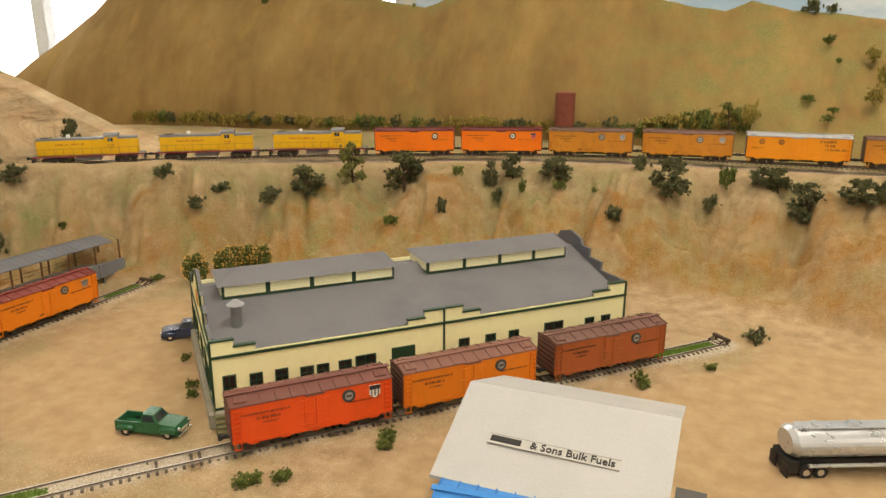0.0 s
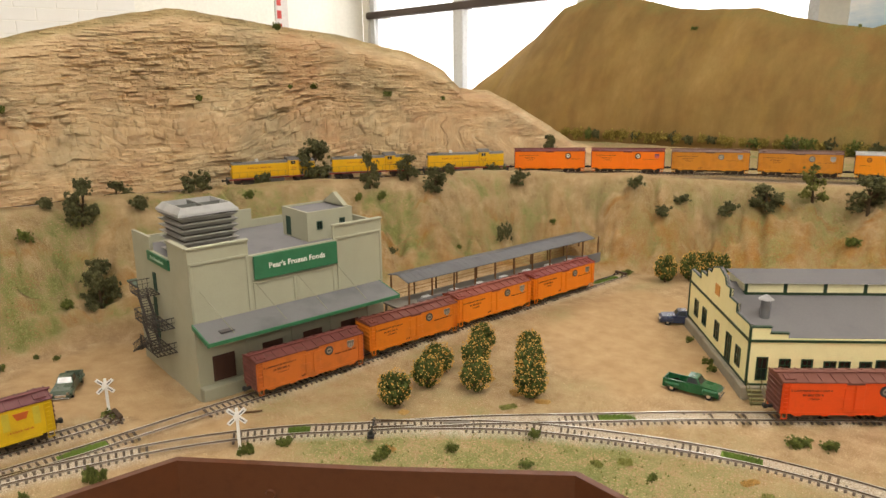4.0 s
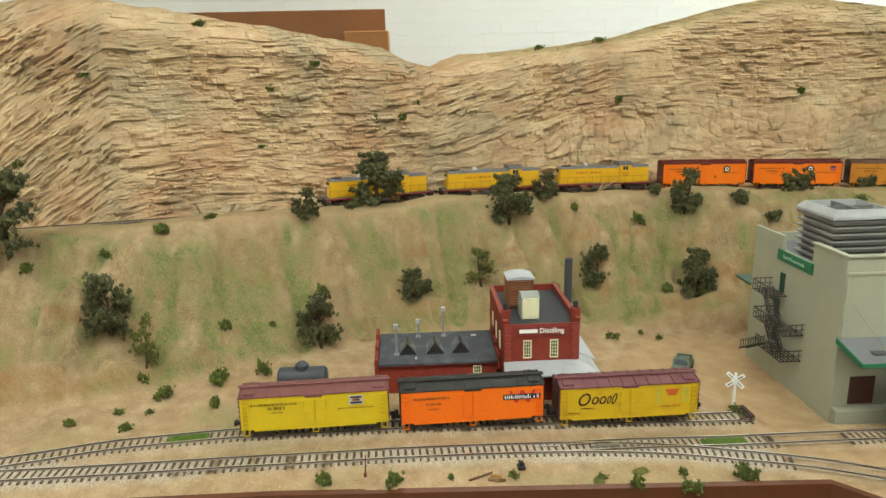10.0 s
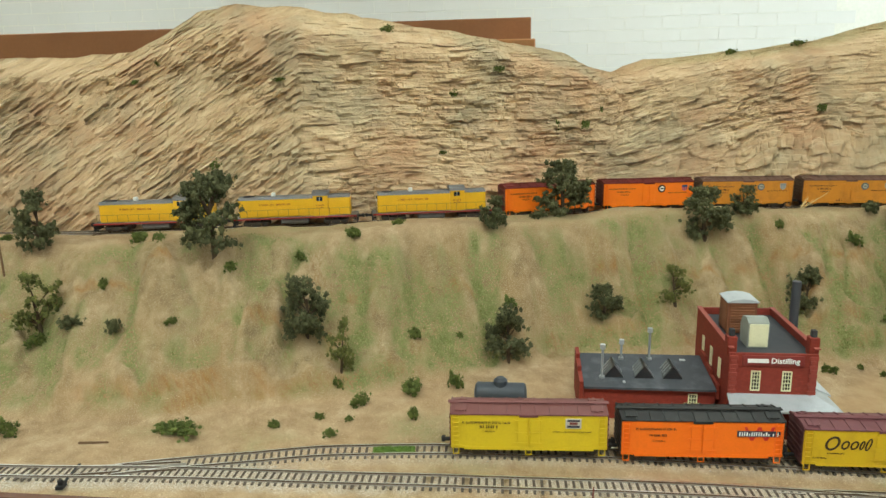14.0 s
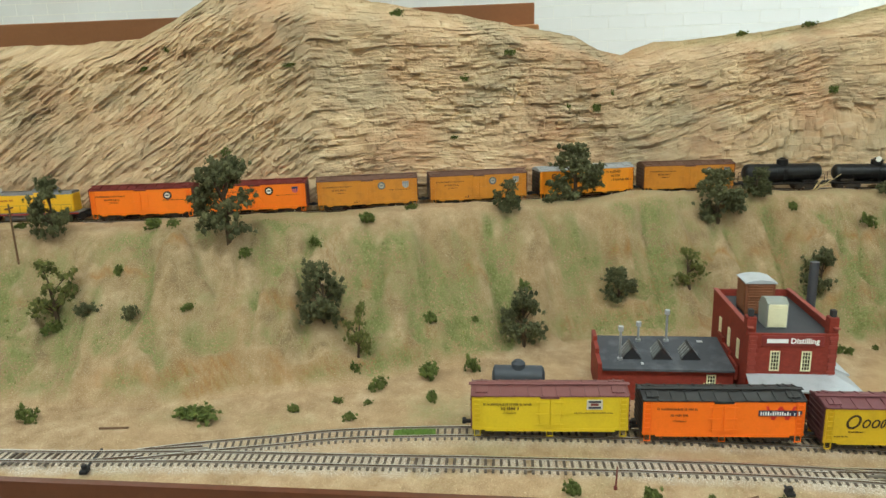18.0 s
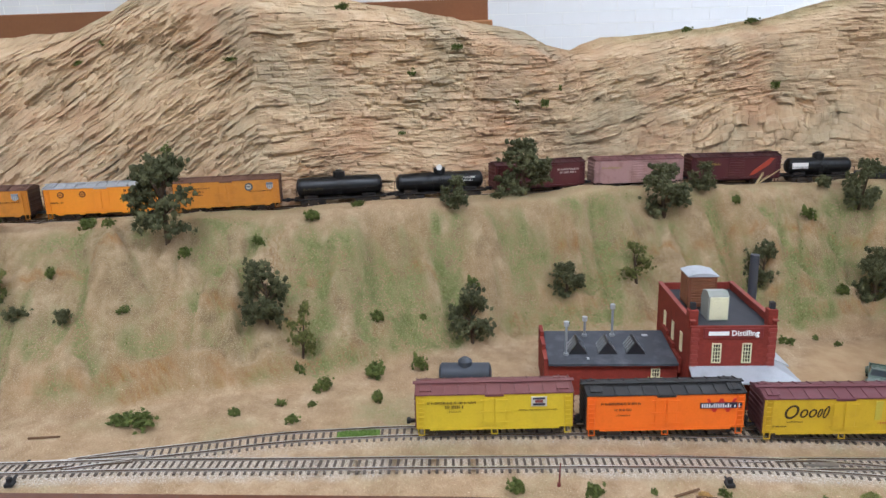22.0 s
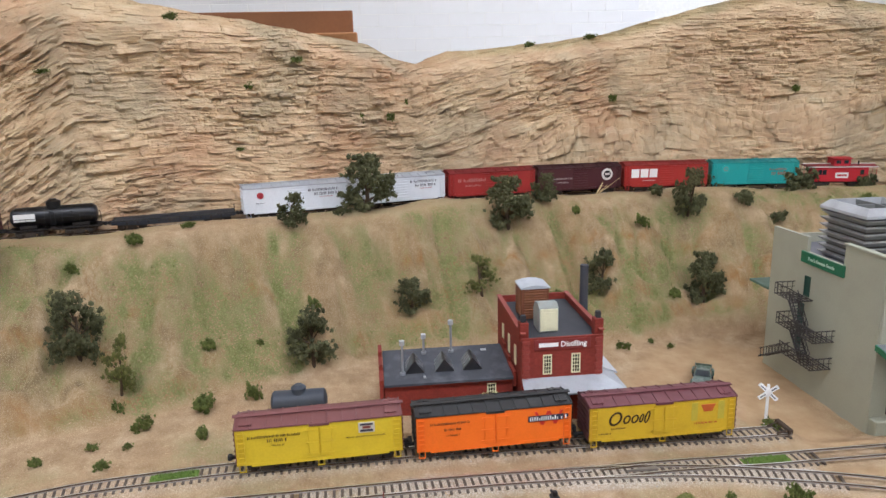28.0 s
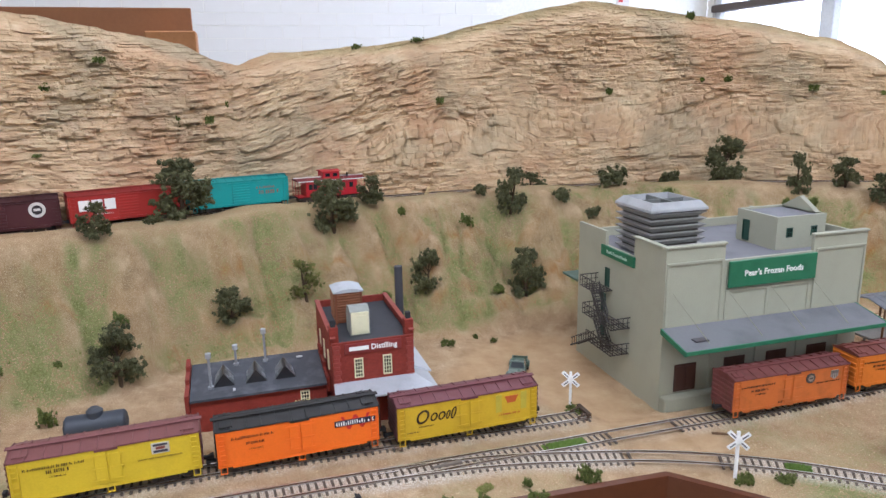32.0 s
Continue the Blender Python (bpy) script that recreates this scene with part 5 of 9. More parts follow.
def letters_block(car, a0, a1, z0, z1, colour, n):
    """Large plain letter-sized blocks."""
    for k in range(n):
        w = (a1 - a0) / n
        part("letter_block", Shape().cbox(-(a0 + (k + 0.86) * w), -(a0 + k * w), 0.0165, 0.0172, z0, z1, 0.0006), paint(colour, 0.5, amount=0.1), car, "large plain white letter block")


G = "cars of the moving freight train"
dark, pale = "2b221c", "e9e5da"
SIDE = ((-0.062, -0.022, 0.034, 0.0358, dark), (-0.050, -0.030, 0.029, 0.0312, dark), (-0.045, -0.032, 0.025, 0.0268, dark), (0.030, 0.060, 0.027, 0.0282, dark))
ROUND = ((0.037, 0.034, 0.0058, dark, pale),)
TRAIN_CARS = [locomotive(G), locomotive(G), locomotive(G)]
c = house_car("reefer", "bright orange refrigerator car with a maroon roof and round emblem", "f07a12", "6b2722", "5a211e", marks=SIDE, discs=ROUND, fade=0.08, group=G)
TRAIN_CARS.append(c)
c = house_car("reefer", "bright orange refrigerator car with maroon roof, emblem and shield", "f07a12", "6b2722", "5a211e", marks=SIDE, discs=((0.020, 0.034, 0.0058, dark, pale),), fade=0.08, group=G)
shield(c, 0.056, 0.034, 0.0042, 0.0048, "33406a", "d86a6a")
TRAIN_CARS.append(c)
for k in range(2):
    c = house_car("reefer", "dull weathered orange refrigerator car with a brown roof", "c98428", "6e5143", "4a3329", marks=SIDE + ((-0.020, -0.012, 0.011, 0.0145, dark),), discs=((0.020, 0.034, 0.0055, "6a6a66", "a8a49a"),), fade=0.35, group=G)
    shield(c, 0.054, 0.034, 0.0044, 0.0050, "8d9096", "a9a9a2")
    TRAIN_CARS.append(c)
c = house_car("reefer", "amber refrigerator car with a silver roof and large black lettering", "e8921c", "a9aaa8", "2a2522", fade=0.08, group=G, half=0.074,
              marks=((0.030, 0.052, 0.036, 0.0392, dark), (0.038, 0.052, 0.030, 0.0332, dark), (0.038, 0.070, 0.024, 0.0272, dark), (-0.066, -0.050, 0.024, 0.0255, dark)), discs=((-0.052, 0.035, 0.0042, "7a4a20", "c98428"), (-0.024, 0.035, 0.0042, "7a4a20", "c98428")))
TRAIN_CARS.append(c)
c = house_car("reefer", "dusty orange refrigerator car with a brown roof", "c8842a", "70513f", "5a3a2a", marks=SIDE, discs=((0.030, 0.034, 0.0055, "5a5a58", "b8b4a8"),), fade=0.3, group=G)
shield(c, 0.058, 0.034, 0.0044, 0.0050, "6d7078", "a9a9a2")
TRAIN_CARS.append(c)
TRAIN_CARS.append(tank_car("black tank car with a low dome and faint yellow lettering", marks=((-0.05, -0.022, 0.024, 0.0262, "6a6238"),), length=0.120, group=G))
TRAIN_CARS.append(tank_car("black tank car with white lettering and a round badge", badge=(-0.002, 0.046), marks=((0.022, 0.05, 0.029, 0.0315, pale), (0.026, 0.046, 0.0245, 0.027, pale)), length=0.128, radius=0.0125, group=G))
c = house_car("boxcar", "dark maroon boxcar with pale lettering", "5b2c2c", "4a2626", kind="box", marks=((0.026, 0.06, 0.032, 0.0352, "c9b8ac"), (0.03, 0.056, 0.0275, 0.0305, "c9b8ac"), (-0.055, -0.03, 0.020, 0.022, "a08a80")), fade=0.2, group=G)
TRAIN_CARS.append(c)
c = house_car("boxcar", "faded pinkish maroon boxcar, chalky and worn", "a98680", "7b5552", kind="box", marks=((-0.06, -0.03, 0.031, 0.034, "a8925e"), (0.024, 0.05, 0.026, 0.036, "a58a5a")), fade=0.5, group=G)
TRAIN_CARS.append(c)
c = house_car("boxcar", "dark maroon boxcar with yellow lettering and a red feather stripe", "53282a", "432224", kind="box", marks=((-0.06, -0.026, 0.031, 0.0345, "a08a3a"),), fade=0.2, group=G)
part("feather_stripe", Shape().prism([(-0.060, 0.040), (-0.054, 0.041), (-0.026, 0.020), (-0.022, 0.014), (-0.030, 0.016), (-0.052, 0.030)], "y", 0.0165, 0.0172), paint("a8432c", 0.6), c, "slanting red stripe")
TRAIN_CARS.append(c)
TRAIN_CARS.append(tank_car("short black tank car with a white placard", panel=(-0.044, -0.020, 0.022, 0.031), length=0.10, radius=0.0125, group=G))
TRAIN_CARS.append(flat_car(G))
for k in range(2):
    c = house_car("boxcar", "silver boxcar with a red spot and red and black lettering", "dfe2e4", "a9acae", kind="box", half=0.0715, fade=0.06, group=G,
                  marks=((0.016, 0.058, 0.0345, 0.0380, "4a4650"), (0.024, 0.056, 0.0285, 0.0322, "4a4650"), (0.030, 0.050, 0.0252, 0.0266, "b03a3a"), (-0.056, -0.044, 0.0225, 0.0238, "55585c")), discs=((-0.050, 0.0335, 0.0045, "a02a30", "8a2228"),))
    TRAIN_CARS.append(c)
TRAIN_CARS.append(house_car("boxcar", "brick red boxcar with pale worn lettering", "9c2f2a", "7d2724", kind="box", marks=((-0.056, -0.012, 0.030, 0.035, "c08a80"), (-0.045, -0.02, 0.023, 0.0255, "c08a80")), fade=0.15, group=G))
TRAIN_CARS.append(house_car("boxcar", "dark maroon boxcar with a round white and black emblem", "4d2629", "3f2022", kind="box", marks=((-0.05, -0.014, 0.026, 0.0285, "b5aaa4"), (-0.04, -0.02, 0.020, 0.022, "b5aaa4")), discs=((0.046, 0.0315, 0.0095, "d8d4cc", "2a2626"),), fade=0.15, group=G))
c = house_car("boxcar", "red boxcar with large white initials blocks", "a8322a", "8a2a24", kind="box", marks=((-0.04, -0.02, 0.018, 0.0195, pale),), discs=((0.046, 0.032, 0.007, "b8463c", "8f2f28"),), fade=0.12, group=G)
letters_block(c, -0.060, -0.014, 0.0235, 0.0375, "efece4", 3)
TRAIN_CARS.append(c)
TRAIN_CARS.append(house_car("boxcar", "turquoise boxcar with faint red lettering", "2f9c97", "2a8a86", kind="box", marks=((0.022, 0.05, 0.031, 0.034, "a06a5e"), (0.026, 0.056, 0.023, 0.028, "a8604e")), discs=((-0.05, 0.034, 0.0065, "3aa8a2", "7a8f8a"),), fade=0.1, group=G))
TRAIN_CARS.append(caboose(G))
ENDS = [0, 0.190, 0.386, 0.579, 0.735, 0.892, 1.048, 1.209, 1.377, 1.536, 1.682, 1.824, 1.985, 2.144, 2.299, 2.418, 2.584, 2.737, 2.889, 3.039, 3.188, 3.340, 3.493, 3.622]
TRAIN = [(car, a, b) for car, a, b in zip(TRAIN_CARS, ENDS, ENDS[1:])]


# ---- cars that stand on the lower tracks ----
def on_track(line, dist, flip=False):
    """Pose on a lower line at that many metres from its start."""
    s = lengths(line)
    x, y = np.interp(dist, s, line[:, 0]), np.interp(dist, s, line[:, 1])
    x2, y2 = np.interp(dist + 0.06, s, line[:, 0]), np.interp(dist + 0.06, s, line[:, 1])
    x1, y1 = np.interp(dist - 0.06, s, line[:, 0]), np.interp(dist - 0.06, s, line[:, 1])
    return pose(float(x), float(y), float(flat_z(y)) + 0.0065, 0, 0, math.degrees(math.atan2(y2 - y1, x2 - x1)) + (180 if flip else 0))


def dist_at(line, y):
    i = np.abs(line[:, 1] - y).argmin()
    return float(lengths(line)[i])


Y3 = "cars on the distillery siding"
c = house_car("reefer", "bright yellow refrigerator car with a dull maroon roof", "cfb31e", "6d423e", "5c3430", marks=((-0.060, -0.016, 0.0345, 0.0366, dark), (-0.044, -0.028, 0.030, 0.0328, dark), (-0.042, -0.030, 0.0262, 0.0276, dark), (0.022, 0.056, 0.0268, 0.0278, dark)), fade=0.1, group=Y3, walkway="6f4442", tabs=False)
part("poster", Shape().box(-0.047, -0.033, 0.0165, 0.0171, 0.0305, 0.0400), paint("c2bdae", 0.5, amount=0.15), c, "square printed herald")
part("poster_print", Shape().box(-0.0455, -0.0345, 0.0170, 0.0174, 0.0315, 0.0335).box(-0.0455, -0.0345, 0.0170, 0.0174, 0.0372, 0.0390), paint("3a3a44", 0.5), c)
part("poster_mark", Shape().box(-0.0435, -0.0365, 0.0170, 0.0174, 0.0343, 0.0366), paint("7c3f3a", 0.5), c)
c.matrix_basis = on_track(STILL, dist_at(STILL, -0.5255), True)
c = house_car("reefer", "orange refrigerator car with a black roof and red herald", "ea6f12", "232220", "1f1d1b", marks=((-0.058, -0.022, 0.0345, 0.0366, dark), (-0.046, -0.030, 0.0285, 0.0305, dark), (-0.044, -0.032, 0.0232, 0.0248, dark)), fade=0.06, group=Y3, tabs=False)
vee = Shape()
for k in range(4):
    a = 0.040 + k * 0.006
    d = 0.003 if k % 2 == 0 else -0.003
    vee.prism([(-a - 0.0012 + d, 0.0385), (-a + 0.0012 + d, 0.0385), (-a - 0.003 + 0.0012 - d + 0.003, 0.0255), (-a - 0.003 - 0.0012 - d + 0.003, 0.0255)], "y", 0.0165, 0.0171)
part("herald_zigzag", vee, paint("c8322a", 0.5, amount=0.1), c, "red zigzag herald")
part("herald_band", Shape().box(-0.067, -0.030, 0.0169, 0.0176, 0.0295, 0.0348), paint("23233a", 0.5), c)
part("herald_letters", bars(Shape(), 0.0315, 0.0655, 0.0303, 0.0340, 0.0176, seed=9), paint("f0eee8", 0.5, amount=0.1), c, "white lettering on a dark band")
c.matrix_basis = on_track(STILL, dist_at(STILL, -0.3695), True)
c = house_car("reefer", "mustard yellow refrigerator car with a maroon roof and dark script", "c8a51c", "66393c", "523030", marks=((-0.05, -0.036, 0.0205, 0.0217, dark), (-0.062, -0.05, 0.016, 0.0172, dark), (0.030, 0.052, 0.0185, 0.0205, "b0502a")), fade=0.2, group=Y3, tabs=False)
script = paint("3a2c1c", 0.5)


def slanted_oval(a, z, rx, rz, thick):
    """A slanted oval stroke on the car's side."""
    n, v, f = 28, [], []
    for y in (0.0165, 0.0170):
        for g in (0.0, thick):
            for k in range(n):
                t = 2 * math.pi * k / n
                u, w = math.cos(t) * (rx - g), math.sin(t) * (rz - g)
                v.append((-(a + u + 0.28 * w), y, z + w))
    for k in range(n):
        m = (k + 1) % n
        f += [(2 * n + k, 2 * n + m, 3 * n + m, 3 * n + k), (k, n + k, n + m, m), (k, m, 2 * n + m, 2 * n + k), (n + k, 3 * n + k, 3 * n + m, n + m)]
    return Shape().add(v, f)


for a, z, rx, rz, th in ((-0.0460, 0.0305, 0.0060, 0.0068, 0.0019), (-0.0352, 0.0290, 0.0034, 0.0042, 0.0014), (-0.0275, 0.0290, 0.0034, 0.0042, 0.0014), (-0.0212, 0.0292, 0.0020, 0.0044, 0.0012), (-0.0158, 0.0300, 0.0024, 0.0060, 0.0013)):
    part("script_shape", slanted_oval(a, z, rx, rz, th), script, c, "dark brown slanted oval stroke")
part("trophy", Shape().prism([(-0.036, 0.0375), (-0.050, 0.0375), (-0.047, 0.0305), (-0.039, 0.0305)], "y", 0.0165, 0.0171), paint("b85a24", 0.5), c, "orange-red tapered emblem")
part("side_panel", Shape().box(-0.0330, -0.0270, 0.0165, 0.0169, 0.022, 0.040).box(-0.0590, -0.0530, 0.0165, 0.0169, 0.022, 0.040), paint("b8a838", 0.6), c, "pale olive side stripes")
c.matrix_basis = on_track(STILL, dist_at(STILL, -0.2105), True)
for c in [o for o in bpy.data.objects if o.parent is None and o.get("group") == Y3]:
    body = next(o for o in c.children if o.name.startswith("body"))
    part("stirrup_step", Shape().box(-0.0030, -0.0022, 0.0160, 0.0168, 0.0040, 0.0095).box(0.0022, 0.0030, 0.0160, 0.0168, 0.0040, 0.0095).box(-0.0030, 0.0030, 0.0160, 0.0168, 0.0036, 0.0044), body.data.materials[0], c)

P3 = "cars on the frozen food siding"
for k, (y, body, roof, fade) in enumerate(((0.122, "c0682c", "6a3a36", 0.5), (0.270, "d07420", "6d3a30", 0.25), (0.416, "dd7c1e", "7a3a2c", 0.15), (0.565, "dd7a1a", "7a3128", 0.1))):
    c = house_car("reefer", ["rusty faded orange refrigerator car with a maroon roof", "orange refrigerator car with a maroon roof and round emblem"][k > 0], body, roof, roof if k == 0 else None, marks=SIDE + ((-0.016, -0.008, 0.012, 0.0155, dark),), discs=((0.022, 0.034, 0.0055, "4a443e", "8a8074"),), fade=fade, group=P3)
    shield(c, 0.052, 0.034, 0.0044, 0.0050, "6d6660", "9a948a")
    c.matrix_basis = on_track(PLANT, dist_at(PLANT, y), True)

H3 = "cars beside the packing house"
for k, (y, body, roof, ends, fade) in enumerate(((0.469, "dd4f1c", "6e4238", "5a2a22", 0.12), (0.585, "d9771e", "7a5346", "4a2a20", 0.15), (0.700, "9c5028", "6d4c42", "5a3226", 0.4))):
    c = house_car("reefer", ["red-orange refrigerator car with a brown roof", "orange refrigerator car with a dusty brown roof", "rust brown weathered refrigerator car"][k], body, roof, ends, marks=SIDE, discs=((0.030, 0.034, 0.0060, "3f3c3c", "908a82"),), fade=fade, group=H3)
    if k == 0:
        shield(c, 0.054, 0.0335, 0.0050, 0.0062, "2b2624", "d8d2c8")
    c.matrix_basis = on_track(MAIN, dist_at(MAIN, y), True)

c = house_car("boxcar", "bright blue boxcar with an open door and round white emblem", "1c6bb2", "2f7dc2", "1c6bb2", kind="box", marks=((-0.058, -0.036, 0.034, 0.0368, pale), (-0.058, -0.030, 0.0292, 0.032, pale), (-0.058, -0.040, 0.0235, 0.0250, pale), (-0.058, -0.044, 0.019, 0.0202, "b8ccd8"), (-0.036, -0.028, 0.017, 0.0215, "9fbcd0")),
              discs=((0.043, 0.0265, 0.0135, "e8ecee", "1f74bd"),), fade=0.05, doorway=(-0.012, 0.0095))
# Added liner whose near-black colour paints the shade behind the open door.
liner = Shape().box(-0.030, 0.030, -0.0155, -0.0145, 0.0105, 0.0400).box(-0.030, 0.030, -0.0150, 0.0150, 0.0100, 0.0112).box(-0.0096, -0.0090, -0.015, 0.0162, 0.0108, 0.0395).box(0.0114, 0.0121, -0.015, 0.0162, 0.0108, 0.0395).box(-0.030, 0.030, -0.0150, 0.0150, 0.0388, 0.0396)
part("interior", liner, paint("14110f", 0.9, amount=0.1), c, "near-black liner painted as the shade behind the open door")
part("emblem_figure", Shape().prism([(-0.038, 0.019), (-0.048, 0.019), (-0.047, 0.026), (-0.0445, 0.030), (-0.0445, 0.0345), (-0.040, 0.034), (-0.039, 0.030), (-0.0375, 0.026)], "y", 0.0165, 0.0184), paint("eef0f0", 0.5, amount=0.05), c, "white plain animal-like figure")
c.matrix_basis = on_track(FUEL, float(np.interp(-0.088, FUEL[:, 0], lengths(FUEL))), True)

# ---- track: ties, rails and fittings ----
def line_frame(line, d, s=None):
    s = lengths(line) if s is None else s
    x, y = np.interp(d, s, line[:, 0]), np.interp(d, s, line[:, 1])
    x2, y2 = np.interp(d + 0.004, s, line[:, 0]), np.interp(d + 0.004, s, line[:, 1])
    x1, y1 = np.interp(d - 0.004, s, line[:, 0]), np.interp(d - 0.004, s, line[:, 1])
    return float(x), float(y), math.atan2(y2 - y1, x2 - x1)


def rail_strip(line, side, z_of, step=0.006, foot=True):
    """One rail: a narrow head on a wider foot, swept along the line."""
    s = lengths(line)
    n = max(2, int(s[-1] / step))
    prof = [(-0.0010, 0), (0.0010, 0), (0.0003, 0.0008), (0.00055, 0.0023), (-0.00055, 0.0023), (-0.0003, 0.0008)]
    v, f = [], []
    for i in range(n + 1):
        x, y, a = line_frame(line, s[-1] * i / n, s)
        nx, ny = -math.sin(a), math.cos(a)
        z = z_of(x, y)
        v += [(x + nx * (side + p), y + ny * (side + p), z + h) for p, h in prof]
    for i in range(n):
        for k in range(6):
            a, b = i * 6 + k, i * 6 + (k + 1) % 6
            f.append((a, b, b + 6, a + 6))
    return Shape().add(v, f)


tie_mesh = Shape().cbox(-0.0012, 0.0012, -0.0128, 0.0128, 0, 0.0020, 0.0003).mesh("tie", TIE)
road = lambda y: -0.078 < y < -0.008
for key, line in LOWER.items():
    track = thing("track", pose(0, 0, 0), {"main": "curved model track with grey ballast and dark ties", "fuel": "model spur track towards the fuel dealer", "plant": "model siding beside the frozen food plant",
                                           "still": "weathered model siding behind the distillery cars"}[key], "track", kind="structure")
    s = lengths(line)
    n = int(s[-1] / 0.0068)
    for k in range(n):
        x, y, a = line_frame(line, (k + 0.5) * s[-1] / n, s)
        if key in ("main", "plant") and road(y):
            continue
        if key == "fuel" and k < 9 or key == "plant" and k < 10 or key == "still" and k < 9:
            continue
        part("tie", tie_mesh, None, track, m=pose(x, y, float(flat_z(y)) + 0.0018, 0, 0, math.degrees(a) + random.uniform(-1.2, 1.2)))
    for side in (-0.0083, 0.0083):
        part("rail", rail_strip(line, side, lambda x, y: float(flat_z(y)) + 0.0037), RAIL, track)
    if key in ("still", "plant", "main"):
        x, y, a = line_frame(line, s[-1] - 0.004, s)
        stop = part("bumper", Shape().box(-0.002, 0.002, -0.012, 0.012, 0.006, 0.009).box(-0.010, 0.0, -0.0095, -0.0075, 0.0, 0.002).tube((-0.012, -0.008, 0.004), (0, -0.008, 0.008), 0.001).tube((-0.012, 0.008, 0.004), (0, 0.008, 0.008), 0.001)
                    .box(-0.001, 0.001, -0.009, -0.007, 0, 0.009).box(-0.001, 0.001, 0.007, 0.009, 0, 0.009), paint("4a3a2c", 0.8), track, "rusty track bumper", m=pose(x, y, float(flat_z(y)) + 0.002, 0, 0, math.degrees(a)))
# guard rails and points where the lines part
for label, px_, py_, ang in (("points by the distillery", -0.7775, -0.262, 93), ("points by the orange grove", -0.594, 0.168, 49), ("points at the far siding", -0.765, -0.865, 100)):
    sw = thing("switch_points", pose(px_, py_, float(flat_z(py_)) + 0.0038, 0, 0, ang), "bright metal switch rails and frog between the tracks", "track switch", "track switches")
    for sgn in (-1, 1):
        part("guard_rail", Shape().cbox(-0.022, 0.022, sgn * 0.0066 - 0.0004, sgn * 0.0066 + 0.0004, 0, 0.0021, 0.0002), RAIL, sw)
        part("point_blade", Shape().add([(-0.075, sgn * 0.0078, 0), (-0.075, sgn * 0.0074, 0), (-0.03, sgn * 0.0045, 0), (-0.03, sgn * 0.0055, 0), (-0.075, sgn * 0.0078, 0.0021), (-0.075, sgn * 0.0074, 0.0021), (-0.03, sgn * 0.0045, 0.0021), (-0.03, sgn * 0.0055, 0.0021)],
                                        [(0, 1, 2, 3), (4, 7, 6, 5), (0, 4, 5, 1), (1, 5, 6, 2), (2, 6, 7, 3), (3, 7, 4, 0)]), RAIL, sw)
    part("frog", Shape().add([(0.0, 0.0, 0), (0.028, 0.0028, 0), (0.028, -0.0028, 0), (0.0, 0.0, 0.0021), (0.028, 0.0028, 0.0021), (0.028, -0.0028, 0.0021)], [(0, 1, 2), (3, 5, 4), (0, 3, 4, 1), (1, 4, 5, 2), (2, 5, 3, 0)]), paint("8a8378", 0.55, metal=0.4), sw)
    part("throw_bar", Shape().box(-0.0735, -0.0715, -0.022, 0.014, -0.001, 0.0006), BLACK, sw)
    part("switch_stand", Shape().cbox(-0.076, -0.069, -0.027, -0.019, -0.002, 0.0015, 0.0005).cbox(-0.0745, -0.0705, -0.025, -0.021, 0.001, 0.0055, 0.0006), BLACK, sw, "small black switch machine")

up = thing("upper_track", pose(0, 0, 0), "model main line along the embankment top", "track", kind="structure")
seg = UPPER[(UPPER_S > 0.5) & (UPPER_S < 9.4)]
for side in (-0.0083, 0.0083):
    part("rail", rail_strip(seg, side, lambda x, y: float(rail_z(near_upper(np.array([x]), np.array([y]))[0][0])) - 0.0022, 0.015), RAIL, up)
ties = Shape()
us = lengths(seg)
for k in range(int(us[-1] / 0.0072)):
    x, y, a = line_frame(seg, k * 0.0072 + 0.003, us)
    ties.box(-0.0012, 0.0012, -0.0125, 0.0125, 0, 0.0016, pose(x, y, float(rail_z(k * 0.0072 + 0.503)) - 0.0042, 0, 0, math.degrees(a)))
t_ob = part("ties", ties, paint("75664f", 0.95, "94887a", 0.5), up)
tagged(t_ob, kind="stuff")


def on_ground(x, y, ang=0.0, dz=0.0):
    return pose(x, y, height_at(x, y) + dz, 0, 0, ang)


# ---- windows and doors of the model buildings ----
PANE = paint("1d2622", 0.12, amount=0.0, spec=0.6)


def model_window(parent, m, w, h, frame, nx=2, nz=3, name="window", glass=None, bar=0.0006):
    """A recess-like dark pane with frame and glazing bars; the wall is the x z plane, seen from -y."""
    win = part(name, Shape().box(-w / 2, w / 2, -0.0003, 0.0006, 0, h), glass or PANE, parent, m=m)
    f = Shape()
    for x0, x1, z0, z1 in ((-w / 2 - bar, -w / 2 + bar, -bar, h + bar), (w / 2 - bar, w / 2 + bar, -bar, h + bar), (-w / 2, w / 2, -bar, bar), (-w / 2, w / 2, h - bar, h + bar)):
        f.box(x0, x1, -0.0011, 0.0004, z0, z1)
    part("frame", f, frame, win)
    g = Shape()
    for k in range(1, nx):
        x = -w / 2 + w * k / nx
        g.box(x - bar * 0.5, x + bar * 0.5, -0.0008, 0, 0, h)
    for k in range(1, nz):
        z = h * k / nz
        g.box(-w / 2, w / 2, -0.0008, 0, z - bar * 0.5, z + bar * 0.5)
    if nx > 1 or nz > 1:
        part("muntin", g, frame, win)
    return win


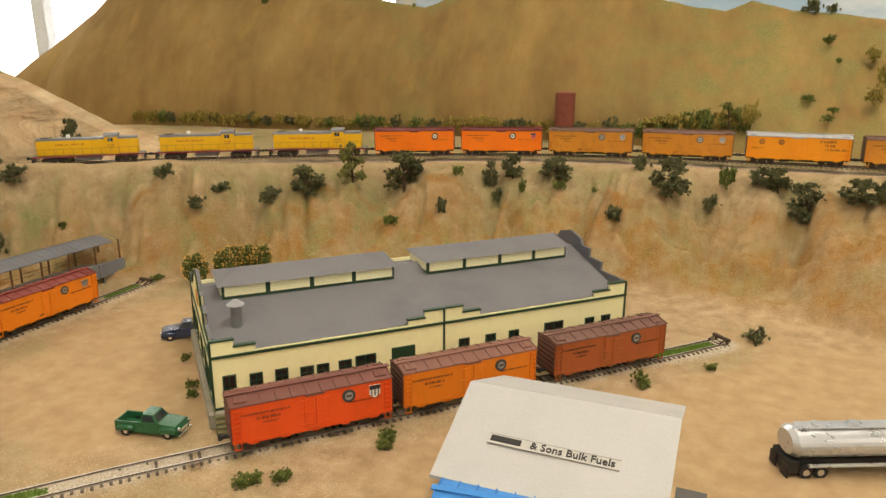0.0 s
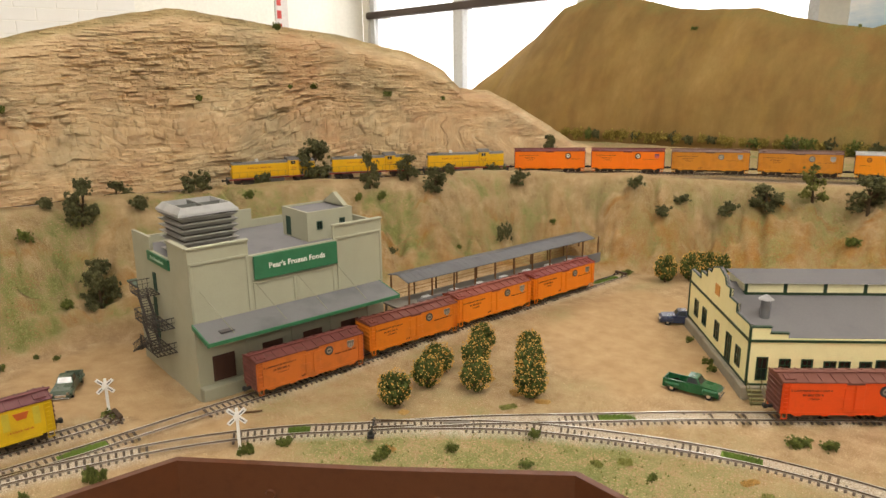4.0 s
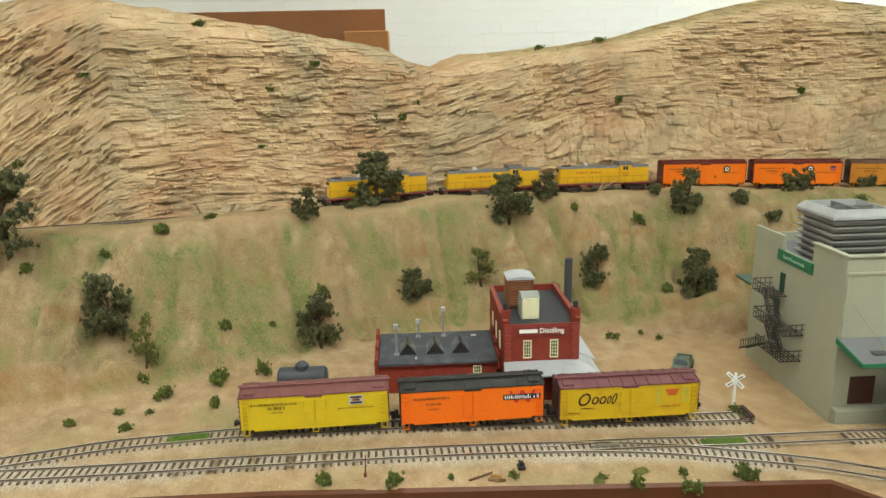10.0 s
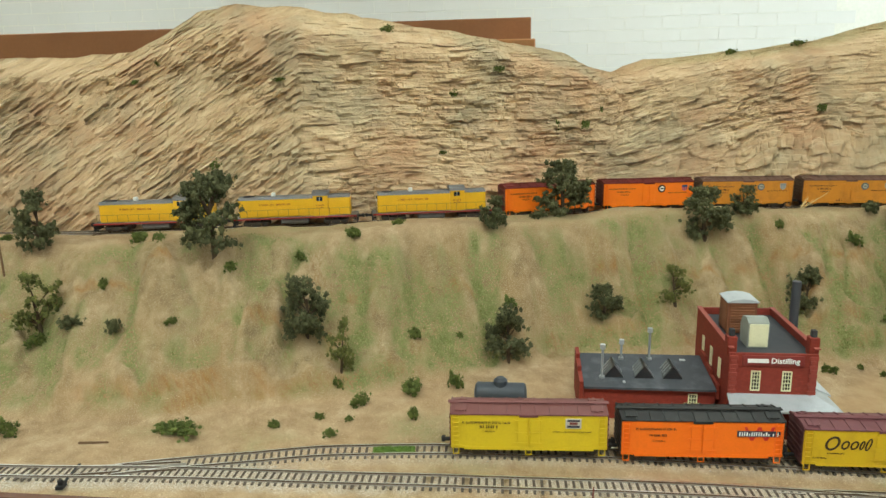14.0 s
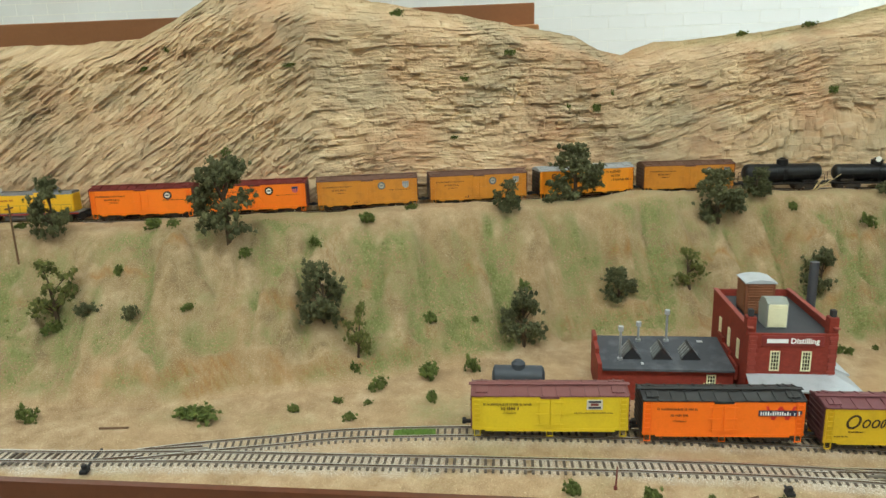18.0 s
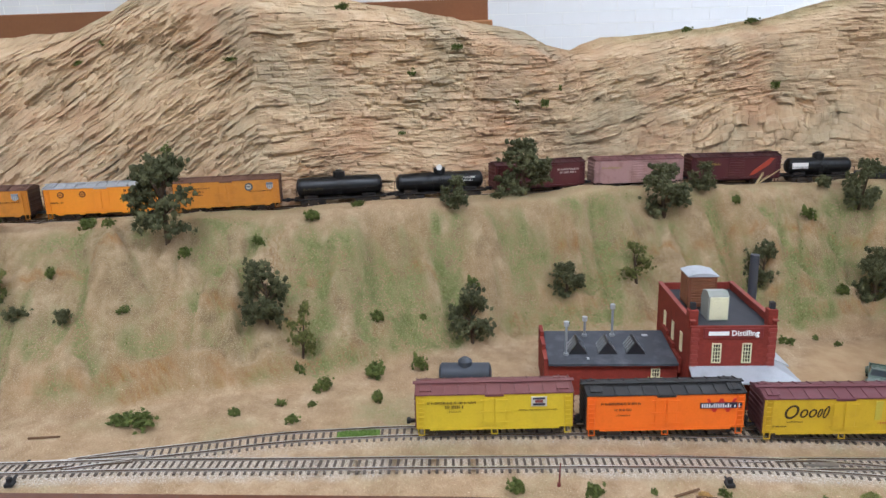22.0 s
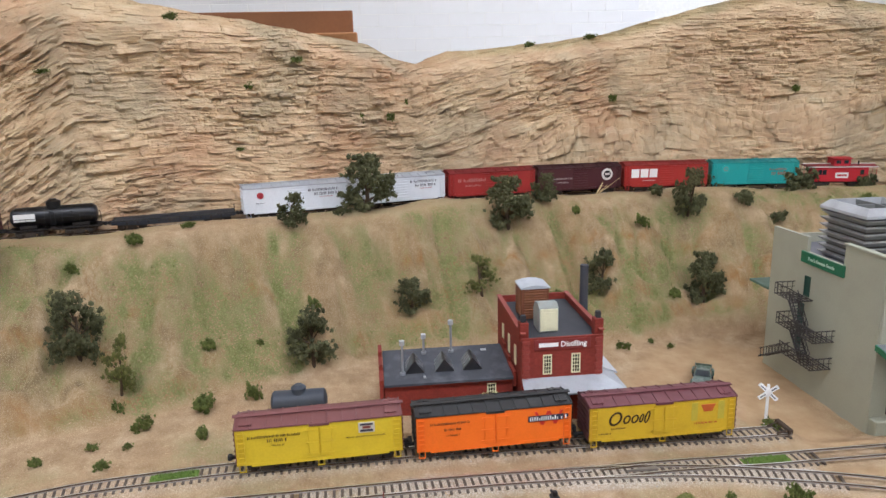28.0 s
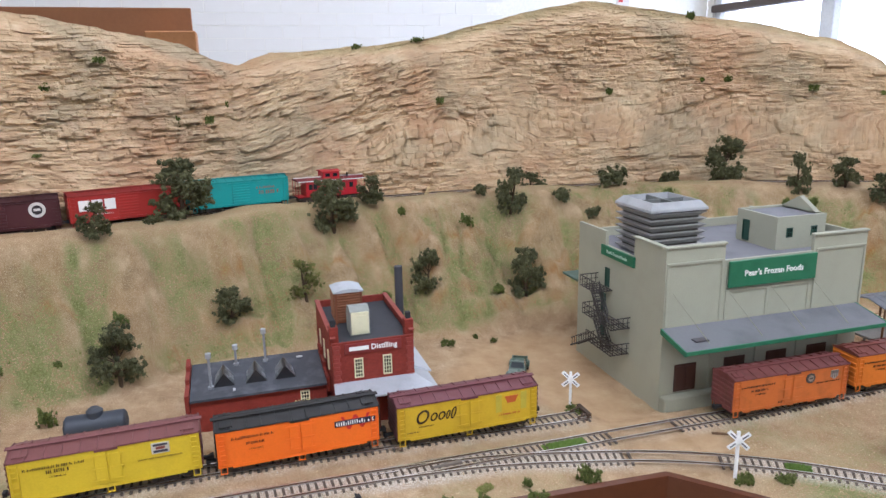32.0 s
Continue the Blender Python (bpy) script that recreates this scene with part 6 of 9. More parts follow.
# ---- cream packing house ----
cream, dgreen, greyroof = paint("e9e3b0", 0.55, "c5bb86", 0.25), paint("1e3a24", 0.5, "2b4a30", 0.2), paint("6c6b6d", 0.8, "55555a", 0.4, coarse=18, fine=500)
ph = thing("packing_house", pose(-0.415, 0.453, 0.0008, 0, 0, 45.9), "cream packing house with dark green trim and a long grey roof", "building")
L, D, EAVE, RIDGE = 0.455, 0.226, 0.066, 0.098
part("foundation", Shape().cbox(-0.006, L + 0.004, -0.006, D + 0.004, -0.006, 0.013, 0.001), paint("8d8778", 0.9, "6b6558", 0.4), ph)
part("front_wall", Shape().prism([(0, 0.013), (L, 0.013), (L, 0.080), (L - 0.022, 0.080), (L - 0.022, 0.073), (L - 0.042, 0.073), (L - 0.042, 0.068), (0.270, 0.068), (0.270, 0.073), (0.250, 0.073), (0.250, 0.080), (0.208, 0.080), (0.208, 0.073), (0.190, 0.073), (0.190, 0.068),
                                  (0.040, 0.068), (0.040, 0.073), (0.021, 0.073), (0.021, 0.080), (0, 0.080)], "y", 0, 0.003), cream, ph)
part("parapet_back", Shape().prism([(0.003, 0.05), (L - 0.003, 0.05), (L - 0.003, 0.0806), (L - 0.022, 0.0806), (L - 0.022, 0.0736), (L - 0.042, 0.0736), (L - 0.042, 0.0686), (0.270, 0.0686), (0.270, 0.0736), (0.250, 0.0736), (0.250, 0.0806), (0.208, 0.0806), (0.208, 0.0736), (0.190, 0.0736), (0.190, 0.0686),
                                     (0.040, 0.0686), (0.040, 0.0736), (0.021, 0.0736), (0.021, 0.0806), (0.003, 0.0806)], "y", 0.0008, 0.0038), greyroof, ph, "grey back of the stepped parapet")
part("back_wall", Shape().box(0, L, D - 0.003, D, 0.013, 0.070), cream, ph)
gable = [(0.0031, 0.013), (D - 0.0031, 0.013), (D - 0.0031, 0.082), (D - 0.045, 0.082), (D - 0.045, 0.092), (D - 0.070, 0.092), (D - 0.070, 0.102), (D - 0.085, 0.102), (D - 0.090, 0.110), (D / 2, 0.116), (0.090, 0.110), (0.085, 0.102), (0.070, 0.102), (0.070, 0.092), (0.045, 0.092), (0.045, 0.082), (0.0031, 0.082)]
part("gable_wall", Shape().prism(gable, "x", 0, 0.003), cream, ph)
part("parapet_back", Shape().prism([(y, z + 0.0006) for y, z in gable], "x", 0.0010, 0.0038), greyroof, ph, "grey back of the stepped gable")
part("gable_wall", Shape().prism(gable, "x", L - 0.003, L), paint("5d5d61", 0.7), ph, "grey back of the stepped gable")
part("roof", Shape().prism([(0.003, EAVE - 0.004), (0.003, EAVE), (D / 2, RIDGE), (D - 0.003, EAVE), (D - 0.003, EAVE - 0.004), (D / 2, RIDGE - 0.004)], "x", 0.003, L - 0.003), greyroof, ph)
trim = Shape().box(-0.0015, L + 0.0015, -0.0015, 0, 0.064, 0.0665)
for u0, u1, z in ((0, 0.021, 0.080), (0.021, 0.040, 0.073), (0.190, 0.208, 0.073), (0.208, 0.250, 0.080), (0.250, 0.270, 0.073), (L - 0.042, L - 0.022, 0.073), (L - 0.022, L, 0.080)):
    trim.box(u0 - 0.0008, u1 + 0.0008, -0.001, 0.004, z, z + 0.0016)
for u in (0, 0.229, L):
    trim.box(u - 0.0009, u + 0.0009, -0.0014, 0.0, 0.013, 0.080 if u == 0.229 else 0.0805)
trim.box(0, L, -0.001, 0, 0.0135, 0.0155)
part("front_trim", trim, dgreen, ph, "dark green trim")
t2 = Shape().box(-0.0015, 0, 0, D, 0.064, 0.0665).box(-0.001, 0, 0.003, D, 0.0135, 0.0155)
for (va, za), (vb, zb) in zip(gable[2:], gable[3:]):
    t2.tube((-0.0002, va, za), (-0.0002, vb, zb), 0.0011, n=4)
t2.box(-0.0014, 0, -0.001, 0.001, 0.0135, 0.08).box(-0.0014, 0, D - 0.002, D, 0.0135, 0.08)
part("gable_trim", t2, dgreen, ph, "dark green trim")
part("gable_crest", Shape().cbox(-0.0012, 0.0, D / 2 - 0.008, D / 2 + 0.008, 0.080, 0.094, 0.003), paint("c9924a", 0.6), ph, "faded orange painted crest")
for u, w, z0, h in ((0.0150, 0.011, 0.020, 0.026), (0.039, 0.011, 0.030, 0.014), (0.0625, 0.011, 0.030, 0.014), (0.0865, 0.012, 0.030, 0.012), (0.102, 0.011, 0.030, 0.012), (0.124, 0.012, 0.030, 0.012), (0.145, 0.020, 0.026, 0.018), (0.252, 0.011, 0.030, 0.014),
                    (0.283, 0.011, 0.030, 0.014), (0.311, 0.011, 0.030, 0.014), (0.361, 0.023, 0.028, 0.018), (0.408, 0.011, 0.030, 0.014), (0.430, 0.011, 0.030, 0.014)):
    model_window(ph, pose(u, 0, z0), w, h, dgreen, 2, 2)
part("freight_door", Shape().cbox(0.172, 0.197, -0.0016, 0, 0.016, 0.047, 0.0004).box(0.1735, 0.1955, -0.0022, -0.0014, 0.030, 0.0315), dgreen, ph, "dark green freight door")
for v_, w, z0, h in ((0.030, 0.014, 0.024, 0.022), (0.105, 0.015, 0.026, 0.022), (0.155, 0.015, 0.026, 0.022), (0.190, 0.015, 0.026, 0.022)):
    model_window(ph, pose(0, v_, z0, 0, 0, -90), w, h, dgreen, 2, 2)
model_window(ph, pose(0, 0.062, 0.015, 0, 0, -90), 0.016, 0.034, dgreen, 2, 3, "door")
siding = paint("e6e1bb", 0.6, "c8c08f", 0.2)
for u0, u1 in ((0.022, 0.205), (0.245, 0.428)):
    mon = part("roof_monitor", Shape().box(u0, u1, 0.085, D - 0.085, 0.086, 0.1055), dgreen, ph, "dark green roof monitor frame")
    for k in range(4):
        a = u0 + (u1 - u0) * k / 4 + 0.0025
        b = u0 + (u1 - u0) * (k + 1) / 4 - 0.0025
        for j in range(6):
            part("louvre", Shape().box(a, b, 0.0835, 0.0852, 0.0935 + j * 0.0019, 0.0950 + j * 0.0019), siding, mon, "cream louvre")
    part("monitor_end", Shape().box(u0 - 0.0012, u0 + 0.0002, 0.088, D - 0.088, 0.094, 0.1045), siding, mon)
    part("monitor_roof", Shape().add([(u0 - 0.004, 0.080, 0.105), (u1 + 0.004, 0.080, 0.105), (u1 + 0.004, D - 0.080, 0.105), (u0 - 0.004, D - 0.080, 0.105), (u0 + 0.018, D / 2, 0.1145), (u1 - 0.002, D / 2, 0.1145)],
                                     [(0, 1, 5, 4), (2, 3, 4, 5), (0, 4, 3), (1, 2, 5), (0, 3, 2, 1)]), greyroof, mon)
vent = part("roof_vent", Shape().tube((0.030, 0.043, 0.076), (0.030, 0.043, 0.0985), 0.0052, n=16), paint("8e8f92", 0.4, amount=0.3, metal=0.6), ph, "pale metal roof vent", smooth=True)
part("vent_cap", Shape().tube((0.030, 0.043, 0.0985), (0.030, 0.043, 0.1035), 0.0085, 0.002, 16), paint("97989a", 0.5, metal=0.3), vent, smooth=True)
for k in range(4):
    part("step", Shape().box(-0.001, 0.014, -0.010 - k * 0.004, -0.006 - k * 0.004, 0.009 - k * 0.003, 0.011 - k * 0.003), paint("6d6a45", 0.7), ph)
for x in (-0.001, 0.014):
    part("stair_rail", Shape().tube((x, -0.006, 0.022), (x, -0.024, 0.012), 0.0005, n=5).tube((x, -0.006, 0.010), (x, -0.006, 0.022), 0.0005, n=5).tube((x, -0.023, 0.0), (x, -0.023, 0.012), 0.0005, n=5), paint("6d6a45", 0.7), ph, "small olive stair rail")

# ---- white-roofed fuel depot ----
fd = thing("fuel_depot", pose(-0.0925, 0.470, -0.0042), "low depot building with a broad off-white roof and a sign", "building")
white = paint("adaca9", 0.6, "9b9994", 0.25, coarse=25)
part("wall_shell", Shape().cbox(-0.070, 0.070, -0.070, 0.070, 0, 0.056, 0.001), paint("cfcabd", 0.7), fd)
roof = part("roof", Shape().add([(-0.0775, -0.084, 0.056), (0.0785, -0.084, 0.058), (0.079, 0.0, 0.090), (-0.079, 0.0, 0.088), (-0.0775, 0.084, 0.056), (0.0785, 0.084, 0.058),
                                 (-0.0775, -0.084, 0.0535), (0.0785, -0.084, 0.0555), (0.079, 0.0, 0.0875), (-0.079, 0.0, 0.0855), (-0.0775, 0.084, 0.0535), (0.0785, 0.084, 0.0555)],
                                [(0, 1, 2, 3), (3, 2, 5, 4), (6, 9, 8, 7), (9, 10, 11, 8), (0, 6, 7, 1), (4, 5, 11, 10), (0, 3, 9, 6), (3, 4, 10, 9), (1, 7, 8, 2), (2, 8, 11, 5)]), white, fd, "off-white sheet roof")
tilt = math.degrees(math.atan2(0.032, 0.084))
sm = pose(-0.001, -0.0475, 0.0714, tilt - 90 + 0, 0, 0) @ pose(0, 0, 0, 0, 0, 0)
sign = part("roof_sign", Shape().box(-0.046, 0.046, -0.0008, 0, -0.0040, 0.0040), paint("b0aea6", 0.7), roof, "thin pale sign strip", m=sm)
part("sign_edge", Shape().box(-0.0462, 0.0462, -0.0010, -0.0002, 0.0040, 0.0044).box(-0.0462, 0.0462, -0.0010, -0.0002, -0.0044, -0.0040), paint("8f8d86", 0.7), sign)
ink = paint("262524", 0.6, amount=0.05)
sign_words = words("& Sons Bulk Fuels", 0.0082, ink, "sign_lettering")
part("sign_lettering", sign_words, None, sign, "black lettering", m=pose(0.0135, -0.0011, 0.0002))
part("name_bar", bars(Shape(), 0.0, 0.0, 0, 0, 0).box(-0.0445, -0.0225, -0.0014, -0.0008, -0.0022, 0.0026), ink, sign, "black bar in place of a name")
porch = part("porch", Shape().cbox(0.0795, 0.101, -0.038, 0.008, 0.028, 0.0305, 0.0005), paint("5c5a57", 0.8), fd, "dark grey porch roof")
part("porch_wall", Shape().box(0.0795, 0.097, -0.030, 0.004, 0.004, 0.028), paint("2e2c2a", 0.8), porch)
for k in range(5):
    part("step", Shape().box(0.080 + k * 0.0035, 0.0845 + k * 0.0035, -0.052, -0.042, 0.013 - k * 0.003, 0.0145 - k * 0.003), paint("6a6863", 0.8), porch)

rack = thing("loading_rack", on_ground(0.135, 0.520, 8), "grey timber loading rack with posts and pipes", "rack")
rk = paint("a9a9a4", 0.7, "77756c", 0.4)
part("rack_deck", Shape().cbox(-0.032, 0.032, -0.006, 0.006, 0.006, 0.008, 0.0004), rk, rack)
part("rack_rail", Shape().tube((-0.032, -0.006, 0.018), (0.032, -0.006, 0.018), 0.0009, n=6), rk, rack)
for k in range(5):
    for y in (-0.006, 0.006):
        part("post", Shape().box(-0.031 + k * 0.0155 - 0.0008, -0.031 + k * 0.0155 + 0.0008, y - 0.0008, y + 0.0008, -0.003, 0.018), rk, rack)
for k in range(2):
    part("filler_pipe", Shape().tube((-0.012 + k * 0.024, -0.004, 0.008), (-0.012 + k * 0.024, -0.004, 0.024), 0.0013, n=8).tube((-0.012 + k * 0.024, -0.004, 0.024), (-0.012 + k * 0.024, -0.014, 0.022), 0.0011, n=8), BLACK, rack)
shed = thing("pump_shed", on_ground(0.115, 0.425, 12), "small grey shed with a dark roof", "shed")
part("wall_shell", Shape().cbox(-0.022, 0.022, -0.018, 0.018, -0.002, 0.024, 0.0005), paint("8b8b88", 0.8), shed)
part("roof", Shape().prism([(-0.021, 0.023), (0.021, 0.023), (0, 0.034)], "x", -0.025, 0.025), paint("7d7d7c", 0.8), shed)

silo = thing("rust_tank", pose(-0.338, 1.475, 0.186), "rust brown upright metal tank", "tank")
rust = paint("7a4030", 0.7, "5a2a20", 0.4)
part("shell", Shape().tube((0, 0, 0), (0, 0, 0.068), 0.0205, n=28), rust, silo, smooth=True)
for z in (0.017, 0.034, 0.051, 0.0665):
    part("hoop", Shape().tube((0, 0, z), (0, 0, z + 0.0012), 0.0209, n=28), rust, silo, smooth=True)
part("tank_lid", Shape().tube((0, 0, 0.068), (0, 0, 0.070), 0.0205, 0.012, n=28), rust, silo, smooth=True)

# ---- grey-green frozen food plant ----
pl = thing("frozen_food_plant", pose(-0.84, 0.010, -0.020), "grey-green concrete frozen food plant with a loading awning", "building")
conc, concd = paint("a2a28e", 0.7, "8b8a77", 0.25, coarse=30), paint("93937f", 0.7, "7d7c69", 0.25, coarse=30)
green = paint("2c6c4b", 0.5, "1d4d36", 0.3)
roofgrey = paint("77777b", 0.85, "5f5f66", 0.4, coarse=25)
PW, PD = 0.262, 0.188
part("front_wall", Shape().prism([(0, 0), (PW, 0), (PW, 0.183), (0.188, 0.183), (0.188, 0.166), (0.072, 0.166), (0.072, 0.184), (0, 0.184)], "x", -0.004, 0), conc, pl)
part("side_wall", Shape().prism([(-0.0041, 0), (-PD, 0), (-PD, 0.178), (-0.122, 0.179), (-0.122, 0.162), (-0.060, 0.162), (-0.060, 0.184), (-0.0041, 0.184)], "y", 0, 0.004), conc, pl)
part("side_wall", Shape().box(-PD, -0.0041, PW - 0.004, PW, 0, 0.180), conc, pl)
part("back_wall", Shape().box(-PD, -PD + 0.004, 0.004, PW - 0.004, 0, 0.168).box(-PD, -PD + 0.004, 0.12, 0.165, 0.168, 0.184), conc, pl)
part("roof_deck", Shape().box(-PD + 0.004, -0.004, 0.004, PW - 0.004, 0.154, 0.157), roofgrey, pl)
for y0, y1, z0, z1 in ((0.004, 0.068, 0.100, 0.166), (0.078, 0.128, 0.100, 0.130), (0.134, 0.184, 0.100, 0.130), (0.194, 0.258, 0.100, 0.166)):
    fr = Shape()
    for a, b, c, d in ((y0 - 0.003, y0, z0, z1), (y1, y1 + 0.003, z0, z1), (y0 - 0.003, y1 + 0.003, z1, z1 + 0.003)):
        fr.cbox(0, 0.0016, a, b, c, d, 0.0004)
    part("pilaster_frame", fr, conc, pl)
part("cornice", Shape().cbox(-0.005, 0.002, -0.001, 0.073, 0.184, 0.1865, 0.0005), conc, pl)
part("cornice", Shape().cbox(-0.005, 0.002, 0.187, PW + 0.001, 0.183, 0.1855, 0.0005), conc, pl)
part("cornice", Shape().cbox(-0.061, -0.005, -0.002, 0.005, 0.184, 0.1865, 0.0005), conc, pl)
sg = part("front_sign", Shape().cbox(0.0016, 0.0046, 0.076, 0.190, 0.136, 0.165, 0.0005), green, pl, "green sign board with white lettering")
wl = paint("f0f0ea", 0.5, amount=0.05)
part("sign_lettering", words("Pear's Frozen Foods", 0.0094, wl, "sign_lettering"), None, sg, "white lettering", m=pose(0.0049, 0.133, 0.1505, 0, 0, 90))
s2 = part("side_sign", Shape().cbox(-0.128, -0.056, -0.0028, -0.0002, 0.150, 0.1625, 0.0004), green, pl, "small green sign with white lettering")
part("sign_lettering", words("Pear's Frozen Foods", 0.0054, paint("a9c4b0", 0.6), "sign_lettering"), None, s2, "white lettering", m=pose(-0.092, -0.0031, 0.1562))
aw = part("awning", Shape().prism([(0.0, 0.0945), (0.0, 0.0985), (0.044, 0.0885), (0.044, 0.0845)], "y", -0.001, 0.256), paint("737476", 0.85, "4d5051", 0.6, coarse=16), pl, "sloping grey awning roof")
part("awning_edge", Shape().cbox(0.044, 0.0455, -0.002, 0.257, 0.0848, 0.0892, 0.0003).prism([(0.0, 0.093), (0.0, 0.0988), (0.044, 0.0892), (0.044, 0.0838)], "y", -0.0025, -0.001).prism([(0.0, 0.093), (0.0, 0.0988), (0.044, 0.0892), (0.044, 0.0838)], "y", 0.256, 0.2575), green, aw, "green awning edge")
part("hatch", Shape().cbox(0.024, 0.033, 0.018, 0.034, 0.0925, 0.0938, 0.0003), paint("4c4c50", 0.7), aw)
for k, y in enumerate((0.010, 0.075, 0.130, 0.188)):
    part("tie_rod", Shape().tube((0.001, y, 0.136), (0.036, y + 0.022, 0.091), 0.0004, n=5), concd, aw)
part("loading_dock", Shape().cbox(0.0, 0.012, 0, PW, 0, 0.022, 0.001), concd, pl)
brown = paint("4a3128", 0.6)
for y in (0.031, 0.094, 0.150, 0.206):
    part("freight_door", Shape().cbox(0, 0.0014, y - 0.0135, y + 0.0135, 0.024, 0.055, 0.0003).box(0.0013, 0.0019, y - 0.012, y - 0.0005, 0.026, 0.053).box(0.0013, 0.0019, y + 0.0005, y + 0.012, 0.026, 0.053), brown, pl, "dark brown freight door")
for y in (0.062, 0.122, 0.178, 0.236):
    part("pilaster", Shape().cbox(0, 0.0015, y - 0.002, y + 0.002, 0.022, 0.094, 0.0003), conc, pl)
ddoor = paint("25463a", 0.5)
for z in (0.113, 0.080, 0.049):
    model_window(pl, pose(-0.115 if z > 0.1 else -0.122, 0, z), 0.0085, 0.022, ddoor, 1, 1, "door", glass=ddoor)
iron = paint("454240", 0.6, "5a4a3a", 0.25, 0.3)
def grating(x0, x1, z):
    """Open iron platform: bars along it on cross bearers."""
    s = Shape()
    for k in range(6):
        s.box(x0, x1, -0.0245 + k * 0.0046, -0.0232 + k * 0.0046, z, z + 0.0007)
    for k in range(5):
        x = x0 + (x1 - x0 - 0.0012) * k / 4
        s.box(x, x + 0.0012, -0.0245, 0, z - 0.0006, z + 0.0003)
    return s


fe = part("fire_escape", grating(-0.138, -0.103, 0.1105), iron, pl, "dark iron fire escape")


def iron_rail(x0, x1, y, z, n):
    s = Shape().tube((x0, y, z + 0.012), (x1, y, z + 0.012), 0.0007, n=5).tube((x0, y, z + 0.006), (x1, y, z + 0.006), 0.0004, n=5)
    for k in range(n):
        x = x0 + (x1 - x0) * k / (n - 1)
        s.tube((x, y, z), (x, y, z + 0.012), 0.0004, n=5)
    return s


part("platform", grating(-0.130, -0.062, 0.0775), iron, fe)
part("platform", grating(-0.120, -0.062, 0.0465), iron, fe)
part("rail", iron_rail(-0.138, -0.103, -0.024, 0.1113, 7), iron, fe)
part("rail", iron_rail(-0.130, -0.062, -0.024, 0.0782, 13), iron, fe)
part("rail", iron_rail(-0.120, -0.062, -0.024, 0.0472, 11), iron, fe)
for x, z in ((-0.138, 0.1113), (-0.130, 0.0782), (-0.062, 0.0782), (-0.062, 0.0472)):
    end = Shape().tube((x, -0.024, z + 0.012), (x, 0, z + 0.012), 0.0007, n=5).tube((x, -0.024, z + 0.006), (x, 0, z + 0.006), 0.0004, n=5)
    for k in range(4):
        end.tube((x, -0.021 + k * 0.006, z), (x, -0.021 + k * 0.006, z + 0.012), 0.0004, n=5)
    part("end_rail", end, iron, fe)
for x0, z0, x1, z1, y in ((-0.112, 0.111, -0.088, 0.078, -0.018), (-0.104, 0.0775, -0.080, 0.047, -0.018), (-0.118, 0.0465, -0.160, 0.024, -0.018)):
    st = Shape()
    for yy in (y - 0.005, y + 0.005):
        st.tube((x0, yy, z0), (x1, yy, z1), 0.0011, n=5).tube((x0, yy, z0 + 0.010), (x1, yy, z1 + 0.010), 0.0006, n=5)
        for k in range(7):
            u = (k + 0.5) / 7
            st.tube((x0 + (x1 - x0) * u, yy, z0 + (z1 - z0) * u), (x0 + (x1 - x0) * u, yy, z0 + (z1 - z0) * u + 0.010), 0.0004, n=5)
    for k in range(12):
        u = (k + 0.5) / 12
        st.box(x0 + (x1 - x0) * u - 0.0012, x0 + (x1 - x0) * u + 0.0012, y - 0.005, y + 0.005, z0 + (z1 - z0) * u, z0 + (z1 - z0) * u + 0.0004)
    part("stairs", st, iron, fe)
part("side_canopy", Shape().cbox(-PD - 0.042, -PD, -0.002, 0.06, 0.098, 0.101, 0.0005), paint("47604f", 0.6), pl, "small green canopy")
ct = part("cooling_tower", Shape().box(-0.122, -0.062, 0.022, 0.082, 0.157, 0.212), paint("56544f", 0.9), pl, "grey louvred cooling tower")
lou = paint("94938e", 0.6, "6f6a60", 0.4)
for k in range(7):
    z = 0.1575 + k * 0.0076
    a, b = 0.0365, 0.0300
    cx_, cy_ = -0.092, 0.052
    v = [(cx_ - a, cy_ - a, z + 0.0050), (cx_ + a, cy_ - a, z + 0.0050), (cx_ + a, cy_ + a, z + 0.0050), (cx_ - a, cy_ + a, z + 0.0050), (cx_ - b, cy_ - b, z), (cx_ + b, cy_ - b, z), (cx_ + b, cy_ + b, z), (cx_ - b, cy_ + b, z),
         (cx_ - a, cy_ - a, z + 0.0056), (cx_ + a, cy_ - a, z + 0.0056), (cx_ + a, cy_ + a, z + 0.0056), (cx_ - a, cy_ + a, z + 0.0056)]
    f = [(0, 1, 5, 4), (1, 2, 6, 5), (2, 3, 7, 6), (3, 0, 4, 7), (0, 8, 9, 1), (1, 9, 10, 2), (2, 10, 11, 3), (3, 11, 8, 0), (8, 11, 10, 9)]
    part("louvre", Shape().add(v, f), lou, ct)
cap = paint("a6a8a8", 0.45, "7f7f7c", 0.45, coarse=40)
hood = Shape()
for i in range(4):
    a0, a1 = math.pi / 4 + i * math.pi / 2, math.pi / 4 + (i + 1) * math.pi / 2
    def ring(r, z, a):
        return (-0.092 + r * math.cos(a), 0.052 + r * math.sin(a), z)
    hood.add([ring(0.0530, 0.2105, a0), ring(0.0530, 0.2105, a1), ring(0.0525, 0.2135, a1), ring(0.0525, 0.2135, a0), ring(0.0435, 0.2205, a0), ring(0.0435, 0.2205, a1), ring(0.0415, 0.2205, a1), ring(0.0415, 0.2205, a0), ring(0.0405, 0.2125, a0), ring(0.0405, 0.2125, a1)],
             [(0, 1, 2, 3), (3, 2, 5, 4), (4, 5, 6, 7), (7, 6, 9, 8)])
part("tower_hood", hood, cap, ct, "pale metal hood")
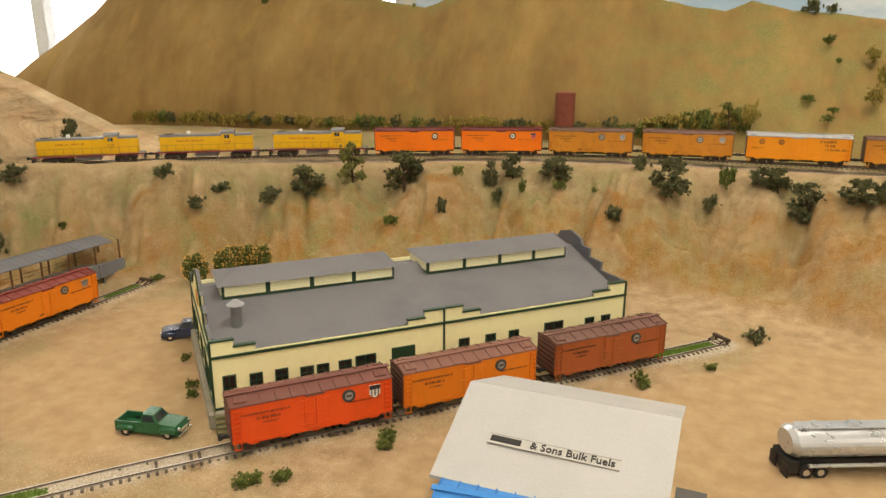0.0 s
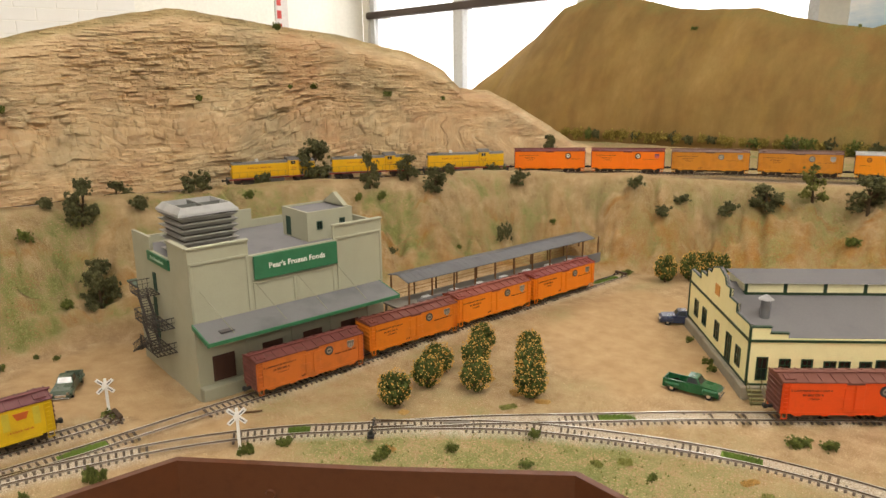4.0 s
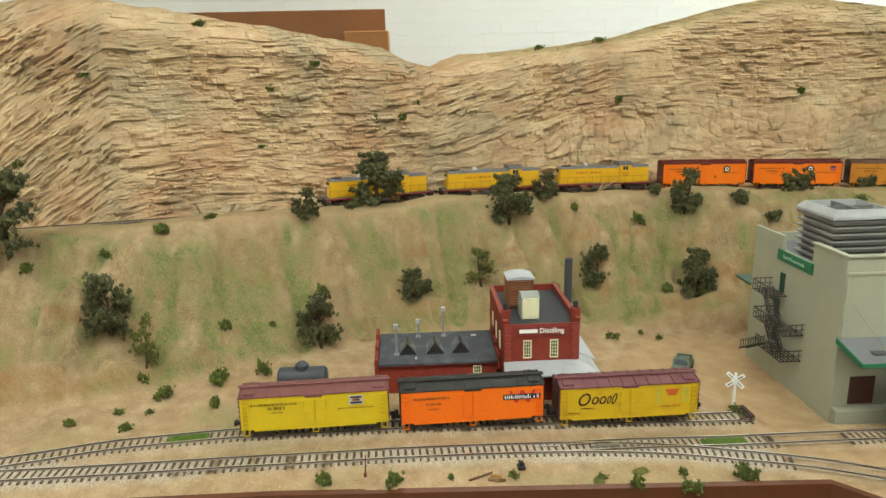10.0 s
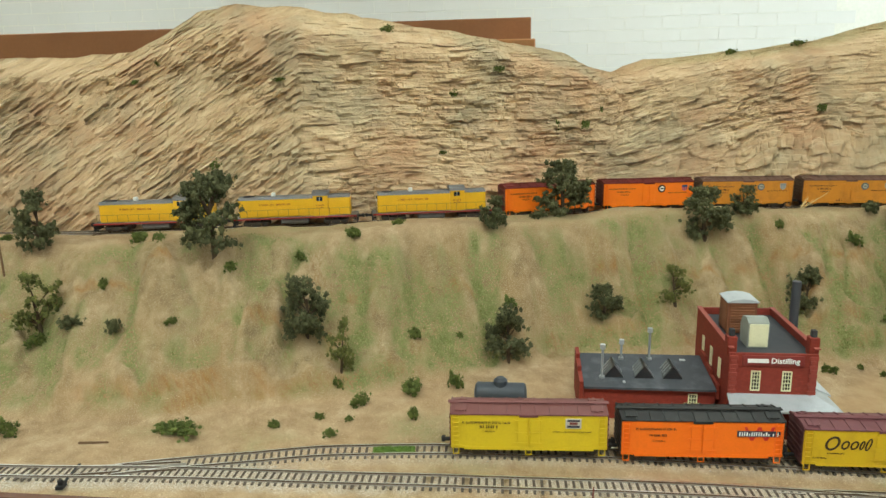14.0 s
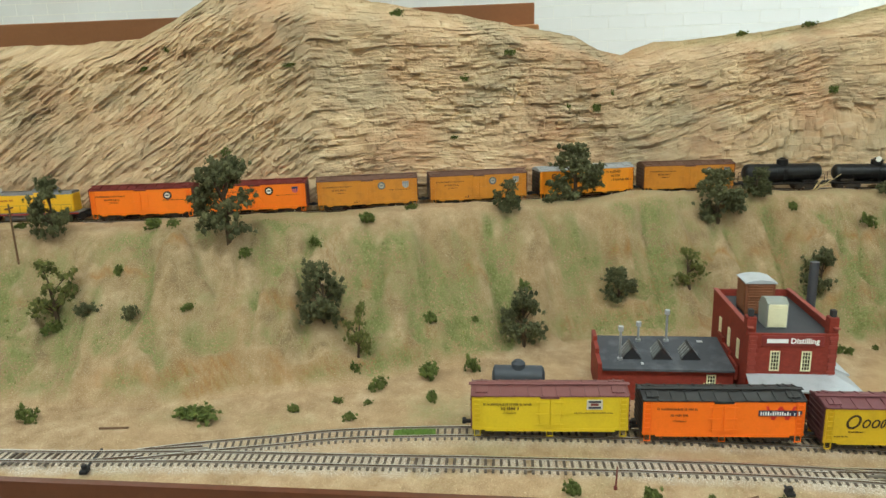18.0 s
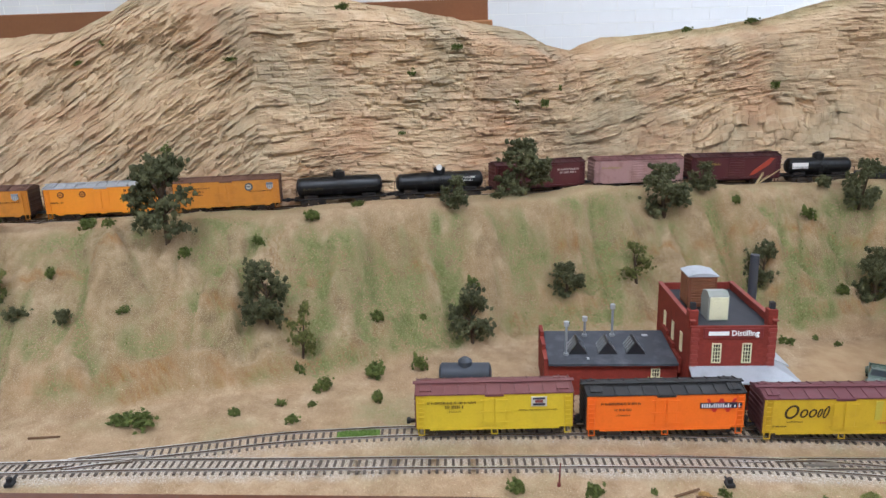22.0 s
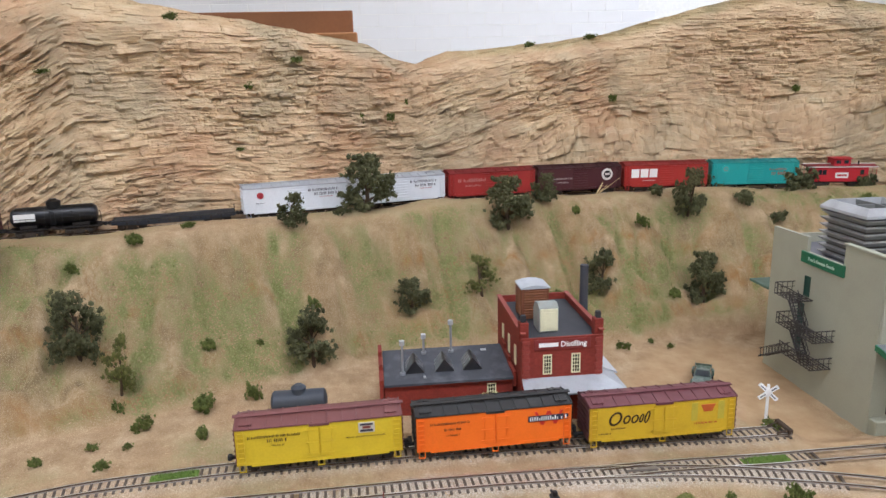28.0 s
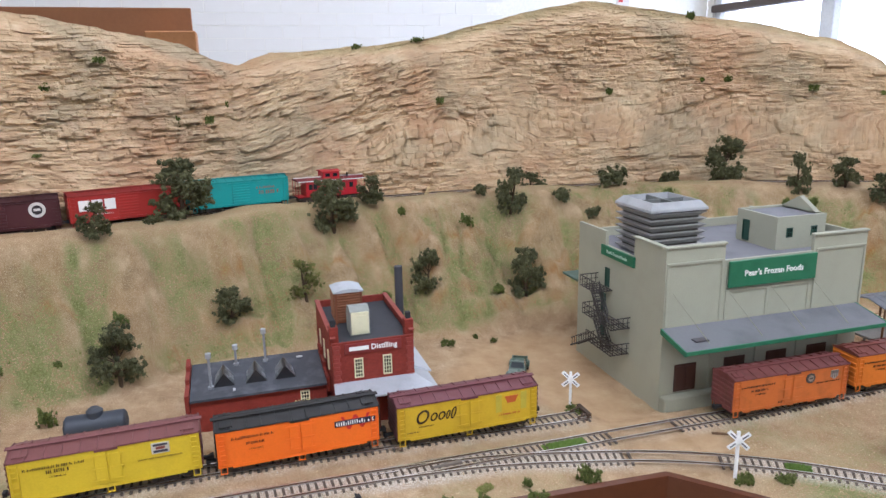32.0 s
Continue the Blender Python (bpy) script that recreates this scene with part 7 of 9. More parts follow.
part("fan_deck", Shape().box(-0.1215, -0.0625, 0.0225, 0.0815, 0.209, 0.2135).box(-0.1215, -0.0625, 0.051, 0.053, 0.2135, 0.2195).box(-0.093, -0.091, 0.0225, 0.0815, 0.2135, 0.2190), paint("6d706c", 0.7), ct)
ph2 = part("penthouse", Shape().box(-0.112, -0.045, 0.177, 0.247, 0.157, 0.192), conc, pl)
part("penthouse_roof", Shape().box(-0.109, -0.048, 0.180, 0.244, 0.192, 0.1935), roofgrey, ph2)
part("parapet", Shape().box(-0.112, -0.109, 0.177, 0.247, 0.192, 0.196).box(-0.048, -0.045, 0.177, 0.247, 0.192, 0.196).box(-0.109, -0.048, 0.177, 0.180, 0.192, 0.196).box(-0.109, -0.048, 0.244, 0.247, 0.192, 0.196), conc, ph2)
part("roof_hood", Shape().prism([(-0.109, 0.196), (-0.055, 0.196), (-0.082, 0.2115)], "y", 0.240, 0.247), conc, ph2)
for y in (0.195, 0.230):
    model_window(ph2, pose(-0.045, y, 0.172, 0, 0, 90), 0.0072, 0.010, ddoor, 2, 2)
model_window(ph2, pose(-0.095, 0.177, 0.160), 0.010, 0.024, ddoor, 1, 1, "door", glass=ddoor)

# ---- icing platform beside the siding ----
ip = thing("icing_platform", pose(-0.862, 0.307, -0.0035, 0, 0, -1.6), "long grey icing platform with a tin roof on thin posts", "platform")
wood, tin = paint("77736b", 0.85, "56524a", 0.4), paint("66676b", 0.6, "55565a", 0.35, 0.2, coarse=40)
LEN = 0.412
part("platform_deck", Shape().cbox(-0.030, 0.014, 0.0, LEN + 0.02, 0.026, 0.029, 0.0005), wood, ip)
for k in range(15):
    for x in (-0.027, 0.011):
        part("pile", Shape().box(x - 0.0012, x + 0.0012, 0.004 + k * 0.0310 - 0.0012, 0.004 + k * 0.0310 + 0.0012, -0.012, 0.026), wood, ip)
for k in range(9):
    part("side_board", Shape().cbox(0.014, 0.0155, 0.03 + k * 0.046, 0.0755 + k * 0.046, 0.016, 0.037, 0.0003), paint("6f7073", 0.8), ip)
part("tin_roof", Shape().prism([(-0.033, 0.068), (-0.008, 0.0725), (0.017, 0.066), (0.017, 0.065), (-0.008, 0.0715), (-0.033, 0.067)], "y", 0.012, LEN + 0.012), tin, ip)
ribm = Shape().prism([(-0.033, 0.0682), (-0.008, 0.0727), (0.017, 0.0662), (0.017, 0.0665), (-0.008, 0.0730), (-0.033, 0.0685)], "y", 0, 0.0008).mesh("roof_rib", tin)
for k in range(44):
    part("roof_rib", ribm, None, ip, m=pose(0, 0.014 + k * 0.0098, 0))
for k in range(11):
    for x in (-0.030, 0.014):
        part("roof_post", Shape().box(x - 0.0009, x + 0.0009, 0.016 + k * 0.0421 - 0.0009, 0.016 + k * 0.0421 + 0.0009, 0.029, 0.066), paint("6b4a2a", 0.8), ip)
part("handrail", Shape().tube((-0.030, 0.0, 0.041), (-0.030, LEN + 0.02, 0.041), 0.0006, n=5).tube((-0.030, 0.0, 0.036), (-0.030, LEN + 0.02, 0.036), 0.0005, n=5), paint("8a6a3a", 0.8), ip)
for k in range(7):
    part("ice_block", Shape().cbox(-0.004, 0.009, 0.05 + k * 0.053, 0.064 + k * 0.053, 0.029, 0.0335, 0.0008), paint("cfd2d2", 0.3), ip, "pale ice block")
ramp = part("end_stairs", Shape().add([(-0.02, LEN + 0.02, 0.029), (0.006, LEN + 0.02, 0.029), (0.006, LEN + 0.060, -0.006), (-0.02, LEN + 0.060, -0.006), (-0.02, LEN + 0.02, 0.026), (0.006, LEN + 0.02, 0.026), (0.006, LEN + 0.060, -0.009), (-0.02, LEN + 0.060, -0.009)],
                                    [(0, 1, 2, 3), (4, 7, 6, 5), (0, 4, 5, 1), (1, 5, 6, 2), (2, 6, 7, 3), (3, 7, 4, 0)]), wood, ip)

# ---- red brick distillery ----
ds = thing("distillery", pose(-0.885, -0.331, 0.0), "red brick distillery tower with a flat roof and corner piers", "building")
DW, DD = 0.082, 0.130
blackroof = paint("3c3d40", 0.9, "56565a", 0.4, coarse=40)
part("front_wall", Shape().prism([(0, -0.006), (DW, -0.006), (DW, 0.0895), (0, 0.0895)], "x", -0.003, 0), BRICK, ds, uv=True)
part("side_wall", Shape().box(-DD, -0.003, 0, 0.003, -0.006, 0.0945), BRICK, ds, uv=True)
part("side_wall", Shape().box(-DD, -0.003, DW - 0.003, DW, -0.006, 0.0945), BRICK, ds, uv=True)
part("back_wall", Shape().box(-DD, -DD + 0.003, 0.003, DW - 0.003, -0.006, 0.0945), BRICK, ds, uv=True)
part("roof_deck", Shape().box(-DD + 0.003, -0.003, 0.003, DW - 0.003, 0.084, 0.087), blackroof, ds)
for y in (0.003, DW - 0.003):
    part("corner_pier", Shape().cbox(-0.014, -0.004, y - 0.0045, y + 0.0045, 0.086, 0.1045, 0.0005), BRICK, ds, uv=True)
    part("pier_cap", Shape().cbox(-0.0115, -0.0065, y - 0.0025, y + 0.0025, 0.1045, 0.1115, 0.0005), paint("2f2f31", 0.7), ds)
for y in (0.004, DW - 0.004):
    for k in range(10):
        part("quoin", Shape().cbox(0, 0.0012, y - (0.004 if k % 2 else 0.0028), y + (0.004 if k % 2 else 0.0028), 0.044 + k * 0.0044, 0.0478 + k * 0.0044, 0.0003), paint("8a3a2e", 0.7), ds)
part("coping", Shape().cbox(-DD, 0.001, -0.001, 0.004, 0.0945, 0.0957, 0.0002), paint("8d4438", 0.7), ds)
part("coping", Shape().cbox(-DD, 0.001, DW - 0.004, DW + 0.001, 0.0945, 0.0957, 0.0002), paint("8d4438", 0.7), ds)
sb = part("sign_board", Shape().cbox(0, 0.0016, 0.012, 0.069, 0.0775, 0.0880, 0.0003), paint("7a2c26", 0.6), ds, "dark red sign board")
part("sign_lettering", words("Distilling", 0.0076, wl, "sign_lettering"), None, sb, "white lettering", m=pose(0.0019, 0.0515, 0.0828, 0, 0, 90))
part("name_bar", Shape().box(0.0016, 0.0022, 0.0165, 0.0360, 0.0808, 0.0848), wl, sb, "white bar in place of a name")
ivory = paint("e0d9ae", 0.6)
for y in (0.0255, 0.0545):
    model_window(ds, pose(0, y, 0.0520, 0, 0, 90), 0.0078, 0.0195, ivory, 3, 5, bar=0.0006)
for x in (-0.03, -0.062, -0.095):
    model_window(ds, pose(x, 0, 0.053), 0.0055, 0.0185, ivory, 2, 4, bar=0.0008)
part("porch_roof", Shape().add([(0.0, 0.0, 0.048), (0.0, DW, 0.048), (0.024, DW + 0.019, 0.040), (0.024, -0.002, 0.041), (0.0, 0.0, 0.0465), (0.0, DW, 0.0465), (0.024, DW + 0.019, 0.0385), (0.024, -0.002, 0.0395)],
                                    [(0, 3, 2, 1), (4, 5, 6, 7), (3, 7, 6, 2), (0, 4, 7, 3), (1, 2, 6, 5)]), paint("b4b8bc", 0.45, "8e9194", 0.35, 0.3), ds, "pale metal porch roof")
part("porch_roof_wing", Shape().add([(0.0, DW, 0.048), (-0.055, DW, 0.048), (-0.055, DW + 0.019, 0.040), (0.024, DW + 0.019, 0.040), (0.0, DW, 0.0465), (-0.055, DW, 0.0465), (-0.055, DW + 0.019, 0.0385), (0.024, DW + 0.019, 0.0385)],
                                    [(0, 3, 2, 1), (4, 5, 6, 7), (3, 7, 6, 2), (2, 6, 5, 1)]), paint("b4b8bc", 0.45, "8e9194", 0.35, 0.3), ds)
for y in (0.002, 0.04, 0.08, 0.097):
    part("porch_post", Shape().box(0.021, 0.0225, y - 0.0008, y + 0.0008, -0.006, 0.039), paint("5a2a22", 0.8), ds)
an = part("annex", Shape().box(-0.085, -0.022, DW, DW + 0.020, -0.006, 0.040), BRICK, ds, "small red brick annex", uv=True)
part("annex_roof", Shape().add([(-0.088, DW, 0.050), (-0.019, DW, 0.050), (-0.019, DW + 0.023, 0.040), (-0.088, DW + 0.023, 0.040), (-0.088, DW, 0.048), (-0.019, DW, 0.048), (-0.019, DW + 0.023, 0.038), (-0.088, DW + 0.023, 0.038)],
                               [(0, 1, 2, 3), (4, 7, 6, 5), (0, 4, 5, 1), (1, 5, 6, 2), (2, 6, 7, 3), (3, 7, 4, 0)]), paint("c3c6c9", 0.5, "9c9fa1", 0.3), an, "pale metal roof")
part("flue", Shape().tube((-0.05, DW + 0.010, 0.045), (-0.05, DW + 0.010, 0.060), 0.0016).tube((-0.05, DW + 0.010, 0.060), (-0.05, DW + 0.010, 0.0635), 0.0026), paint("9a9da0", 0.5), an)
tb = part("louvred_tank_house", Shape().box(-0.0905, -0.0615, 0.0135, 0.0425, 0.0885, 0.1215).box(-0.0905, -0.0885, 0.0135, 0.0155, 0.086, 0.089).box(-0.0635, -0.0615, 0.0135, 0.0155, 0.086, 0.089).box(-0.0635, -0.0615, 0.0405, 0.0425, 0.086, 0.089), paint("7a4a30", 0.8), ds, "brown louvred wooden tank house")
lv = Shape().box(0, 0.0012, -0.0120, 0.0120, 0, 0.0022).mesh("slat", paint("8a5a3c", 0.8, vary=0.3))
for k in range(10):
    part("slat", lv, None, tb, m=pose(-0.0617, 0.028, 0.0915 + k * 0.0029, 0, 20, 0))
    part("slat", lv, None, tb, m=pose(-0.076, 0.0137, 0.0915 + k * 0.0029, 0, 20, -90))
part("barrel_roof", Shape().prism([(0.012, 0.1215), (0.044, 0.1215), (0.044, 0.1225), (0.036, 0.1248), (0.028, 0.1256), (0.020, 0.1248), (0.012, 0.1225)], "x", -0.092, -0.060), paint("a9adb0", 0.5, "8c9092", 0.4), tb, "pale curved metal roof")
bn = part("roof_bonnet", Shape().prism([(-0.046, 0.087), (-0.022, 0.087), (-0.022, 0.1125), (-0.030, 0.1165), (-0.042, 0.1145), (-0.048, 0.1055)], "y", 0.0225, 0.0425), paint("8d9088", 0.6), ds, "grey roof bonnet with a cream door")
part("cream_door", Shape().cbox(-0.022, -0.0208, 0.0235, 0.0415, 0.0885, 0.1120, 0.0003).box(-0.0209, -0.0202, 0.0265, 0.0385, 0.0920, 0.1085), paint("ded9b4", 0.6), bn, "cream panel door")
part("flue", Shape().tube((-0.085, DW + 0.0062, 0.0), (-0.085, DW + 0.0062, 0.1385), 0.0050, 0.0045, 16), paint("3e3f44", 0.6, "55504a", 0.3), ds, "tall dark metal stack", smooth=True)

sh = thing("distillery_shed", pose(-0.906, -0.468, 0.002), "low red brick shed with a dark flat roof and skylights", "building")
SW = 0.132
part("wall_shell", Shape().prism([(0, -0.008), (0, 0.0395), (-0.068, 0.0465), (-0.068, -0.008)], "y", 0.0005, SW), BRICK, sh, uv=True)
part("parapet", Shape().prism([(0.002, -0.008), (0.002, 0.0455), (-0.026, 0.0455), (-0.026, 0.0505), (-0.050, 0.0505), (-0.050, 0.0555), (-0.071, 0.0555), (-0.071, -0.008)], "y", -0.004, 0.0), BRICK, sh, uv=True)
part("parapet", Shape().prism([(0.002, 0.030), (0.002, 0.0455), (-0.026, 0.0455), (-0.026, 0.0505), (-0.050, 0.0505), (-0.050, 0.0555), (-0.071, 0.0555), (-0.071, 0.030)], "y", SW + 0.0005, SW + 0.0035), BRICK, sh, uv=True)
part("roof", Shape().prism([(0.004, 0.0385), (0.004, 0.0410), (-0.070, 0.0488), (-0.070, 0.0463)], "y", 0.0008, SW), paint("414348", 0.85, "74767a", 0.6, coarse=42), sh)
for y in (0.033, 0.064, 0.093):
    sk = part("skylight", Shape().prism([(y - 0.0115, 0.0415), (y + 0.0115, 0.0415), (y, 0.0565)], "x", -0.042, -0.016), paint("2a2b2d", 0.4), sh, "dark gabled skylight")
    for sgn in (-1, 1):
        for k in range(4):
            xa = -0.0410 + k * 0.0062
            part("skylight_pane", Shape().add([(xa, y + sgn * 0.0093, 0.0450), (xa + 0.0042, y + sgn * 0.0093, 0.0450), (xa + 0.0042, y + sgn * 0.0018, 0.0548), (xa, y + sgn * 0.0018, 0.0548)], [(0, 1, 2, 3)]), paint("868a8c", 0.25), sk)
for x, y, h in ((-0.016, 0.0205, 0.030), (-0.058, 0.0455, 0.020), (-0.058, 0.0755, 0.034)):
    pp = part("vent_pipe", Shape().tube((x, y, 0.0415), (x, y, 0.0445 + h), 0.0013, n=10).tube((x, y, 0.041 - x * 0.105), (x, y, 0.0435 - x * 0.105), 0.0030, n=10), paint("9a9da0", 0.5, metal=0.4), sh, "pale metal vent pipe", smooth=True)
    part("pipe_cap", Shape().tube((x, y, 0.045 + h), (x, y, 0.050 + h), 0.0028, n=10), paint("b9bcbe", 0.5, metal=0.4), pp, smooth=True)
model_window(sh, pose(0.0, 0.110, 0.0215, 0, 0, 90), 0.0080, 0.0125, ivory, 3, 3, bar=0.0006)
for x0, x1, y0, y1, z0, z1 in ((-0.010, -0.005, 0.041, 0.0435, 0.0410, 0.0428), (-0.060, -0.056, 0.108, 0.114, 0.0460, 0.0482)):
    part("roof_patch", Shape().box(x0, x1, y0, y1, z0, z1), paint("b0b2b2", 0.6), sh)

tk = thing("storage_tank", pose(-0.921, -0.554, 0.008), "dark grey horizontal storage tank with a dome on saddles", "tank")
tgrey = paint("3a3f46", 0.5, "2a2c2f", 0.3)
s = Shape()
for (ya, ra), (yb, rb) in zip(((-0.028, 0.4), (-0.027, 0.8), (-0.025, 1.0), (0.025, 1.0), (0.027, 0.8)), ((-0.027, 0.8), (-0.025, 1.0), (0.025, 1.0), (0.027, 0.8), (0.028, 0.4))):
    s.tube((0, ya, 0.0165), (0, yb, 0.0165), 0.0115 * ra, 0.0115 * rb, 22, False)
s.tube((0, -0.0282, 0.0165), (0, -0.028, 0.0165), 0.0046, n=22).tube((0, 0.028, 0.0165), (0, 0.0282, 0.0165), 0.0046, n=22)
part("shell", s, tgrey, tk, smooth=True)
dm = part("dome", Shape().tube((0, 0, 0.024), (0, 0, 0.0315), 0.0075, n=18).tube((0, 0, 0.0315), (0, 0, 0.0345), 0.0075, 0.004, 18), tgrey, tk, smooth=True)
for y in (-0.018, 0.018):
    part("saddle", Shape().box(-0.009, 0.009, y - 0.002, y + 0.002, -0.004, 0.010), tgrey, tk)

# ---- crossing signs, stakes, sticks ----
xw = paint("e9e8e4", 0.6, "b9b5aa", 0.25)


def crossbuck(x, y, ang):
    cb = thing("crossing_sign", on_ground(x, y, ang), "white wooden crossbuck sign on a post", "sign", "railway crossing signs")
    part("post", Shape().cbox(-0.0014, 0.0014, -0.0014, 0.0014, -0.002, 0.045, 0.0003), xw, cb)
    for r in (-42, 42):
        blade = part("blade", Shape().cbox(-0.0115, 0.0115, -0.0026, -0.0015, -0.0021, 0.0021, 0.0003), xw, cb, m=pose(0, 0 if r > 0 else -0.0012, 0.0375, 0, r, 0))
        part("blade_print", Shape().box(-0.0095, -0.0034, -0.0029, -0.0025, -0.0006, 0.0006).box(0.0034, 0.0095, -0.0029, -0.0025, -0.0006, 0.0006), paint("6a6a6a", 0.7), blade)


crossbuck(-0.864, -0.083, 62)
crossbuck(-0.693, -0.010, 62)
stick = paint("6a5036", 0.9)
for x, y, ang, ln in ((-0.812, -0.955, 95, 0.030), (-0.758, 0.032, 60, 0.026), (-0.735, -0.372, 115, 0.024), (-0.730, -0.358, 80, 0.016)):
    solo("log", Shape().tube((-ln / 2, 0, 0.001), (ln / 2, 0, 0.0016), 0.0013, 0.001, 7), stick, "short brown stick lying on the ground", "stick", "scattered sticks", m=on_ground(x, y, ang), smooth=True)
solo("stake", Shape().tube((0, 0, -0.002), (0, 0.001, 0.021), 0.0009, 0.0006, 6).cbox(-0.0014, 0.0014, -0.0014, 0.0014, 0.0, 0.003, 0.0004), paint("6a3026", 0.8), "thin rusty stake in the ground", "stake", m=on_ground(-0.737, -0.474))
pole = thing("signal_pole", on_ground(-0.985, -1.165), "weathered dark pole with short arms beside the upper line", "pole")
part("mast", Shape().tube((0, 0, -0.01), (0, 0, 0.075), 0.0014, 0.001, 7), stick, pole)
part("arm", Shape().box(-0.007, 0.007, -0.0006, 0.0006, 0.069, 0.0705).box(-0.005, 0.005, -0.0006, 0.0006, 0.062, 0.0632), stick, pole)
straw_x, straw_y = upper_at(5.40, 0.045)
straw = thing("straw_tuft", on_ground(float(straw_x), float(straw_y)), "tuft of long dry straw stalks", "grass")
rs_ = random.Random(4)
for k in range(7):
    part("stalk", Shape().tube((0, 0, 0), (rs_.uniform(-0.01, 0.01), 0.012 + rs_.uniform(0, 0.03), 0.012 + rs_.uniform(0, 0.022)), 0.0006, 0.0003, 5), paint("d6c08a", 0.8), straw)


# ---- road vehicles ----
CHROME, TYRE, GLASSY = paint("cfd0d2", 0.15, amount=0.05, metal=0.9), paint("1b1a1a", 0.8), paint("2a3034", 0.08, amount=0.0, spec=0.7)


def wheel(parent, x, y, r):
    w = part("wheel", Shape().tube((x, y - 0.0016, r), (x, y + 0.0016, r), r, n=16), TYRE, parent, smooth=True)
    part("hub", Shape().tube((x, y - 0.0019, r), (x, y + 0.0019, r), r * 0.5, n=12), CHROME, w, smooth=True)


def pickup(name, m, colour, label, open_bed=True):
    car = thing(name, m, label, "vehicle")
    body = paint(colour, 0.3, amount=0.1)
    side = [(0.031, 0.0035), (0.0315, 0.0085), (0.029, 0.0125), (0.012, 0.0140), (0.0115, 0.0145), (-0.004, 0.0135), (-0.030, 0.0130), (-0.030, 0.0035)]
    part("body", Shape().prism(side[:5] + [(-0.004, 0.0140), (-0.004, 0.0035)], "y", -0.0098, 0.0098), body, car)
    part("cab", Shape().add([(0.012, -0.0095, 0.0138), (0.012, 0.0095, 0.0138), (-0.0045, 0.0095, 0.0138), (-0.0045, -0.0095, 0.0138), (0.007, -0.0075, 0.0208), (0.007, 0.0075, 0.0208), (-0.0035, 0.0075, 0.0212), (-0.0035, -0.0075, 0.0212)],
                            [(0, 1, 5, 4), (1, 2, 6, 5), (2, 3, 7, 6), (3, 0, 4, 7), (4, 5, 6, 7)]), body, car)
    part("windscreen", Shape().add([(0.0116, -0.0080, 0.0146), (0.0116, 0.0080, 0.0146), (0.0078, 0.0066, 0.0199), (0.0078, -0.0066, 0.0199)], [(0, 1, 2, 3)]), GLASSY, car)
    for sy in (-1, 1):
        part("side_window", Shape().add([(0.0095, sy * 0.00935, 0.0146), (-0.0030, sy * 0.00935, 0.0146), (-0.0025, sy * 0.0079, 0.0198), (0.0062, sy * 0.0079, 0.0198)], [(0, 1, 2, 3)]), GLASSY, car)
        part("fender", Shape().cbox(0.014, 0.0305, sy * 0.0105 - 0.0022, sy * 0.0105 + 0.0022, 0.005, 0.0118, 0.002), body, car, smooth=True)
        part("fender", Shape().cbox(-0.027, -0.011, sy * 0.0105 - 0.002, sy * 0.0105 + 0.002, 0.005, 0.0105, 0.002), body, car, smooth=True)
        for x in (0.0215, -0.019):
            wheel(car, x, sy * 0.0098, 0.0044)
        part("headlight", Shape().tube((0.031, sy * 0.0085, 0.0098), (0.0325, sy * 0.0085, 0.0098), 0.0016, n=10), CHROME, car)
    bed = Shape().box(-0.030, -0.004, -0.0095, 0.0095, 0.0035, 0.0065).box(-0.030, -0.004, 0.0085, 0.0095, 0.0065, 0.0135).box(-0.030, -0.004, -0.0095, -0.0085, 0.0065, 0.0135).box(-0.030, -0.029, -0.0085, 0.0085, 0.0065, 0.0130)
    part("bed", bed, body, car)
    part("grille", Shape().cbox(0.0312, 0.0324, -0.0062, 0.0062, 0.0052, 0.0085, 0.0004), CHROME, car)
    part("bumper", Shape().cbox(0.0318, 0.0332, -0.0105, 0.0105, 0.0030, 0.0048, 0.0005), CHROME, car)
    return car


pickup("pickup_truck", on_ground(-0.4605, 0.4215, 13), "1f5a38", "glossy dark green old pickup truck with a chrome grille")
pickup("pickup_truck", on_ground(-0.583, 0.607, -142), "2f3a55", "dark blue old pickup truck parked by the packing house")
pickup("car", on_ground(-0.967, -0.100, -28), "4a5a4c", "dull grey-green open car parked on the dirt lot")

tt = thing("tank_trailer", on_ground(0.125, 0.603, 25), "polished silver fuel tank trailer on black wheels", "trailer")
silver = paint("c4c6c8", 0.3, "a9aaa8", 0.03, 0.75)
NP = 28
prof = [(0.0165 * math.sin(2 * math.pi * k / NP), 0.001 + 0.0125 * math.cos(2 * math.pi * k / NP)) for k in range(NP)]
body = Shape().prism([(y, 0.0265 + z) for y, z in prof], "x", -0.064, 0.070)
body.add([(-0.064, y, 0.0265 + z) for y, z in prof] + [(-0.068, y * 0.75, 0.0265 + z * 0.75) for y, z in prof], [(i, (i + 1) % NP, NP + (i + 1) % NP, NP + i) for i in range(NP)] + [tuple(range(NP, 2 * NP))])
part("tank", body, silver, tt)
part("catwalk", Shape().cbox(-0.060, 0.068, -0.006, 0.006, 0.0398, 0.0412, 0.0003), silver, tt)
for k in range(4):
    part("hatch", Shape().tube((-0.045 + k * 0.032, 0, 0.0412), (-0.045 + k * 0.032, 0, 0.0432), 0.004, n=14), silver, tt)
part("side_tube", Shape().tube((-0.055, -0.0155, 0.0130), (0.060, -0.0155, 0.0130), 0.0016, n=8).tube((-0.055, 0.0155, 0.0130), (0.060, 0.0155, 0.0130), 0.0016, n=8), silver, tt)
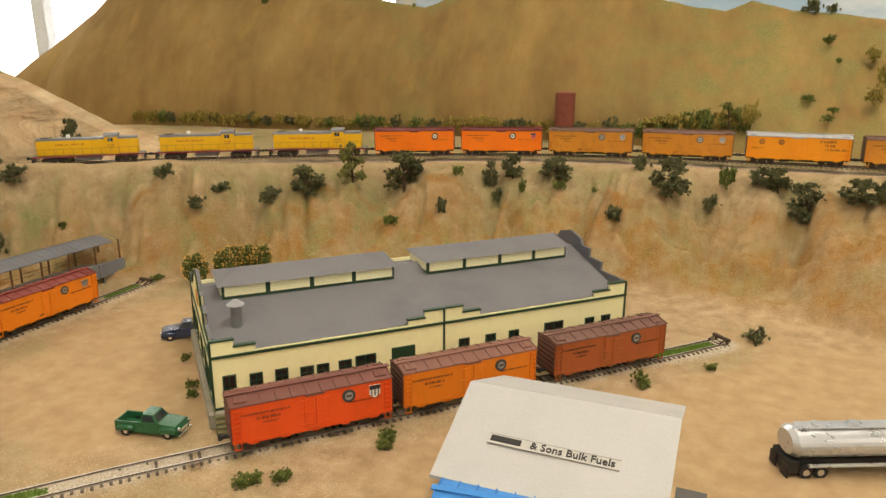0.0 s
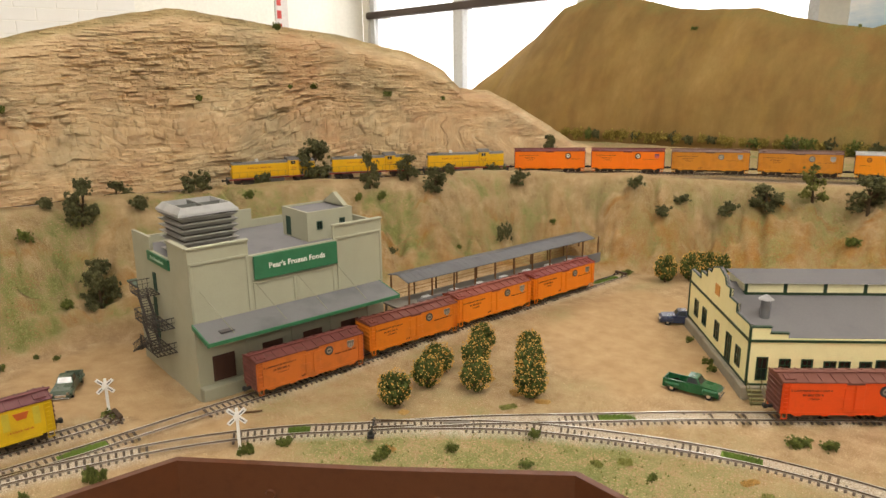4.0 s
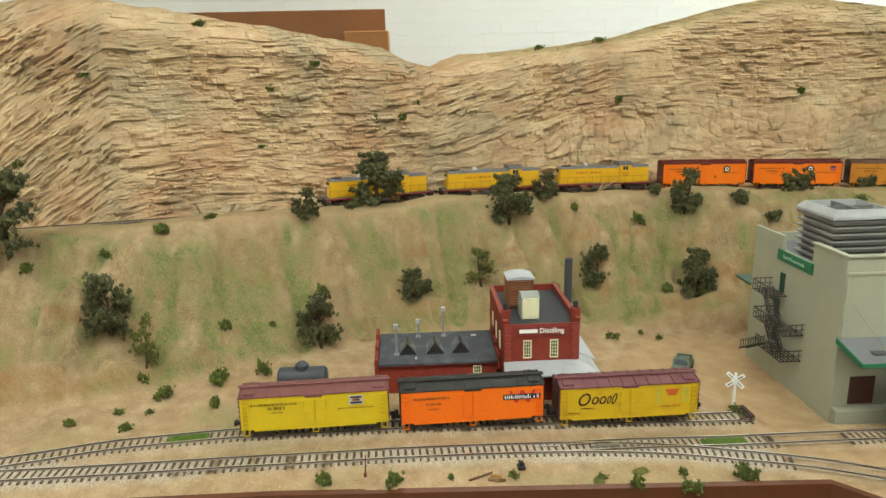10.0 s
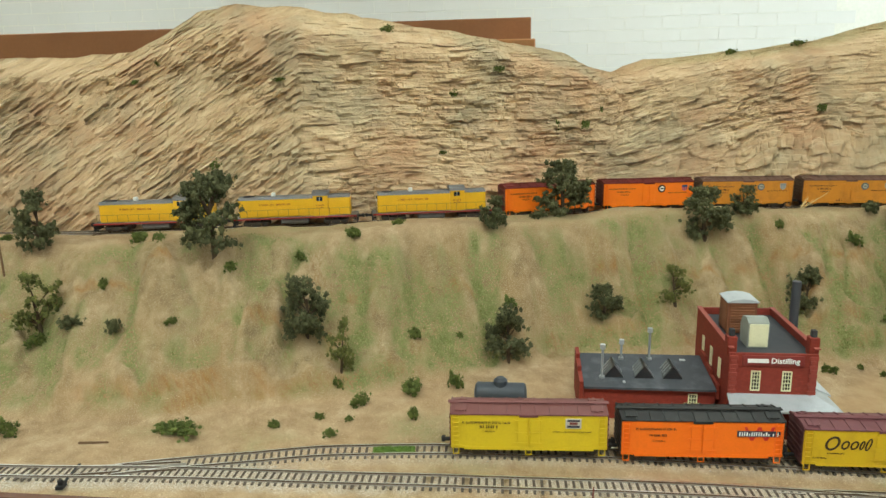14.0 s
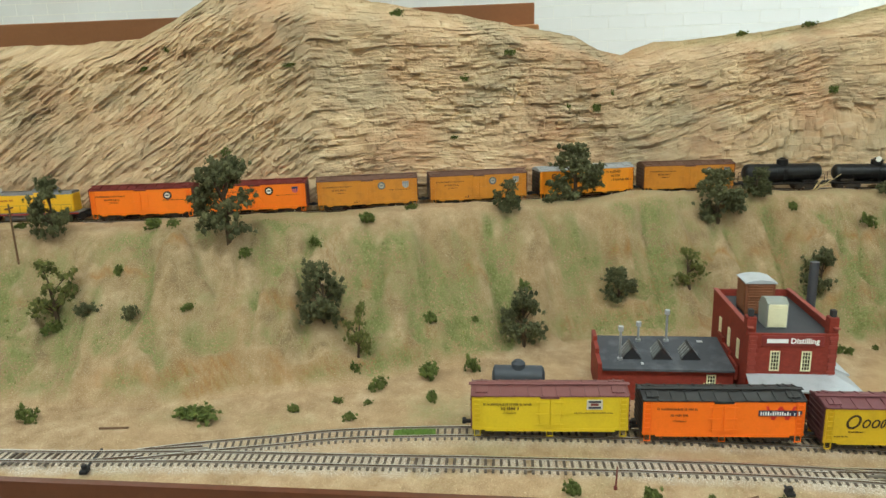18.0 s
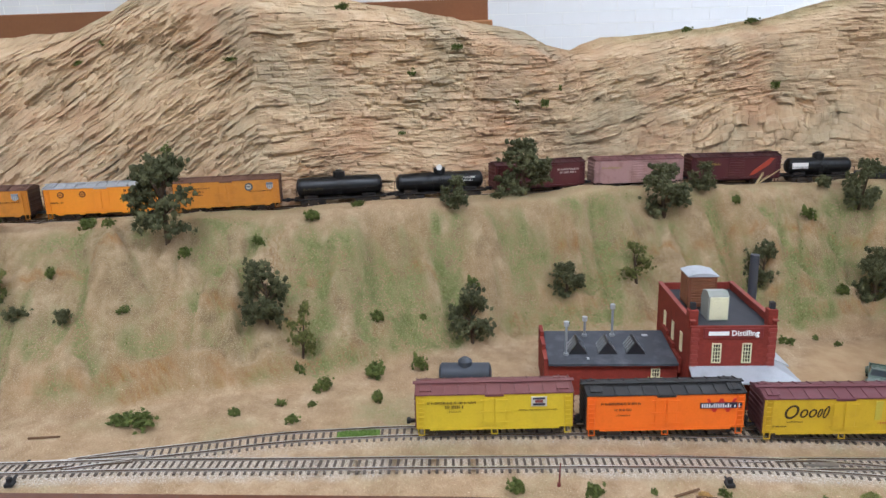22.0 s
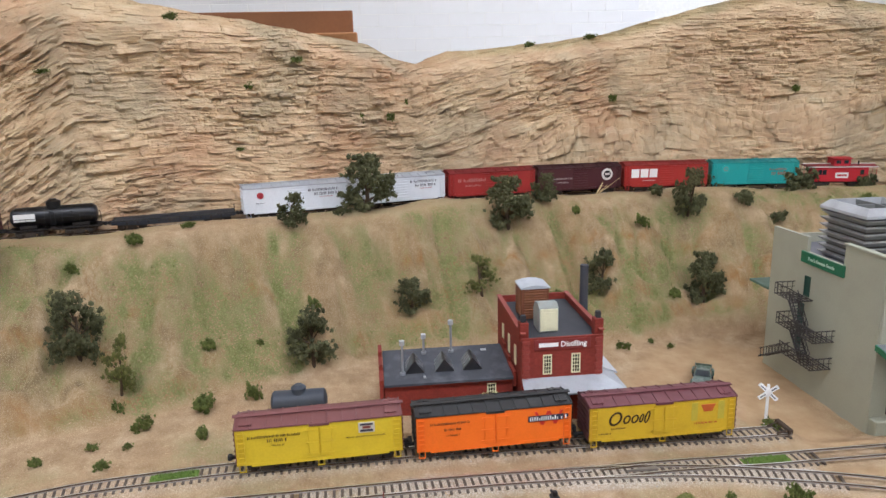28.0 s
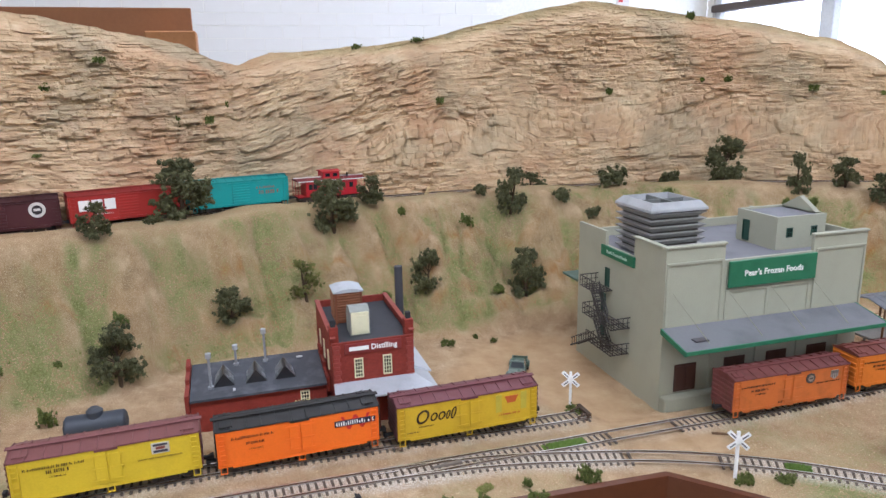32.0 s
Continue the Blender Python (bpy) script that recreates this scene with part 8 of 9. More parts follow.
part("chassis", Shape().box(-0.062, 0.068, -0.010, 0.010, 0.009, 0.0155).cbox(-0.070, -0.061, -0.013, 0.013, 0.004, 0.016, 0.0005), BLACK, tt)
part("mudguard", Shape().box(-0.071, -0.070, -0.014, -0.004, 0.001, 0.012).box(-0.071, -0.070, 0.004, 0.014, 0.001, 0.012), BLACK, tt)
for x in (-0.055, -0.043, 0.052, 0.064):
    for sy in (-1, 1):
        wheel(tt, x, sy * 0.0125, 0.0058)

# ---- plants ----
ICO_V, ICO_F = [], []
phi = (1 + 5 ** 0.5) / 2
for a, b in ((1, phi), (-1, phi), (1, -phi), (-1, -phi)):
    ICO_V += [(0, a, b), (a, b, 0), (b, 0, a)]
ICO_V = [Vector(p).normalized() for p in ICO_V]
hull = bmesh.new()
for p in ICO_V:
    hull.verts.new(p)
bmesh.ops.convex_hull(hull, input=hull.verts[:])
hull.verts.index_update()
ICO_V = [p.co.copy() for p in hull.verts]
ICO_F = [tuple(p.index for p in f.verts) for f in hull.faces]
hull.free()


def clump(shape, c, r, rnd):
    """One ragged tuft of foam foliage."""
    rot = Euler((rnd.uniform(0, 6), rnd.uniform(0, 6), rnd.uniform(0, 6))).to_matrix()
    shape.add([Vector(c) + (rot @ p) * r * rnd.uniform(0.6, 1.25) for p in ICO_V], ICO_F)


def flakes(shape, c, spread, size, n, rnd):
    for _ in range(n):
        d = Vector((rnd.gauss(0, 1), rnd.gauss(0, 1), rnd.gauss(0, 1))).normalized() * spread * rnd.uniform(0.75, 1.2)
        p = Vector(c) + d
        a, b = Vector((rnd.uniform(-1, 1), rnd.uniform(-1, 1), rnd.uniform(-1, 1))) * size, Vector((rnd.uniform(-1, 1), rnd.uniform(-1, 1), rnd.uniform(-1, 1))) * size
        shape.add([p, p + a, p + a + b, p + b], [(0, 1, 2, 3)])


def tree_meshes(seed, leaf, airy):
    """Trunk and crown of height TALL and half width 1."""
    rnd = random.Random(seed)
    wood, crown = Shape(), Shape()
    lean = (rnd.uniform(-0.15, 0.15), rnd.uniform(-0.15, 0.15))
    top = Vector((lean[0], lean[1], 0.62 * TALL))
    wood.tube((0, 0, -0.1), (lean[0] * 0.5, lean[1] * 0.5, 0.3 * TALL), 0.10, 0.075, 7).tube((lean[0] * 0.5, lean[1] * 0.5, 0.3 * TALL), top, 0.075, 0.04, 7)
    n = 10 if airy else 17
    for k in range(n):
        ang, lift = k * 2.4 + rnd.uniform(-0.5, 0.5), rnd.uniform(0.10, 0.92)
        reach = (0.30 + 0.52 * math.sin(math.pi * min(1, 0.15 + lift * 0.8))) * rnd.uniform(0.6, 1.0)
        tip = Vector((math.cos(ang) * reach, math.sin(ang) * reach, lift * TALL * 0.94))
        root = Vector((lean[0] * 0.7, lean[1] * 0.7, max(0.12, lift * 0.6) * TALL))
        wood.tube(root, tip, 0.035, 0.015, 5)
        for _ in range(16 if airy else 24):
            c = tip + Vector((rnd.gauss(0, 0.18), rnd.gauss(0, 0.18), rnd.gauss(0, 0.13)))
            r = rnd.uniform(0.05, 0.12)
            clump(crown, c, r, rnd)
            flakes(crown, c, r * 1.2, 0.045, 16, rnd)
    for _ in range(22):
        c = top + Vector((rnd.gauss(0, 0.18), rnd.gauss(0, 0.18), rnd.uniform(0.1, 0.34) * TALL))
        clump(crown, c, rnd.uniform(0.05, 0.12), rnd)
        flakes(crown, c, 0.15, 0.05, 12, rnd)
    return wood.mesh("trunk", BARK), crown.mesh("crown", leaf)


TALL = 2.4


def bush_mesh(seed, leaf, n=64, flat=0.75):
    rnd = random.Random(seed)
    s = Shape()
    lobes = [Vector((rnd.uniform(-0.55, 0.55), rnd.uniform(-0.4, 0.4), rnd.uniform(0.3, 0.6))) for _ in range(4)]
    for _ in range(n):
        c = rnd.choice(lobes) + Vector((rnd.gauss(0, 0.2), rnd.gauss(0, 0.2), rnd.gauss(0, 0.17)))
        c.z = max(0.05, c.z)
        r = rnd.uniform(0.07, 0.16)
        clump(s, c, r, rnd)
        flakes(s, c, r * 1.15, 0.065, 16, rnd)
    return s.mesh("bush", leaf)


OAKS = [tree_meshes(k, OAK, False) for k in range(5)]
OLIVES = [tree_meshes(20 + k, OLIVE, True) for k in range(3)]
BUSHES = [bush_mesh(40 + k, BUSH) for k in range(5)]
OAKBUSHES = [bush_mesh(60 + k, OAK, 70) for k in range(4)]
DRIES = [bush_mesh(80 + k, DRYBUSH) for k in range(3)]
TURNS = random.Random(11)


def settle(x, y, z):
    """Plants near the sheet's height stand on it; others keep their place on the rock."""
    if y > 1.3:
        return x, y, z
    if y < 1.3:
        d = float(near_upper(np.array([x]), np.array([y]))[1][0])
        if d < -0.02 and z > RAIL_Z + 0.02:
            return on_rock(x, y, z)
    g = height_at(x, y)
    return x, y, (g if abs(g - z) < 0.045 and y < 1.5 else z)


def tree(kinds, label, group, x, y, z, h, r):
    wood, crown = TURNS.choice(kinds)
    x, y, z = settle(x, y, z)
    t = thing("tree", pose(x, y, z - 0.002, TURNS.uniform(-5, 5), TURNS.uniform(-5, 5), TURNS.uniform(0, 360)) @ Matrix.Diagonal((r * 1.05, r * 1.05, h / TALL * 0.97, 1)), label, "tree", group)
    part("trunk", wood, None, t)
    part("crown", crown, None, t)


def shrub(kinds, label, group, x, y, z, h, r):
    ob = new("bush", TURNS.choice(kinds))
    x, y, z = settle(x, y, z)
    ob.matrix_basis = pose(x, y, z - 0.001, 0, 0, TURNS.uniform(-35, 35) + 70) @ Matrix.Diagonal((r * 1.22, r * 1.1, h * 1.05, 1))
    tagged(ob, label, "bush", group)


def oak(x, y, z, h, r):
    tree(OAKS, "dark green foam oak tree on the embankment", "oak trees on the hillside", x, y, z, h, r)


def olive(x, y, z, h, r):
    tree(OLIVES, "thin olive-green tree with an open crown", "olive-green trees", x, y, z, h, r)


def bush(x, y, z, h, r):
    shrub(BUSHES, "small green foam bush on the scenery", "small green bushes", x, y, z, h, r)


def oakbush(x, y, z, h, r):
    shrub(OAKBUSHES, "low dark green foam bush on the hillside", "dark low bushes", x, y, z, h, r)


def dry(x, y, z, h, r):
    shrub(DRIES, "dry ochre and yellow foam bush", "dry yellow bushes", x, y, z, h, r)


def moss(x, y, z, h, r):
    shrub(BUSHES, "flat patch of bright green turf", "turf patches", x, y, z, h, r)


olive(-0.585, 1.011, 0.109, 0.0742, 0.0238)
oak(-0.508, 1.049, 0.107, 0.0746, 0.0311)
oak(-0.644, 0.964, 0.100, 0.0487, 0.0258)
oakbush(-0.700, 0.940, 0.101, 0.0273, 0.0211)
oakbush(-0.773, 0.899, 0.105, 0.0154, 0.0186)
oakbush(-0.833, 0.840, 0.109, 0.0235, 0.0181)
oakbush(-0.776, 0.845, 0.069, 0.0205, 0.0162)
oak(-0.377, 1.114, 0.130, 0.0449, 0.0134)
oak(-0.339, 1.119, 0.135, 0.0444, 0.0180)
oakbush(-0.360, 1.099, 0.112, 0.0236, 0.0133)
bush(-0.423, 1.073, 0.117, 0.0177, 0.0104)
oak(-0.266, 1.122, 0.122, 0.0407, 0.0256)
bush(-0.311, 1.084, 0.099, 0.0211, 0.0083)
bush(-0.259, 1.104, 0.103, 0.0153, 0.0129)
bush(-0.200, 1.108, 0.096, 0.0095, 0.0064)
oakbush(-0.139, 1.157, 0.144, 0.0266, 0.0174)
oak(-0.086, 1.113, 0.109, 0.0619, 0.0263)
oakbush(-0.026, 1.124, 0.115, 0.0270, 0.0155)
bush(-0.009, 1.152, 0.141, 0.0381, 0.0148)
oak(0.042, 1.134, 0.131, 0.0308, 0.0191)
oak(0.066, 1.131, 0.127, 0.0401, 0.0168)
oak(0.104, 1.108, 0.107, 0.0610, 0.0265)
oak(0.164, 1.079, 0.105, 0.0388, 0.0214)
oak(0.197, 1.081, 0.108, 0.0439, 0.0173)
bush(-0.504, 0.993, 0.054, 0.0154, 0.0120)
oakbush(-0.428, 1.018, 0.064, 0.0325, 0.0119)
oakbush(-0.162, 1.066, 0.060, 0.0291, 0.0175)
bush(0.116, 1.483, 0.250, 0.0131, 0.0168)
bush(0.158, 1.462, 0.232, 0.0107, 0.0144)
bush(0.151, 1.442, 0.217, 0.0138, 0.0132)
bush(0.167, 1.574, 0.318, 0.0113, 0.0087)
bush(0.151, 1.624, 0.355, 0.0163, 0.0145)
oakbush(0.120, 1.697, 0.415, 0.0316, 0.0198)
oakbush(0.152, 1.699, 0.415, 0.0217, 0.0151)
dry(0.227, 1.581, 0.323, 0.0279, 0.0188)
dry(0.237, 1.515, 0.277, 0.0429, 0.0175)
dry(0.221, 1.477, 0.248, 0.0296, 0.0183)
bush(-0.790, 1.697, 0.446, 0.0104, 0.0057)
bush(-1.204, 1.645, 0.459, 0.0126, 0.0106)
bush(-0.253, 0.487, -0.001, 0.0114, 0.0150)
bush(-0.330, 0.390, -0.002, 0.0122, 0.0102)
bush(-0.305, 0.406, -0.001, 0.0085, 0.0087)
bush(-0.063, 0.691, -0.002, 0.0159, 0.0133)
bush(0.002, 0.756, -0.002, 0.0090, 0.0086)
oakbush(0.047, 0.853, -0.001, 0.0168, 0.0151)
olive(-0.015, 1.441, 0.201, 0.0501, 0.0182)
dry(0.019, 1.430, 0.207, 0.0459, 0.0179)
bush(-0.065, 1.451, 0.198, 0.0364, 0.0164)
bush(-0.091, 1.452, 0.196, 0.0321, 0.0165)
dry(-0.117, 1.452, 0.195, 0.0254, 0.0155)
dry(-0.149, 1.464, 0.192, 0.0235, 0.0147)
moss(-0.779, 0.757, -0.001, 0.0088, 0.0170)
bush(-1.074, -0.743, 0.156, 0.0144, 0.0138)
bush(-1.118, -0.694, 0.160, 0.0091, 0.0095)
bush(-1.041, -0.804, 0.133, 0.0124, 0.0100)
oak(-1.207, -0.475, 0.159, 0.0855, 0.0349)
oakbush(-1.178, -0.508, 0.162, 0.0124, 0.0119)
oak(-1.131, -0.570, 0.159, 0.0454, 0.0169)
oak(-1.212, -0.278, 0.135, 0.0796, 0.0319)
oak(-1.245, -0.218, 0.149, 0.0439, 0.0185)
bush(-1.277, -0.387, 0.154, 0.0129, 0.0089)
bush(-1.307, -0.357, 0.154, 0.0114, 0.0091)
bush(-1.214, -0.178, 0.127, 0.0135, 0.0086)
bush(-1.208, -0.080, 0.108, 0.0182, 0.0140)
oak(-1.242, 0.002, 0.130, 0.0771, 0.0217)
oakbush(-1.266, -0.038, 0.160, 0.0209, 0.0155)
oak(-1.360, 0.092, 0.154, 0.0416, 0.0225)
oakbush(-1.234, 0.089, 0.127, 0.0264, 0.0190)
oakbush(-1.219, 0.128, 0.113, 0.0188, 0.0162)
oakbush(-1.259, 0.184, 0.158, 0.0319, 0.0256)
oakbush(-1.313, 0.331, 0.154, 0.0391, 0.0208)
oak(-1.296, 0.437, 0.154, 0.0974, 0.0345)
oak(-1.115, -0.423, 0.054, 0.0484, 0.0213)
olive(-1.136, -0.330, 0.058, 0.0583, 0.0220)
oak(-1.162, -0.157, 0.062, 0.0715, 0.0210)
bush(-1.162, -0.217, 0.057, 0.0130, 0.0133)
oak(-1.160, -0.005, 0.012, 0.0825, 0.0250)
bush(-1.153, -0.050, 0.023, 0.0159, 0.0127)
bush(-1.077, -0.545, 0.072, 0.0167, 0.0117)
oak(-1.035, -0.548, 0.013, 0.0737, 0.0248)
bush(-1.039, -0.607, 0.057, 0.0087, 0.0063)
bush(-1.012, -0.658, 0.052, 0.0154, 0.0108)
oak(-0.969, -0.781, 0.051, 0.0815, 0.0266)
olive(-0.947, -0.736, 0.024, 0.0709, 0.0155)
bush(-0.942, -0.654, 0.009, 0.0195, 0.0172)
bush(-0.963, -0.605, 0.009, 0.0202, 0.0117)
bush(-0.911, -0.704, 0.009, 0.0162, 0.0119)
bush(-0.884, -0.643, 0.009, 0.0145, 0.0087)
bush(-0.878, -0.742, 0.009, 0.0071, 0.0074)
bush(-0.876, -0.711, 0.009, 0.0071, 0.0057)
bush(-0.842, -0.723, 0.009, 0.0101, 0.0087)
bush(-1.073, -0.156, -0.007, 0.0114, 0.0094)
bush(-1.095, -0.108, -0.008, 0.0084, 0.0048)
bush(-1.081, -0.089, -0.009, 0.0083, 0.0056)
moss(-0.849, -0.085, -0.008, 0.0103, 0.0092)
bush(-0.727, -0.507, 0.008, 0.0138, 0.0095)
bush(-0.720, -0.450, 0.007, 0.0158, 0.0095)
bush(-0.732, -0.398, 0.004, 0.0061, 0.0044)
bush(-0.736, -0.341, 0.000, 0.0083, 0.0055)
bush(-0.732, -0.265, -0.003, 0.0063, 0.0066)
bush(-0.713, -0.236, -0.004, 0.0164, 0.0079)
bush(-0.714, -0.190, -0.005, 0.0114, 0.0095)
bush(-0.734, -0.188, -0.006, 0.0097, 0.0057)
bush(-0.727, -0.131, -0.008, 0.0161, 0.0072)
bush(-0.680, -0.005, -0.008, 0.0133, 0.0069)
bush(-0.672, 0.032, -0.009, 0.0092, 0.0079)
bush(-1.321, -0.570, 0.368, 0.0107, 0.0086)
bush(-1.298, -0.635, 0.332, 0.0123, 0.0076)
bush(-1.380, -0.410, 0.302, 0.0097, 0.0037)
bush(-1.364, -0.439, 0.279, 0.0154, 0.0065)
bush(-1.337, -0.475, 0.277, 0.0150, 0.0054)
bush(-1.277, -0.652, 0.249, 0.0061, 0.0059)
bush(-1.447, -0.052, 0.295, 0.0149, 0.0072)
bush(-1.316, -0.738, 0.429, 0.0120, 0.0116)
bush(-1.491, -0.188, 0.390, 0.0107, 0.0103)
bush(-1.511, -0.073, 0.402, 0.0109, 0.0137)
bush(-1.432, 0.279, 0.304, 0.0130, 0.0063)
bush(-1.385, 0.451, 0.323, 0.0085, 0.0041)
bush(-1.387, 0.505, 0.322, 0.0107, 0.0082)
bush(-1.463, 0.474, 0.440, 0.0155, 0.0085)
oak(-1.018, -1.137, 0.163, 0.0816, 0.0221)
oak(-1.014, -0.905, 0.143, 0.1080, 0.0350)
bush(-1.191, -0.976, 0.236, 0.0153, 0.0098)
bush(-1.034, -1.012, 0.158, 0.0163, 0.0143)
bush(-1.014, -0.971, 0.148, 0.0116, 0.0091)
bush(-1.033, -1.191, 0.163, 0.0091, 0.0095)
bush(-1.000, -0.881, 0.109, 0.0157, 0.0096)
olive(-0.939, -1.091, 0.076, 0.0793, 0.0265)
oakbush(-0.930, -1.043, 0.070, 0.0149, 0.0163)
bush(-0.964, -1.023, 0.098, 0.0154, 0.0081)
oakbush(-0.927, -0.994, 0.065, 0.0202, 0.0123)
bush(-0.936, -0.926, 0.065, 0.0094, 0.0084)
bush(-0.923, -1.085, 0.061, 0.0170, 0.0131)
bush(-0.840, -0.868, 0.009, 0.0135, 0.0190)
bush(-0.840, -0.893, 0.009, 0.0125, 0.0175)
bush(-0.817, -1.051, 0.008, 0.0192, 0.0130)
bush(-0.855, -0.782, 0.009, 0.0097, 0.0081)
bush(-1.241, -0.886, 0.360, 0.0069, 0.0116)
bush(-1.196, -1.093, 0.360, 0.0084, 0.0081)
bush(-1.207, -1.062, 0.386, 0.0085, 0.0049)
bush(-0.937, -0.737, 0.016, 0.0133, 0.0083)
oak(-1.159, 0.477, 0.150, 0.0743, 0.0168)
oak(-1.135, 0.548, 0.156, 0.0535, 0.0214)
oak(-1.078, 0.566, 0.121, 0.0504, 0.0221)
oakbush(-1.102, 0.625, 0.158, 0.0249, 0.0164)
oakbush(-1.104, 0.739, 0.154, 0.0335, 0.0259)
oakbush(-1.018, 0.728, 0.138, 0.0274, 0.0219)
oak(-1.078, 0.886, 0.154, 0.0881, 0.0169)
bush(-1.147, 0.445, 0.130, 0.0150, 0.0103)
bush(-1.135, 0.488, 0.132, 0.0152, 0.0115)
oakbush(-0.987, 0.654, 0.046, 0.0308, 0.0148)
oakbush(-1.053, 0.444, 0.042, 0.0165, 0.0109)
bush(-1.009, 0.563, 0.034, 0.0107, 0.0092)
bush(-0.930, 0.729, 0.058, 0.0110, 0.0085)
bush(-0.683, -0.011, -0.008, 0.0114, 0.0060)
bush(-0.674, 0.026, -0.008, 0.0082, 0.0073)
bush(-0.589, 0.089, -0.010, 0.0136, 0.0103)
bush(-0.554, 0.147, -0.010, 0.0092, 0.0088)
bush(-0.486, 0.180, -0.008, 0.0066, 0.0095)
bush(-0.511, 0.218, -0.006, 0.0117, 0.0079)
bush(-0.728, -0.135, -0.008, 0.0187, 0.0087)
bush(-0.392, 0.241, -0.005, 0.0073, 0.0060)
bush(-0.331, 0.387, -0.002, 0.0090, 0.0114)
bush(-0.307, 0.403, -0.001, 0.0089, 0.0101)
bush(-1.386, 0.450, 0.323, 0.0095, 0.0046)
bush(-1.389, 0.501, 0.321, 0.0121, 0.0082)
bush(-1.432, 0.279, 0.303, 0.0135, 0.0076)
bush(-1.331, 0.646, 0.302, 0.0151, 0.0097)
bush(-1.272, 0.755, 0.293, 0.0102, 0.0062)
bush(-1.463, 0.468, 0.440, 0.0146, 0.0082)
bush(-1.195, 0.255, 0.125, 0.0160, 0.0116)
bush(-0.488, 0.504, -0.002, 0.0101, 0.0069)
bush(-0.470, 0.486, -0.002, 0.0098, 0.0074)
bush(-0.540, 0.550, -0.002, 0.0093, 0.0067)
bush(-0.508, 0.991, 0.054, 0.0137, 0.0132)
hedge = random.Random(5)
for k in range(52):
    x = -1.50 + k * 0.0265 + hedge.uniform(-0.01, 0.01)
    if -0.36 < x < -0.32:
        continue
    kind = hedge.choice((dry, dry, dry, oakbush, bush))
    kind(*on_mount(x, 0.150 + 0.016 * (x > -0.6) + hedge.uniform(0, 0.006)), hedge.uniform(0.026, 0.036), hedge.uniform(0.017, 0.023))


# orange trees: a round leafy crown dotted with fruit
def citrus_meshes(seed):
    rnd = random.Random(seed)
    leaf, fruit, wood = Shape(), Shape(), Shape().tube((0, 0, -0.03), (0, 0, 0.7), 0.09, 0.06, 7)
    for k in range(4):
        wood.tube((0, 0, 0.2), (math.cos(k * 1.6) * 0.4, math.sin(k * 1.6) * 0.4, 1.0), 0.05, 0.02, 5)
    for _ in range(120):
        d = Vector((rnd.gauss(0, 1), rnd.gauss(0, 1), rnd.gauss(0, 1))).normalized()
        c = Vector((d.x * 0.80, d.y * 0.80, 1.05 + d.z * 0.84)) * rnd.uniform(0.82, 1.05)
        clump(leaf, c, rnd.uniform(0.10, 0.19), rnd)
        flakes(leaf, c, 0.15, 0.07, 9, rnd)
    for _ in range(50):
        d = Vector((rnd.gauss(0, 1), rnd.gauss(0, 1), rnd.gauss(0, 1))).normalized() * rnd.uniform(0.2, 0.62)
        clump(leaf, Vector((d.x, d.y, 1.05 + d.z)), rnd.uniform(0.16, 0.24), rnd)
    for _ in range(420):
        d = Vector((rnd.gauss(0, 1), rnd.gauss(0, 1), rnd.gauss(0, 1))).normalized()
        if d.z > -0.6:
            clump(fruit, Vector((d.x * 0.98, d.y * 0.98, 1.06 + d.z * 1.0)) * rnd.uniform(0.88, 1.03), rnd.uniform(0.024, 0.05), rnd)
    return wood.mesh("trunk", BARK), leaf.mesh("crown", CITRUS), fruit.mesh("fruit", FRUIT)


ORANGES = [citrus_meshes(100 + k) for k in range(4)]


def orange_tree(x, y, h, r):
    wood, leaf, fruit = TURNS.choice(ORANGES)
    t = thing("orange_tree", pose(x, y, height_at(x, y), 0, 0, TURNS.uniform(0, 360)) @ Matrix.Diagonal((r, r, h / 2.1, 1)), "round orange tree dotted with ripe fruit", "tree", "orange trees")
    part("trunk", wood, None, t)
    part("crown", leaf, None, t)
    part("fruit", fruit, None, t, "orange fruit")


for x, y in ((-0.664, 0.158), (-0.672, 0.211), (-0.690, 0.243), (-0.627, 0.246), (-0.668, 0.284), (-0.700, 0.325), (-0.573, 0.278), (-0.605, 0.312), (-0.640, 0.350)):
    orange_tree(x, y, TURNS.uniform(0.040, 0.046), TURNS.uniform(0.0175, 0.0205))
for x, y in ((-0.708, 0.760), (-0.684, 0.795), (-0.676, 0.838), (-0.655, 0.845), (-0.690, 0.822)):
    orange_tree(x, y, TURNS.uniform(0.040, 0.050), TURNS.uniform(0.018, 0.022))
for k in range(9):
    (dry, dry, bush)[k % 3](*on_mount(-0.165 + k * 0.0225, 0.186 + 0.0008 * k), 0.026 + 0.0028 * k + TURNS.uniform(-0.004, 0.004), TURNS.uniform(0.018, 0.023))
bloom = thing("flowering_bush", pose(-0.878, -0.362, 0.002) @ Matrix.Diagonal((0.021, 0.024, 0.017, 1)), "green bush with many small yellow blossoms", "bush")
b_wood, b_leaf, b_fruit = citrus_meshes(130)
b_fruit.materials[0] = BLOOM
part("crown", b_leaf, None, bloom)
part("blossom", b_fruit, None, bloom, "pale yellow blossom")


